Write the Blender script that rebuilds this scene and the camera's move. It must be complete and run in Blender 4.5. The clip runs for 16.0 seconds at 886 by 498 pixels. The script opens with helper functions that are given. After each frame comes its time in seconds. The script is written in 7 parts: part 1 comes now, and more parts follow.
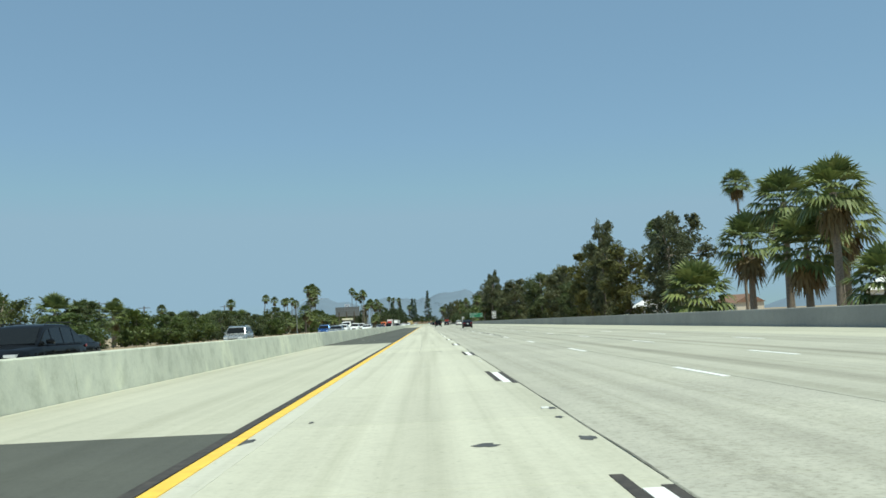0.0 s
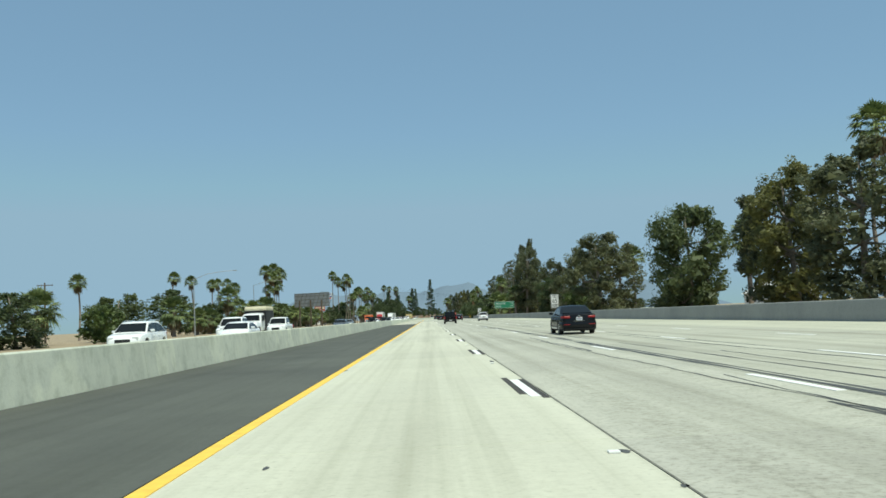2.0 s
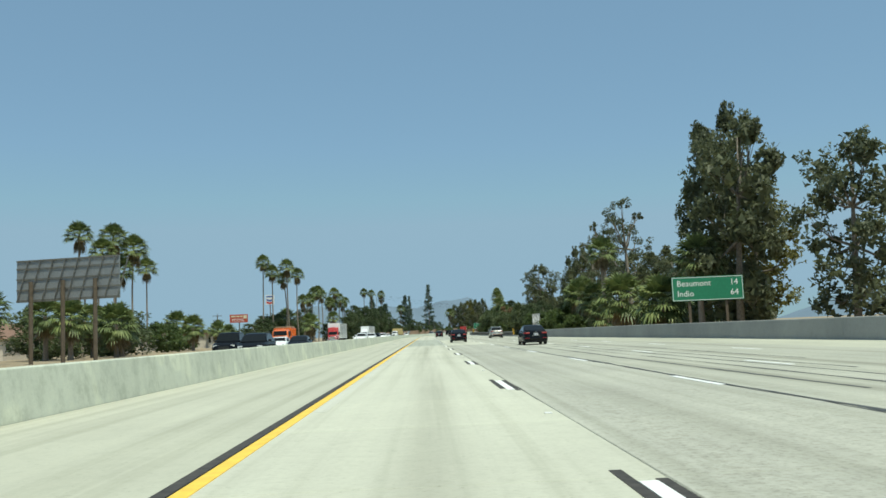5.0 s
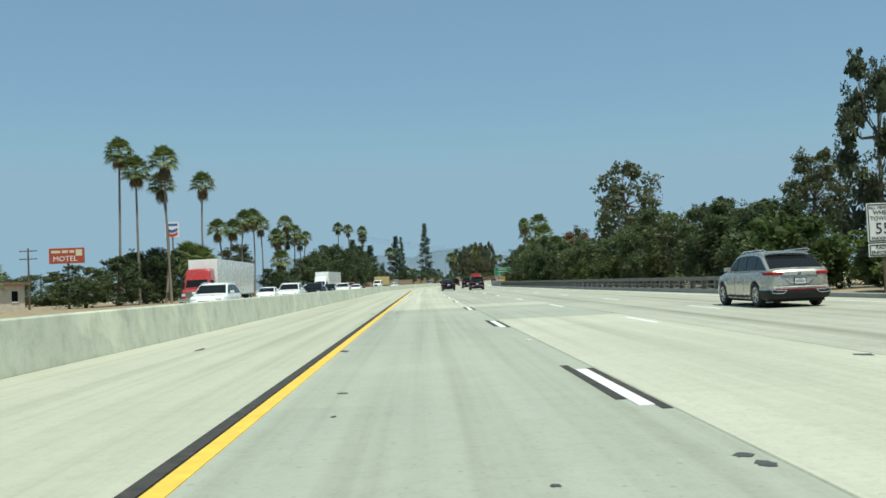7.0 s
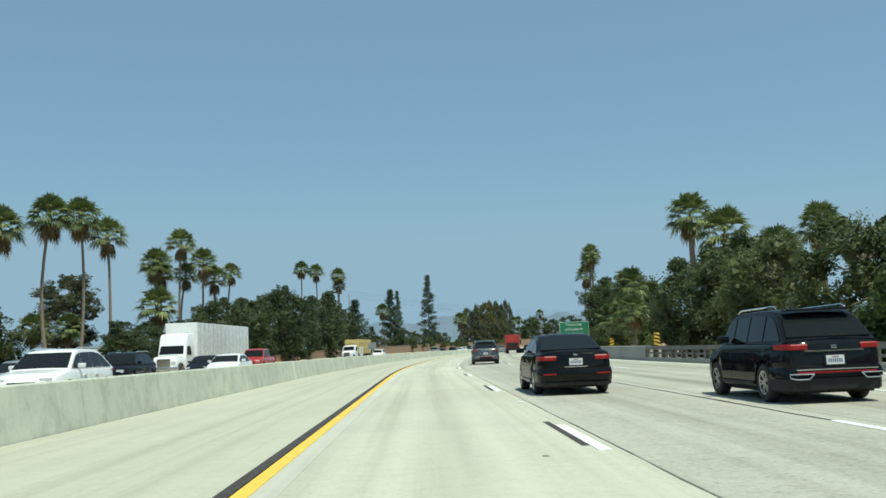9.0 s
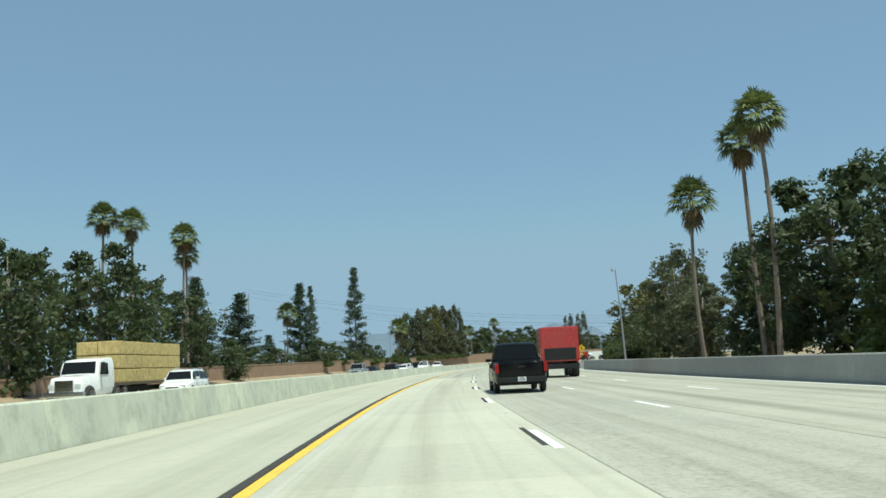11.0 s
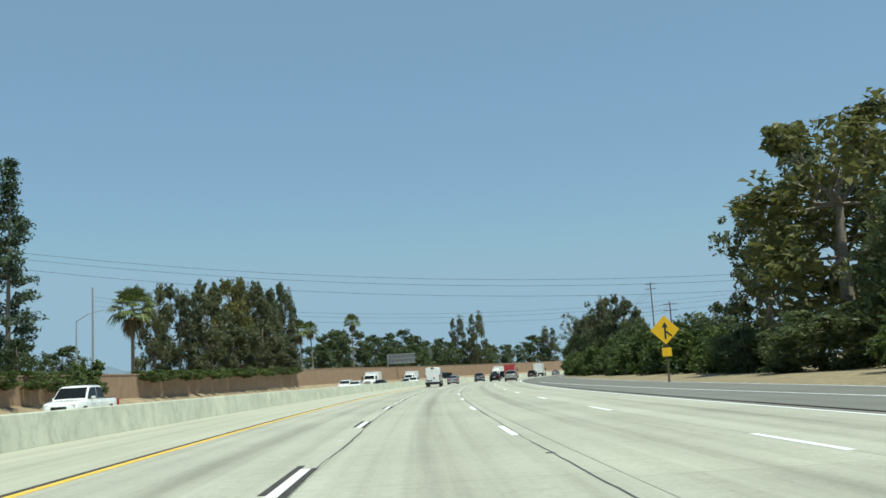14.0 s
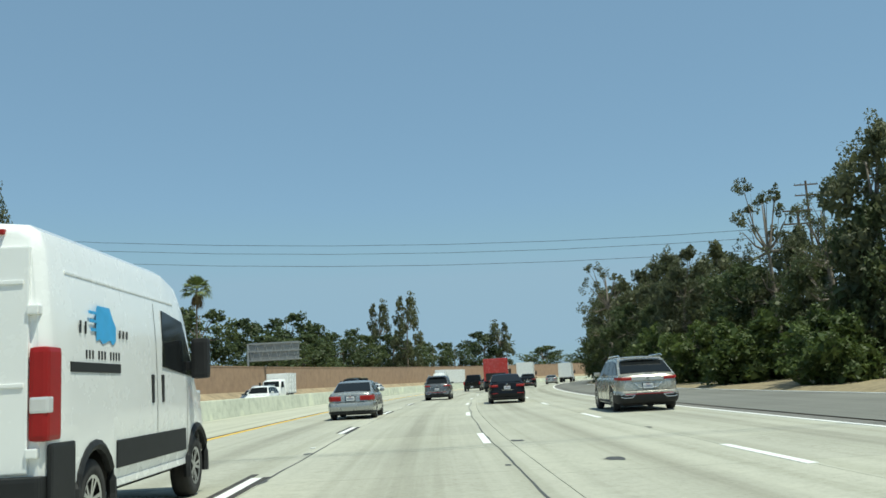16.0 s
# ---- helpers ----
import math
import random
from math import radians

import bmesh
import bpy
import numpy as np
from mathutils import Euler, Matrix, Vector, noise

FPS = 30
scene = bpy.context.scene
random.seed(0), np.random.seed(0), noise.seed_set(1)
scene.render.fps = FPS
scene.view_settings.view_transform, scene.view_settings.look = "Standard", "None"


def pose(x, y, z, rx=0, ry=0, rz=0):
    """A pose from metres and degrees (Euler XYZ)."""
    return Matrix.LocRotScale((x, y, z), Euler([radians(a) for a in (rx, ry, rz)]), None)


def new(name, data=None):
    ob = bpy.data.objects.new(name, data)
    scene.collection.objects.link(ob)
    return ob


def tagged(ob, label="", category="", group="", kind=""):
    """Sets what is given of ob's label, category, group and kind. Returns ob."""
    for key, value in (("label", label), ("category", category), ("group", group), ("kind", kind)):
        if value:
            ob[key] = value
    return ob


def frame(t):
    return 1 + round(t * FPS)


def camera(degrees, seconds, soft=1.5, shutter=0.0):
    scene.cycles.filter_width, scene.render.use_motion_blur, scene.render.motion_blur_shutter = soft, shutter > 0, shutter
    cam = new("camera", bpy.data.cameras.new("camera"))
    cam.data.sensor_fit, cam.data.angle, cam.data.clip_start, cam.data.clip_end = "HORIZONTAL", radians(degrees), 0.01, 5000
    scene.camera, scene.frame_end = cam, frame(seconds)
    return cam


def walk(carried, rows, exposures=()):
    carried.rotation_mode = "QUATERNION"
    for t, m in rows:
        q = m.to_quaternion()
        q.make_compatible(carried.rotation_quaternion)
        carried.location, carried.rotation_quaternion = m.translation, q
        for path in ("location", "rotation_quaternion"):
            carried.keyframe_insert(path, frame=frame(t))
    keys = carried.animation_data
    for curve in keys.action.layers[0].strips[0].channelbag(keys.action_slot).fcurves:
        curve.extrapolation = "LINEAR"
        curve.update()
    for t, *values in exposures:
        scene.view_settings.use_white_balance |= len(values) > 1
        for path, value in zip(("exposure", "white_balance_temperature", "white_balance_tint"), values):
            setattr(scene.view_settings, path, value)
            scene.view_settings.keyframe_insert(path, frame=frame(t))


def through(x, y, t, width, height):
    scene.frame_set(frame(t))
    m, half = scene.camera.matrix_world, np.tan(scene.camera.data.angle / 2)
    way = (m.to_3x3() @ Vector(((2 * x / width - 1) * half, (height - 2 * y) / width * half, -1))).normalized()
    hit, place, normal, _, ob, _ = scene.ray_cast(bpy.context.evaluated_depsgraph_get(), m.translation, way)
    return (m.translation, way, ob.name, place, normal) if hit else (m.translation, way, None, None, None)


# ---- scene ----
# Everything below is written in road metres; K brings it to the size of the built model.
K = 0.62
EYE = 1.2

# seconds, across, along, yaw, pitch, roll
PATH = [
    (0, 0.42, -6.65, -1.25, 4.63, -2.67),
    (0.5, 0.42, 24.84, -1.20, 3.96, -2.63),
    (1, 0.47, 55.42, -1.18, 4.15, -2.51),
    (1.5, 0.52, 85.10, -1.12, 4.38, -2.62),
    (2, 0.45, 114.89, -1.07, 4.25, -2.64),
    (2.5, 0.34, 143.87, -1.09, 4.48, -2.55),
    (3, 0.23, 172.68, -1.22, 4.78, -2.50),
    (5.5, 0.28, 313.95, -1.27, 5.55, -2.47),
    (6, 0.18, 342.98, -1.24, 5.86, -2.49),
    (6.5, 0.00, 370.76, -1.28, 3.89, -2.59),
    (7, -0.07, 397.66, -1.42, 2.08, -2.55),
    (7.5, -0.01, 423.53, -1.36, 2.49, -2.38),
    (8, -0.03, 448.46, -1.47, 4.33, -2.49),
    (8.5, -0.04, 472.63, -1.47, 5.81, -2.49),
    (9, -0.07, 497.99, -1.46, 6.31, -2.43),
    (9.5, -0.07, 523.29, -1.73, 6.25, -2.57),
    (10, 0.12, 548.04, -3.08, 6.86, -2.95),
    (12.5, 11.44, 676.54, -10.26, 7.57, -2.33),
    (13, 16.13, 703.49, -12.34, 7.96, -2.70),
    (13.5, 21.87, 731.72, -13.71, 8.01, -3.53),
    (14, 28.05, 759.48, -14.50, 8.06, -3.37),
    (14.5, 34.76, 787.75, -15.09, 8.11, -3.31),
    (15, 42.00, 816.14, -16.19, 8.01, -3.25),
    (15.5, 49.69, 844.23, -17.87, 8.15, -2.78),
    (16, 58.36, 872.60, -19.39, 8.36, -3.06),
]
cam = camera(52.1, 16.0, soft=1.6)
walk(cam, [(t, pose(x * K, y * K, EYE * K, 90 + pitch, 0, yaw) @ pose(0, 0, 0, 0, 0, roll)) for t, x, y, yaw, pitch, roll in PATH],
     exposures=[(0.0, 0.02, 6640, -4), (8.5, 0.0, 6640, -4), (9.5, 0.04, 6640, -4), (12.5, 0.07, 6640, -4), (15.5, 0.07, 6640, -4), (16.0, 0.04, 6640, -4)])

# ---------------------------------------------------------------- light
SUN_DIR = Vector((-0.20, 0.30, -0.93)).normalized()
sun_data = bpy.data.lights.new("sun", "SUN")
sun_data.energy, sun_data.angle, sun_data.color = 4.5, radians(0.6), (1.0, 0.96, 0.88)
sun = new("sun", sun_data)
sun.matrix_world = Matrix.Translation((0, 0, 60)) @ SUN_DIR.to_track_quat("-Z", "Y").to_matrix().to_4x4()

world = bpy.data.worlds.new("sky")
world.use_nodes = True
scene.world = world
wn = world.node_tree
sky = wn.nodes.new("ShaderNodeTexSky")
sky.sky_type, sky.sun_disc = "NISHITA", False
sky.sun_elevation = math.asin(-SUN_DIR.z)
sky.sun_rotation = math.atan2(-SUN_DIR.x, -SUN_DIR.y)
sky.air_density, sky.dust_density, sky.ozone_density = 1.0, 0.4, 4.0
haze = wn.nodes.new("ShaderNodeMix")
haze.data_type = "RGBA"
haze.inputs[0].default_value = 0.62
haze.inputs[7].default_value = (1.40, 2.22, 3.26, 1)
wn.links.new(sky.outputs[0], haze.inputs[6])
veil = wn.nodes.new("ShaderNodeMix")
veil.data_type, veil.blend_type = "RGBA", "DARKEN"
veil.inputs[0].default_value = 1.0
veil.inputs[7].default_value = (2.06, 2.97, 4.08, 1)
wn.links.new(haze.outputs[2], veil.inputs[6])
wn.links.new(veil.outputs[2], wn.nodes["Background"].inputs[0])
wn.nodes["Background"].inputs[1].default_value = 0.15


# ---------------------------------------------------------------- materials
class Mat:
    """A small builder of node materials."""

    def __init__(self, name, rough=0.6, metal=0.0, spec=0.5):
        self.m = bpy.data.materials.new(name)
        self.m.use_nodes = True
        self.t = self.m.node_tree
        self.b = self.t.nodes["Principled BSDF"]
        self.b.inputs["Roughness"].default_value = rough
        self.b.inputs["Metallic"].default_value = metal
        self.b.inputs["Specular IOR Level"].default_value = spec
        self.geo = self.t.nodes.new("ShaderNodeNewGeometry")

    def node(self, kind, **values):
        n = self.t.nodes.new(kind)
        for key, v in values.items():
            n.inputs[key].default_value = v
        return n

    def put(self, a, b):
        self.t.links.new(a, b)

    def stretch(self, x, y, z):
        n = self.node("ShaderNodeMapping")
        n.inputs["Scale"].default_value = (x / K, y / K, z / K)
        self.put(self.geo.outputs["Position"], n.inputs["Vector"])
        return n.outputs[0]

    def noise(self, scale, detail=4.0, rough=0.6, vec=None):
        n = self.node("ShaderNodeTexNoise", Scale=scale if vec else scale / K, Detail=detail, Roughness=rough)
        self.put(vec or self.geo.outputs["Position"], n.inputs["Vector"])
        return n.outputs[0]

    def ramp(self, value, stops):
        n = self.node("ShaderNodeValToRGB")
        e = n.color_ramp.elements
        while len(e) < len(stops):
            e.new(0.5)
        for q, (p, c) in zip(e, stops):
            q.position, q.color = p, (*c, 1) if len(c) == 3 else c
        self.put(value, n.inputs[0])
        return n.outputs[0]

    def mix(self, fac, a, b, mode="MIX"):
        n = self.t.nodes.new("ShaderNodeMix")
        n.data_type, n.blend_type = "RGBA", mode
        for v, i in ((fac, 0), (a, 6), (b, 7)):
            if isinstance(v, (int, float)):
                n.inputs[i].default_value = v
            elif isinstance(v, tuple):
                n.inputs[i].default_value = (*v, 1)
            else:
                self.put(v, n.inputs[i])
        return n.outputs[2]

    def color(self, c):
        if isinstance(c, tuple):
            self.b.inputs["Base Color"].default_value = (*c, 1)
        else:
            self.put(c, self.b.inputs["Base Color"])
        return self

    def bump(self, value, strength=0.3, distance=0.02):
        n = self.node("ShaderNodeBump", Strength=strength, Distance=distance * K)
        self.put(value, n.inputs["Height"])
        self.put(n.outputs[0], self.b.inputs["Normal"])
        return self

    def rand(self):
        return self.t.nodes.new("ShaderNodeObjectInfo").outputs["Random"]

    def island(self):
        return self.geo.outputs["Random Per Island"]


def mat_concrete(name, light, dark, speck, per="none", streak=True, worn=0.0, oil=0.0, gritty=0.8, rough=1.0):
    """Cast pavement: faintly mottled, with fine aggregate, streaks and wheel tracks along the traffic and a faint tone for each slab."""
    a = Mat(name, 0.85, spec=0.3)
    base = a.ramp(a.noise(0.22, 5, 0.6), [(0.3, dark), (0.7, light)])
    fine = a.ramp(a.noise(14, 5, 0.7), [(0.3, speck), (0.5, (1, 1, 1)), (0.75, (1.05, 1.05, 1.04))])
    col = a.mix(0.55 * rough, base, fine, "MULTIPLY")
    if streak:
        uv = a.t.nodes.new("ShaderNodeUVMap")
        uv.uv_map = "road"

        def along(x, y, scale=1.0, detail=5.0):
            m = a.node("ShaderNodeMapping")
            m.inputs["Scale"].default_value = (x, y, 1)
            a.put(uv.outputs[0], m.inputs["Vector"])
            return a.noise(scale, detail, 0.6, m.outputs[0])

        col = a.mix(0.75, col, a.ramp(along(2.4, 0.022), [(0.34, (0.80, 0.80, 0.77)), (0.52, (1, 1, 1)), (0.75, (1.06, 1.06, 1.05))]), "MULTIPLY")
        col = a.mix(0.6, col, a.ramp(along(0.55, 0.012), [(0.35, (0.86, 0.86, 0.85)), (0.6, (1.04, 1.04, 1.03))]), "MULTIPLY")
        if oil or worn:
            sep = a.t.nodes.new("ShaderNodeSeparateXYZ")
            a.put(uv.outputs[0], sep.inputs[0])
            lane_pos = a.t.nodes.new("ShaderNodeMath")
            lane_pos.operation = "WRAP"
            lane_pos.inputs[1].default_value, lane_pos.inputs[2].default_value = 3.82, 0.22
            a.put(sep.outputs[0], lane_pos.inputs[0])
            pos = a.t.nodes.new("ShaderNodeMath")
            pos.operation = "MULTIPLY_ADD"
            pos.inputs[1].default_value, pos.inputs[2].default_value = 1 / 3.6, -0.22 / 3.6
            a.put(lane_pos.outputs[0], pos.inputs[0])
            broken = a.ramp(along(0.9, 0.035), [(0.32, (0.1, 0.1, 0.1)), (0.62, (1, 1, 1))])
        if oil:
            side = a.ramp(pos.outputs[0], [(0.0, (0, 0, 0)), (0.36, (0, 0, 0)), (0.48, (1, 1, 1)), (0.54, (0.9, 0.9, 0.9)), (0.66, (0, 0, 0)), (1.0, (0, 0, 0))])
            col = a.mix(a.mix(1.0, a.mix(1.0, side, broken, "MULTIPLY"), (oil, oil, oil), "MULTIPLY"), col, a.mix(1.0, col, (0.60, 0.59, 0.57), "MULTIPLY"))
        if worn:
            track = a.ramp(pos.outputs[0], [(0.08, (0, 0, 0)), (0.22, (1, 1, 1)), (0.36, (0.1, 0.1, 0.1)), (0.62, (0.1, 0.1, 0.1)), (0.78, (1, 1, 1)), (0.92, (0, 0, 0))])
            fleck = a.ramp(a.noise(4.5, 6, 0.85), [(0.38, (0.66, 0.65, 0.62)), (0.55, (1, 1, 1))])
            col = a.mix(a.mix(1.0, a.mix(0.6, track, broken, "MULTIPLY"), (worn, worn, worn), "MULTIPLY"), col, a.mix(1.0, col, fleck, "MULTIPLY"))
    spots = a.ramp(a.noise(1.1, 6, 0.7), [(0.24, (0.66, 0.66, 0.64)), (0.34, (1, 1, 1))])
    col = a.mix(0.35, col, spots, "MULTIPLY")
    mottle = a.ramp(a.noise(3.2, 6, 0.75), [(0.33, (0.84, 0.84, 0.83)), (0.5, (1, 1, 1)), (0.68, (1.06, 1.06, 1.05))])
    col = a.mix(0.42 * rough, col, mottle, "MULTIPLY")
    grit = a.ramp(a.noise(13, 2, 0.5), [(0.26, (0.55, 0.55, 0.53)), (0.34, (1, 1, 1))])
    col = a.mix(gritty * 0.6, col, grit, "MULTIPLY")
    if per != "none":
        r = a.rand() if per == "object" else a.island()
        col = a.mix(1.0, col, a.ramp(r, [(0, (0.95, 0.95, 0.95)), (0.5, (1, 1, 1)), (1, (1.03, 1.03, 1.02))]), "MULTIPLY")
    a.color(col)
    a.bump(a.noise(40, 3, 0.7), 0.35, 0.01)
    return a.m


def mat_barrier(name):
    """Old cast barrier: pale green-grey, with patched blotches, dark runs down its face and scuffs."""
    a = Mat(name, 0.9, spec=0.3)
    col = a.ramp(a.noise(0.25, 5, 0.6), [(0.3, (0.49, 0.515, 0.43)), (0.7, (0.60, 0.625, 0.52))])
    col = a.mix(0.7, col, a.ramp(a.noise(1.6, 6, 0.7), [(0.36, (0.74, 0.75, 0.72)), (0.5, (1, 1, 1)), (0.66, (1.10, 1.09, 1.06))]), "MULTIPLY")
    runs = a.ramp(a.noise(1, 5, 0.65, a.stretch(2.6, 2.6, 0.35)), [(0.36, (0.66, 0.66, 0.62)), (0.5, (1, 1, 1)), (0.72, (1.06, 1.06, 1.04))])
    col = a.mix(0.2, col, runs, "MULTIPLY")
    patchy = a.ramp(a.noise(0.5, 2, 0.4), [(0.60, (1, 1, 1)), (0.63, (1.13, 1.12, 1.08))])
    col = a.mix(0.8, col, patchy, "MULTIPLY")
    scuff = a.ramp(a.noise(1, 4, 0.7, a.stretch(0.5, 0.5, 9)), [(0.24, (0.45, 0.45, 0.43)), (0.31, (1, 1, 1))])
    col = a.mix(0.5, col, scuff, "MULTIPLY")
    col = a.mix(0.4, col, a.ramp(a.noise(18, 4, 0.7), [(0.3, (0.8, 0.8, 0.8)), (0.55, (1, 1, 1))]), "MULTIPLY")
    a.color(col)
    a.bump(a.noise(14, 5, 0.7), 0.4, 0.015)
    return a.m


def mat_paint(name, c, rough=0.3, coat=0.6, metal=0.0, dirt=0.12, spec=0.5):
    a = Mat(name, rough, metal, spec)
    grime = a.ramp(a.noise(1.3, 5, 0.6), [(0.35, tuple(v * (1 - dirt) + 0.16 * dirt for v in c)), (0.65, c)])
    a.color(grime)
    a.b.inputs["Coat Weight"].default_value = coat
    a.b.inputs["Coat Roughness"].default_value = 0.06
    a.put(a.ramp(a.noise(3, 4, 0.6), [(0.3, (rough,) * 3), (0.8, (min(1, rough * 1.5),) * 3)]), a.b.inputs["Roughness"])
    return a.m


def mat_plain(name, c, rough=0.5, metal=0.0, vary=0.12, scale=6.0, emit=0.0, bump=0.0, spec=0.5):
    a = Mat(name, rough, metal, spec)
    a.color(a.ramp(a.noise(scale, 5, 0.65), [(0.3, tuple(v * (1 - vary) for v in c)), (0.7, tuple(min(1, v * (1 + vary)) for v in c))]))
    if emit:
        a.b.inputs["Emission Color"].default_value = (*c, 1)
        a.b.inputs["Emission Strength"].default_value = emit
    if bump:
        a.bump(a.noise(scale * 3, 4, 0.7), bump, 0.02)
    return a.m


def mat_leaf(name, dark, mid, light, sheen=0.4, through=0.40):
    a = Mat(name, 0.55, spec=sheen)
    isl = a.mix(0.55, a.ramp(a.island(), [(0.0, dark), (0.5, mid), (1.0, light)]), a.ramp(a.noise(1.1, 3, 0.6), [(0.3, dark), (0.5, mid), (0.7, light)]))
    tone = a.ramp(a.noise(0.35, 3, 0.6), [(0.3, (0.72, 0.74, 0.72)), (0.7, (1.15, 1.12, 1.0))])
    each = a.ramp(a.rand(), [(0, (0.82, 0.85, 0.85)), (1, (1.15, 1.1, 1.0))])
    col = a.mix(1.0, a.mix(1.0, isl, tone, "MULTIPLY"), each, "MULTIPLY")
    a.color(col)
    if through:
        n = a.t.nodes.new("ShaderNodeBsdfTranslucent")
        a.put(col, n.inputs[0])
        m = a.node("ShaderNodeMixShader", Fac=through)
        a.put(a.b.outputs[0], m.inputs[1])
        a.put(n.outputs[0], m.inputs[2])
        a.put(m.outputs[0], a.t.nodes["Material Output"].inputs[0])
    return a.m


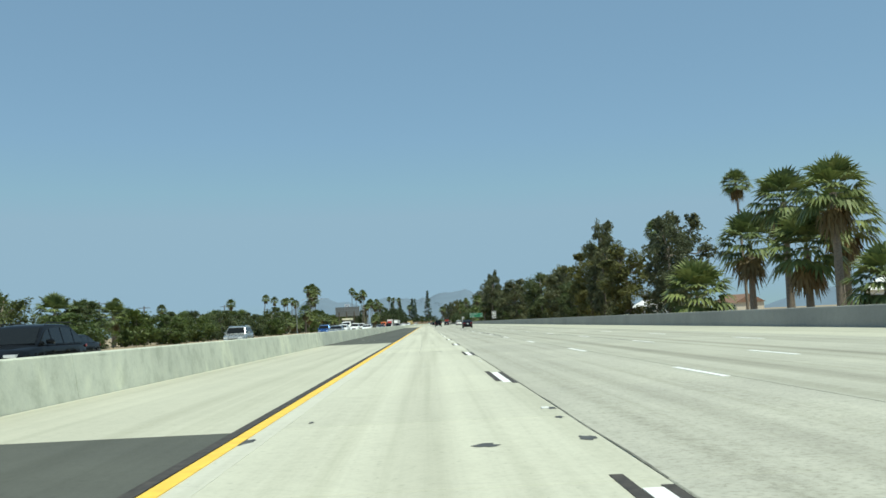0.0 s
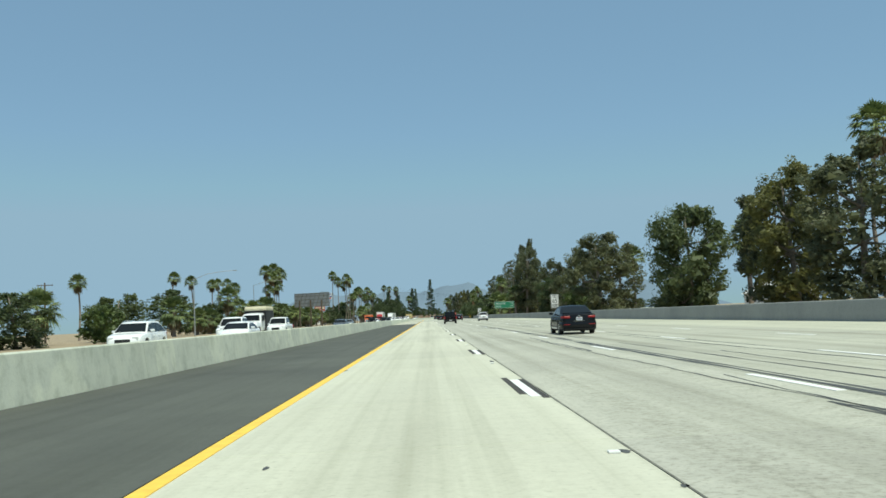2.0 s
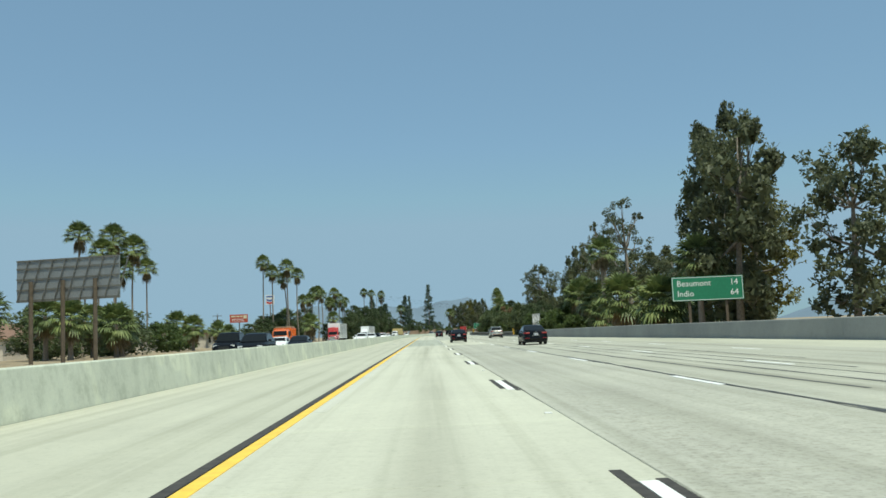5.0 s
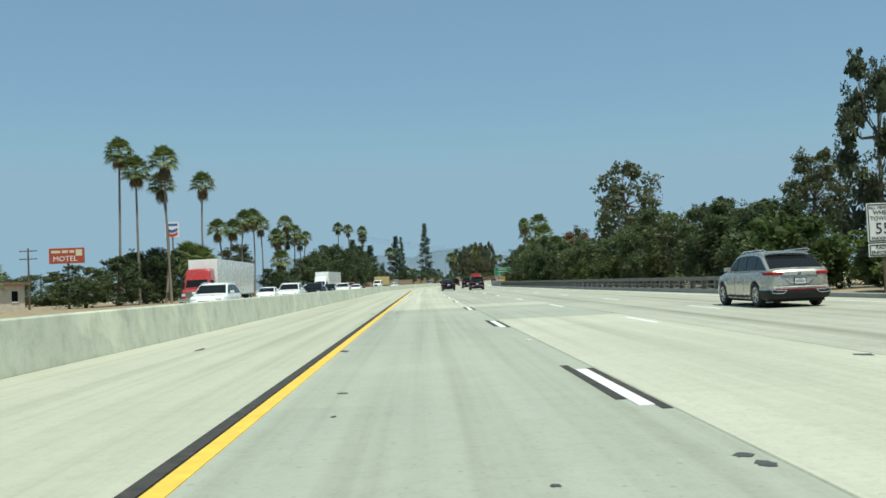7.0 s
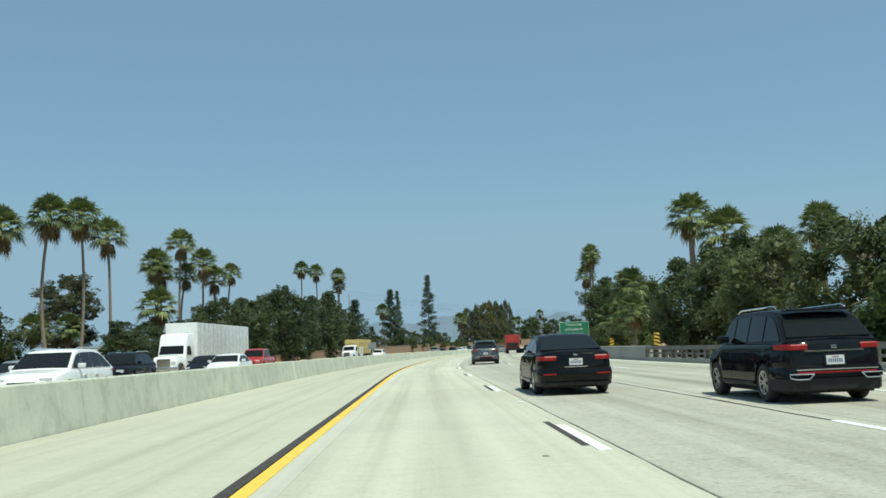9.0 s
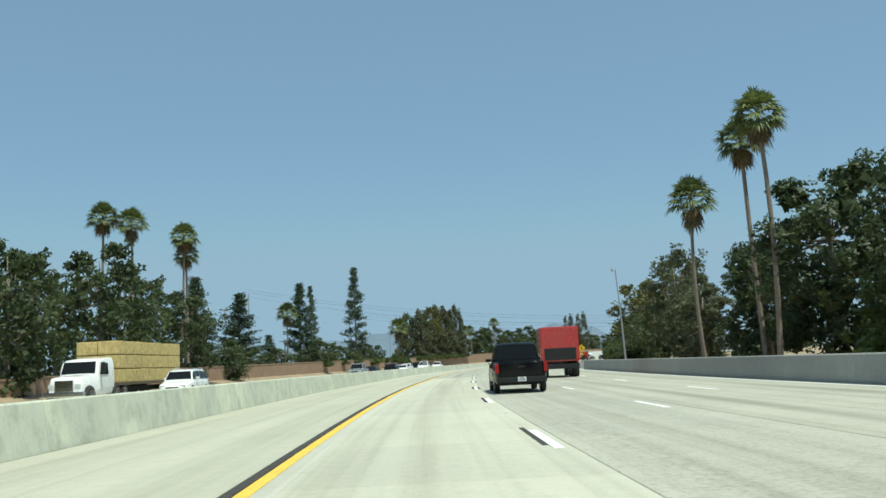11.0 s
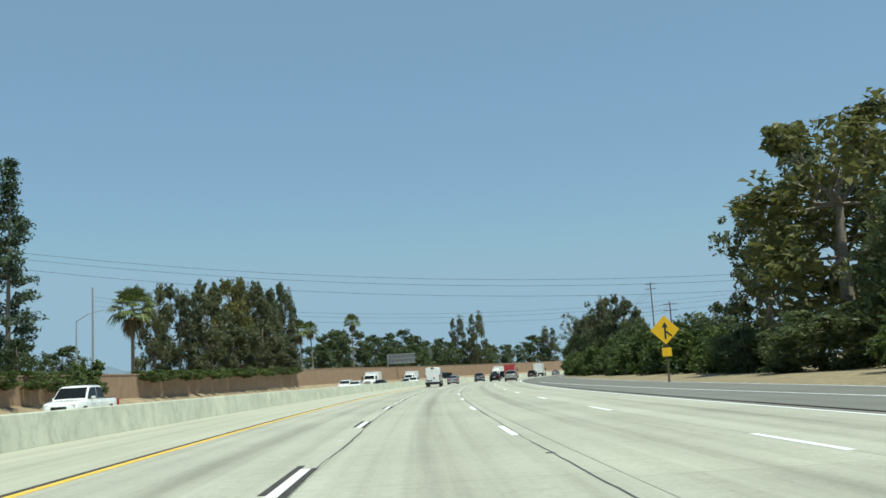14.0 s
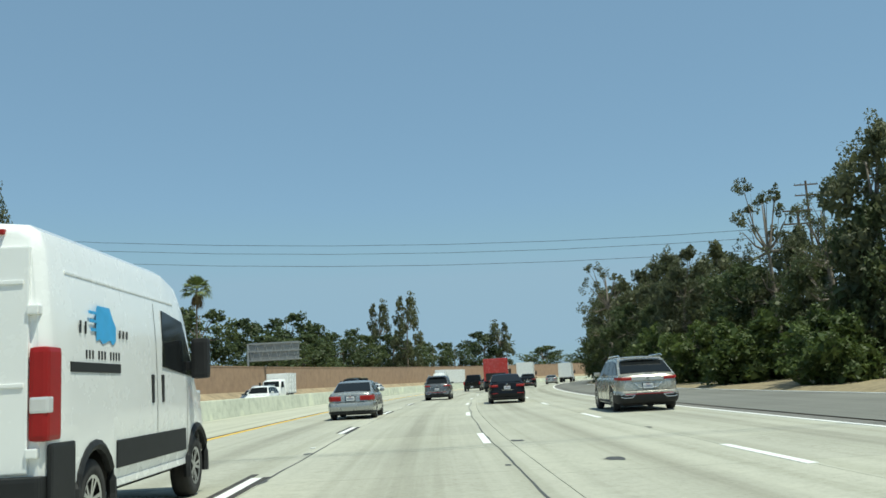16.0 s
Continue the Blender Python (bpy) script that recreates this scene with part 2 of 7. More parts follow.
M = {
    "lane": mat_concrete("lane_concrete", (0.541, 0.536, 0.439), (0.495, 0.489, 0.402), (0.80, 0.79, 0.77), "object", worn=0.25, oil=0.45),
    "lane_far": mat_concrete("lane_concrete_joined", (0.464, 0.460, 0.385), (0.392, 0.388, 0.327), (0.74, 0.73, 0.71), "island", worn=0.6, oil=0.8, rough=1.2),
    "lane_rough": mat_concrete("worn_aggregate_concrete", (0.471, 0.466, 0.395), (0.401, 0.395, 0.339), (0.62, 0.61, 0.59), "object", worn=0.9, oil=0.4, rough=1.7),
    "lane_grey": mat_concrete("new_grey_concrete", (0.404, 0.419, 0.353), (0.348, 0.362, 0.306), (0.82, 0.82, 0.82), "object"),
    "shoulder": mat_concrete("shoulder_concrete", (0.480, 0.475, 0.383), (0.436, 0.431, 0.348), (0.87, 0.86, 0.84), "none"),
    "ghost": mat_concrete("ground_off_strip", (0.56, 0.555, 0.47), (0.50, 0.495, 0.42), (0.85, 0.84, 0.82), "none"),
    "bed": mat_plain("joint_sealant", (0.16, 0.155, 0.14), 0.9, vary=0.3),
    "asphalt": mat_concrete("asphalt", (0.105, 0.110, 0.093), (0.075, 0.078, 0.068), (0.7, 0.7, 0.7), "none"),
    "ramp": mat_concrete("worn_asphalt", (0.21, 0.21, 0.19), (0.16, 0.16, 0.145), (0.75, 0.75, 0.75), "none"),
    "barrier": mat_barrier("barrier_concrete"),
    "parapet": mat_concrete("parapet_concrete", (0.36, 0.355, 0.33), (0.27, 0.27, 0.255), (0.82, 0.82, 0.8), "object", streak=False),
    "yellow": mat_plain("yellow_paint", (0.82, 0.52, 0.07), 0.6, vary=0.15, scale=4),
    "white": mat_plain("white_road_paint", (0.80, 0.80, 0.77), 0.6, vary=0.10, scale=5),
    "black": mat_plain("black_contrast_paint", (0.048, 0.042, 0.036), 0.8, vary=0.5, scale=7),
    "tar": mat_plain("crack_sealant", (0.07, 0.07, 0.065), 0.6, vary=0.4, scale=5),
    "seam": mat_plain("dusty_joint", (0.15, 0.148, 0.125), 0.9, vary=0.5, scale=3),
    "dirt": mat_plain("dry_earth", (0.30, 0.235, 0.15), 0.95, vary=0.35, scale=0.6, bump=0.5),
    "verge": mat_plain("dry_grass", (0.26, 0.21, 0.125), 0.95, vary=0.35, scale=2.0, bump=0.5),
    "soundwall": mat_plain("tan_block_wall", (0.32, 0.215, 0.142), 0.9, vary=0.16, scale=0.8, bump=0.3),
    "euc": mat_leaf("eucalyptus_leaves", (0.082, 0.098, 0.055), (0.120, 0.138, 0.078), (0.175, 0.190, 0.115)),
    "olive": mat_leaf("olive_leaves", (0.095, 0.105, 0.038), (0.150, 0.155, 0.055), (0.215, 0.210, 0.080)),
    "pepper": mat_leaf("pepper_leaves", (0.062, 0.085, 0.038), (0.098, 0.130, 0.058), (0.145, 0.180, 0.085)),
    "ficus": mat_leaf("dark_glossy_leaves", (0.054, 0.078, 0.036), (0.080, 0.112, 0.050), (0.115, 0.150, 0.066)),
    "bush": mat_leaf("bright_bush_leaves", (0.060, 0.090, 0.026), (0.095, 0.138, 0.042), (0.140, 0.185, 0.060)),
    "pine": mat_leaf("pine_needles", (0.049, 0.081, 0.049), (0.065, 0.104, 0.065), (0.088, 0.132, 0.081), through=0.1),
    "autumn": mat_leaf("rusty_blossom", (0.10, 0.09, 0.03), (0.28, 0.17, 0.09), (0.45, 0.28, 0.17)),
    "frond": mat_leaf("palm_fronds", (0.065, 0.098, 0.034), (0.135, 0.185, 0.068), (0.27, 0.31, 0.13), sheen=0.6, through=0.2),
    "deadfrond": mat_leaf("dry_palm_skirt", (0.13, 0.095, 0.05), (0.22, 0.165, 0.09), (0.32, 0.25, 0.14), through=0.1),
    "bark": mat_plain("grey_bark", (0.21, 0.18, 0.145), 0.9, vary=0.4, scale=5, bump=0.6),
    "palmbark": mat_plain("palm_bark", (0.23, 0.19, 0.15), 0.9, vary=0.3, scale=8, bump=0.6),
    "steel": mat_plain("galvanised_steel", (0.42, 0.43, 0.43), 0.45, 0.7, vary=0.15),
    "rail": mat_plain("weathered_rail", (0.18, 0.175, 0.16), 0.7, 0.3, vary=0.25, scale=3),
    "wood": mat_plain("creosoted_wood", (0.11, 0.085, 0.06), 0.9, vary=0.3, scale=3),
    "signwhite": mat_plain("sign_white", (0.78, 0.78, 0.76), 0.45, vary=0.05),
    "signgreen": mat_plain("sign_green", (0.025, 0.19, 0.10), 0.45, vary=0.10),
    "signyellow": mat_plain("sign_yellow", (0.85, 0.50, 0.02), 0.45, vary=0.06),
    "signback": mat_plain("sign_back", (0.30, 0.31, 0.31), 0.5, 0.5, vary=0.15),
    "ink": mat_plain("sign_black", (0.03, 0.03, 0.03), 0.5, vary=0.1),
    "motelred": mat_plain("motel_red", (0.42, 0.075, 0.04), 0.5, vary=0.15),
    "gasblue": mat_plain("sign_blue", (0.05, 0.12, 0.35), 0.5, vary=0.1),
    "gasred": mat_plain("sign_red", (0.55, 0.06, 0.05), 0.5, vary=0.1),
    "glass": mat_plain("tinted_glass", (0.012, 0.014, 0.015), 0.06, vary=0.1, spec=0.16),
    "tyre": mat_plain("tyre_rubber", (0.028, 0.027, 0.026), 0.85, vary=0.25, scale=12),
    "rim": mat_plain("alloy_rim", (0.55, 0.56, 0.57), 0.28, 0.9, vary=0.06),
    "well": mat_plain("black_underbody", (0.015, 0.015, 0.015), 0.9, vary=0.2),
    "platebar": mat_plain("plate_ink", (0.16, 0.18, 0.26), 0.5, vary=0.1),
    "skid": mat_plain("tyre_skid", (0.30, 0.30, 0.26), 0.85, vary=0.3, scale=3.0),
    "emblem_blue": mat_plain("emblem_blue", (0.06, 0.38, 0.72), 0.4, vary=0.1),
    "trim": mat_plain("black_plastic", (0.019, 0.020, 0.021), 0.62, vary=0.15, spec=0.3),
    "chrome": mat_plain("chrome", (0.75, 0.76, 0.77), 0.12, 1.0, vary=0.03),
    "lamp": mat_plain("red_tail_lamp", (0.30, 0.012, 0.012), 0.42, vary=0.1, spec=0.3),
    "clear": mat_plain("clear_lamp", (0.70, 0.70, 0.70), 0.12, 0.2, vary=0.05),
    "plate": mat_plain("number_plate", (0.70, 0.72, 0.74), 0.4, vary=0.05),
    "hay": mat_plain("hay_bales", (0.52, 0.40, 0.17), 0.95, vary=0.3, scale=4, bump=0.5),
    "cream": mat_plain("cream_tarp", (0.66, 0.60, 0.42), 0.7, vary=0.12, scale=2),
    "stucco": mat_plain("pale_stucco", (0.62, 0.55, 0.45), 0.9, vary=0.10, scale=1.5, bump=0.3),
    "rooftile": mat_plain("brown_roof", (0.22, 0.13, 0.09), 0.85, vary=0.25, scale=2, bump=0.4),
    "whitewall": mat_plain("white_wall", (0.75, 0.74, 0.71), 0.8, vary=0.08, scale=1),
    # Distance haze is painted into the hills' blue base colour.
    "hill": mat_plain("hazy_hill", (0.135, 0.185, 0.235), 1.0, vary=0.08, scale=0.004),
}
PAINT = {
    "white": (0.86, 0.865, 0.85), "black": (0.004, 0.0045, 0.0055), "navy": (0.006, 0.007, 0.009), "slate": (0.085, 0.105, 0.115),
    "silver": (0.37, 0.38, 0.365), "gold": (0.50, 0.475, 0.41), "grey": (0.16, 0.165, 0.17), "blue": (0.02, 0.10, 0.33), "red": (0.42, 0.03, 0.025), "orange": (0.72, 0.15, 0.02),
}
for key, c in PAINT.items():
    M["car_" + key] = mat_paint("car_paint_" + key, c, 0.22, 0.5 if key in ("black", "navy") else 0.6, 0.0 if key in ("white", "black", "navy", "red", "orange") else 0.55, 0.03 if key in ("black", "navy", "white") else 0.12, 0.0 if key in ("black", "navy") else 0.5)


# ---------------------------------------------------------------- building helpers
HEAD_S = [-400, 541, 571, 615, 660, 690, 730, 770, 800, 835, 865, 895, 940, 1000, 1100, 1300]
HEAD_A = [0, 0.0, -2.7, -4.62, -7.47, -8.05, -10.07, -12.17, -13.5, -15.38, -16.76, -18.39, -21.98, -26.76, -36.5, -54]
_st = np.arange(-400, 1500, 1.0)
_hd = np.radians(np.interp(_st + 0.5, HEAD_S, HEAD_A))
_cx = np.concatenate([[0], np.cumsum(-np.sin(_hd))])[:-1]
_cy = np.concatenate([[0], np.cumsum(np.cos(_hd))])[:-1]
_cx += 1.8 - np.interp(0, _st, _cx)
_cy -= np.interp(0, _st, _cy)


def heading(s):
    return float(np.interp(s, _st, _hd))


def road(s, u, z=0.0):
    """The place s metres along the road and u metres to the right of the first dashed line."""
    h = heading(s)
    return Vector((float(np.interp(s, _st, _cx)) + math.cos(h) * u, float(np.interp(s, _st, _cy)) + math.sin(h) * u, z))


def road_uv(ob):
    """Gives a mesh that lies on the road a layer with metres across and metres along it."""
    me = ob.data
    n = len(me.vertices)
    co = np.zeros(n * 3, dtype=np.float32)
    me.vertices.foreach_get("co", co)
    x, y = co.reshape(-1, 3)[:, 0] / K, co.reshape(-1, 3)[:, 1] / K
    s = np.interp(y, _cy, _st)
    for _ in range(4):
        h = np.interp(s, _st, _hd)
        dx, dy = x - np.interp(s, _st, _cx), y - np.interp(s, _st, _cy)
        s = s - np.sin(h) * dx + np.cos(h) * dy
    flat = np.stack([np.cos(h) * dx + np.sin(h) * dy, s], 1).astype(np.float32)
    idx = np.zeros(len(me.loops), dtype=np.int32)
    me.loops.foreach_get("vertex_index", idx)
    me.uv_layers.new(name="road").data.foreach_set("uv", flat[idx].ravel())
    return ob


def spot(s, u, z=0.0, turn=0.0):
    """A pose on the road, in model size, that looks along it; turn in degrees."""
    return Matrix.Translation(road(s, u, z) * K) @ Matrix.Rotation(heading(s) + radians(turn), 4, "Z")


def span(s0, s1, u0, u1, length, z=0.0):
    """A pose for a straight piece of a given length that reaches from one place on the road to another."""
    a, b = road(s0, u0, z) * K, road(s1, u1, z) * K
    flat = Matrix.Diagonal((1, (b - a).length / (length * K), 1, 1))
    return Matrix.Translation(a) @ Matrix.Rotation(math.atan2(-(b.x - a.x), b.y - a.y), 4, "Z") @ flat


def thing(name, label, category, group="", kind=""):
    return tagged(new(name), label, category, group, kind)


def part(name, bm, mat, parent=None, label="", smooth=False, kind=""):
    """Links a bmesh, written in true metres, as one mesh object."""
    me = bpy.data.meshes.new(name)
    bmesh.ops.scale(bm, vec=(K, K, K), verts=bm.verts)
    bm.normal_update()
    bm.to_mesh(me)
    bm.free()
    me.materials.append(M[mat] if isinstance(mat, str) else mat)
    if smooth:
        me.shade_smooth()
        me.set_sharp_from_angle(angle=radians(32))
    ob = new(name, me)
    ob.parent = parent
    if label:
        ob["label"] = label
    if kind:
        ob["kind"] = kind
    return ob


def again(ob, parent, m, name=None):
    """A second object on the mesh of a part."""
    o = new(name or ob.name.split(".")[0], ob.data)
    o.parent = parent
    o.matrix_local = m
    return o


def raw(verts, faces):
    bm = bmesh.new()
    vs = [bm.verts.new(v) for v in verts]
    for f in faces:
        try:
            bm.faces.new([vs[i] for i in f])
        except ValueError:
            pass
    return bm


def box(x0, x1, y0, y1, z0, z1, bevel=0.0, bm=None):
    b = bmesh.new()
    bmesh.ops.create_cube(b, size=1, matrix=Matrix.Translation(((x0 + x1) / 2, (y0 + y1) / 2, (z0 + z1) / 2)) @ Matrix.Diagonal((x1 - x0, y1 - y0, z1 - z0, 1)))
    if bevel:
        bmesh.ops.bevel(b, geom=b.edges[:], offset=bevel, segments=2, profile=0.7, affect="EDGES")
    return join(bm, b)


def join(bm, other):
    if bm is None:
        return other
    me = bpy.data.meshes.new("tmp")
    other.to_mesh(me)
    other.free()
    bm.from_mesh(me)
    bpy.data.meshes.remove(me)
    return bm


def tube(points, radii, sides=8, bm=None, caps=True):
    """A tapered tube along points."""
    out = bm or bmesh.new()
    rings = []
    pts = [Vector(p) for p in points]
    for i, p in enumerate(pts):
        d = (pts[min(i + 1, len(pts) - 1)] - pts[max(i - 1, 0)]).normalized()
        side = d.cross(Vector((0, 0, 1)) if abs(d.z) < 0.9 else Vector((1, 0, 0))).normalized()
        up = side.cross(d)
        r = radii[i] if isinstance(radii, (list, tuple)) else radii
        rings.append([out.verts.new(p + (side * math.cos(a) + up * math.sin(a)) * r) for a in (2 * math.pi * k / sides for k in range(sides))])
    for a, b in zip(rings, rings[1:]):
        for k in range(sides):
            out.faces.new((a[k], a[(k + 1) % sides], b[(k + 1) % sides], b[k]))
    if caps:
        out.faces.new(rings[0][::-1])
        out.faces.new(rings[-1])
    return out


def sweep(s0, s1, profile, step=6.0, closed=True, shiftu=None):
    """A profile of (u, z) pairs carried along the road."""
    n = max(1, int(math.ceil((s1 - s0) / step)))
    bm = bmesh.new()
    rings = []
    for i in range(n + 1):
        s = s0 + (s1 - s0) * i / n
        off = shiftu(s) if shiftu else 0.0
        rings.append([bm.verts.new(road(s, u + off, z)) for u, z in profile])
    m = len(profile)
    for a, b in zip(rings, rings[1:]):
        for k in range(m if closed else m - 1):
            bm.faces.new((a[k], a[(k + 1) % m], b[(k + 1) % m], b[k]))
    if closed:
        bm.faces.new(rings[0][::-1])
        bm.faces.new(rings[-1])
    bmesh.ops.recalc_face_normals(bm, faces=bm.faces[:])
    return bm


def slab(s0, s1, u0, u1, z0, z1, step=6.0, shiftu=None):
    return sweep(s0, s1, [(u0, z0), (u1, z0), (u1, z1), (u0, z1)], step, True, shiftu)


def letters(text, size, depth=0.01, align="CENTER"):
    """Built-in font letters as a bmesh in the xz plane that face -y."""
    cu = bpy.data.curves.new("letters", "FONT")
    cu.body, cu.size, cu.extrude, cu.align_x, cu.align_y, cu.resolution_u = text, size, depth, align, "CENTER", 2
    ob = bpy.data.objects.new("letters", cu)
    me = bpy.data.meshes.new_from_object(ob)
    bm = bmesh.new()
    bm.from_mesh(me)
    bmesh.ops.rotate(bm, verts=bm.verts, cent=(0, 0, 0), matrix=Matrix.Rotation(radians(90), 3, "X"))
    bpy.data.objects.remove(ob)
    bpy.data.curves.remove(cu)
    bpy.data.meshes.remove(me)
    return bm


# ---------------------------------------------------------------- the ground and the road
def right_edge(s):
    """Where the right-hand parapet stands."""
    return float(np.interp(s, [-60, 300, 353, 412, 441, 476, 575, 700, 1300], [17.3, 17.3, 15.2, 13.6, 13.2, 12.5, 11.3, 11.1, 11.1]))


def edge_line(s):
    return float(np.interp(s, [-60, 310, 412, 476, 575, 700, 1300], [15.0, 15.0, 12.2, 11.4, 10.6, 10.6, 10.9]))


def right_rise(s):
    """How far the shoulder has risen at the right-hand parapet."""
    return float(np.interp(s, [-60, 353, 441, 1300], [0.22, 0.22, 0.0, 0.0]))


S0, S1 = -60, 1290
g = 3600
tagged(part("ground", raw([(-g, -g, -0.12), (g, -g, -0.12), (g, g, -0.12), (-g, g, -0.12)], [(0, 1, 2, 3)]), "dirt"), "dry brown earth reaching to the horizon", "ground", kind="structure")
freeway = thing("road", "pale concrete freeway with worn slabs and painted lanes", "road", kind="structure")
part("roadbed", slab(S0, S1, -28.5, 0, -0.14, -0.035, 8), "bed", freeway)
part("roadbed", sweep(S0, S1, [(0.002, -0.14), (11.6, -0.14), (11.6, -0.035), (0.002, -0.035)], 8), "bed", freeway)

# Left shoulder: concrete, with two stretches of black asphalt.
for a, b, m in ((S0, 4.4, "asphalt"), (4.4, 54.6, "shoulder"), (54.6, 287, "asphalt"), (287, S1, "shoulder")):
    road_uv(part("left_shoulder", slab(a + 0.01, b - 0.01, -8.45, -3.64, -0.03, -0.004, 8), m, freeway, "black asphalt shoulder" if m == "asphalt" else "pale concrete shoulder"))
road_uv(part("far_carriageway", slab(S0, S1, -28, -9.0, -0.03, -0.002, 8), "shoulder", freeway, "pale concrete lanes of the opposite direction"))

# Right shoulder, between the last lane and the parapet.
rs = bmesh.new()
prev = None
for i in range(0, 108):
    s = S0 + i * 8
    if s > 720:
        break
    q = [rs.verts.new(road(s, edge_line(s) - 0.5, -0.012)), rs.verts.new(road(s, right_edge(s) + 0.6, right_rise(s) - 0.012))]
    if prev:
        rs.faces.new((prev[0], prev[1], q[1], q[0]))
    prev = q
road_uv(part("right_shoulder", rs, "shoulder", freeway, "pale concrete shoulder"))

# The merging ramp of worn asphalt and the dry verge beside it.
ramp_a = lambda s: float(np.interp(s, [690, 780, 900, 1000, 1290], [11.3, 11.4, 11.6, 11.4, 11.3]))
ramp_b = lambda s: float(np.interp(s, [690, 730, 800, 900, 940, 1000, 1100, 1290], [12.0, 16.0, 18.6, 19.4, 18.0, 15.5, 13.0, 12.6]))


def ribbon(s0, s1, fa, fb, z, step=8):
    bm, last = bmesh.new(), None
    n = max(2, int((s1 - s0) / step))
    for i in range(n + 1):
        s = s0 + (s1 - s0) * i / n
        q = [bm.verts.new(road(s, fa(s), z)), bm.verts.new(road(s, fb(s), z))]
        if last:
            bm.faces.new((last[0], last[1], q[1], q[0]))
        last = q
    return bm


road_uv(part("merging_ramp", ribbon(690, 1280, ramp_a, ramp_b, -0.01), "ramp", freeway, "dark worn asphalt merging ramp"))
vb = bmesh.new()
last = None
for i in range(150):
    s = 690 + i * 4
    q = [vb.verts.new(road(s, ramp_b(s) + d, z + 0.10 * noise.noise((s * 0.3, d, 0)))) for d, z in ((0.0, -0.06), (0.8, 0.10), (2.2, 0.16), (4.0, 0.25), (9.0, 0.30))]
    if last:
        for k in range(4):
            vb.faces.new((last[k], last[k + 1], q[k + 1], q[k]))
    last = q
part("verge", vb, "verge", freeway, "dry straw-coloured grass verge", smooth=True)

# Painted lines, and the paler strip where an old line was ground off.
for a, b in ((S0, 22), (40, 60), (300, 369), (470, 640)):
    road_uv(part("ground_off_strip", slab(a, b, -3.40, -3.18, -0.001, 0.003, 6), "ghost", freeway, "pale strip of ground-off paint"))
part("yellow_line", slab(S0, S1, -3.60, -3.44, -0.002, 0.008, 6), "yellow", freeway, "yellow painted edge line")
for a, b in ((S0, 3.6), (3.6, 54), (288, S1)):
    part("line_contrast", slab(a, b, -3.76, -3.625, -0.002, 0.006, 6), "black", freeway, "black contrast stripe")
part("white_edge_line", slab(S0, 1270, -0.07, 0.07, -0.002, 0.008, 6, edge_line), "white", freeway, "white painted edge line")
part("white_ramp_line", slab(735, 1000, -0.07, 0.07, -0.008, 0.006, 6, lambda s: ramp_b(s) - 0.5), "white", freeway, "white painted ramp line")
part("white_ramp_line", slab(760, 870, -0.07, 0.07, -0.008, 0.006, 6, lambda s: float(np.interp(s, [760, 870], [15.2, 12.4]))), "white", freeway, "white painted ramp line")
for u in (-12.6, -16.2, -19.8, -23.4):
    part("far_lane_line", slab(S0, S1, u - 0.06, u + 0.06, -0.001, 0.006, 8), "white", freeway, "white painted lane line")

DASH = 14.63
white_dash = part("lane_dash", box(-0.075, 0.075, -3.75, -0.35, -0.004, 0.008), "white", freeway, "white painted lane dash")
edge_dash = part("dash_contrast", box(0.08, 0.175, -4.0, -0.25, -0.004, 0.006, bm=box(-0.185, -0.08, -3.3, 0.25, -0.004, 0.006)), "black", freeway, "black contrast paint beside a dash")
plain_dash = part("dash_contrast", box(-0.17, -0.08, -3.2, 0.35, -0.004, 0.006), "black", freeway, "black contrast paint beside a dash")
first = {0: True, 1: True, 2: True}
for line in range(4):
    for n in range(-3, 87):
        s = n * DASH + (0, -1.2, 5.0, 3.0)[line]
        if s > 520:
            s += (0, 9.2, -3.6, 0)[line]
        u = 3.6 * line + (0.25 if line > 0 and s < 400 else 0.0 if s < 600 else -0.06) * line
        if u > edge_line(s) - 1.5:
            continue
        m = spot(s, u + 0.12)
        if first[0]:
            white_dash.matrix_local, first[0] = m, False
        else:
            again(white_dash, freeway, m)
        if line == 0:
            if s < 447 or s > 640:
                if first[1]:
                    edge_dash.matrix_local, first[1] = m, False
                else:
                    again(edge_dash, freeway, m)
            elif first[2]:
                plain_dash.matrix_local, first[2] = m, False
            else:
                again(plain_dash, freeway, m)

# Raised pavement markers in the gaps between dashes.
marker = part("road_marker", box(-0.05, 0.05, -0.05, 0.05, 0.0, 0.02, 0.008), "signwhite", freeway, "small raised white lane marker")
marker.matrix_local = spot(-8, 0.12)
for n in range(0, 64):
    again(marker, freeway, spot(n * DASH + 5.5, 0.14))

# Sealed cracks, tar snakes and scraps on the lanes.
rng = random.Random(7)
for i in range(26):
    s0 = rng.choice((60, 90, 110, 130, 150, 180, 230, 300, 340, 372, 560, 575)) + rng.uniform(-12, 12)
    u0, ln, wd = rng.choice((3.55, 3.9, 7.35, 7.0, 5.6)) + rng.uniform(-0.25, 0.25), rng.uniform(12, 34), rng.uniform(0.02, 0.045)
    bm, lastq, u = bmesh.new(), None, u0
    for k in range(int(ln / 0.8)):
        u += rng.uniform(-0.06, 0.06)
        w = wd * rng.uniform(0.3, 1.3)
        q = [bm.verts.new(road(s0 + k * 0.8, u - w, 0.005)), bm.verts.new(road(s0 + k * 0.8, u + w, 0.005))]
        if lastq:
            bm.faces.new((lastq[0], lastq[1], q[1], q[0]))
        lastq = q
    part("sealed_crack", bm, "tar", freeway, "wandering dark crack sealant")
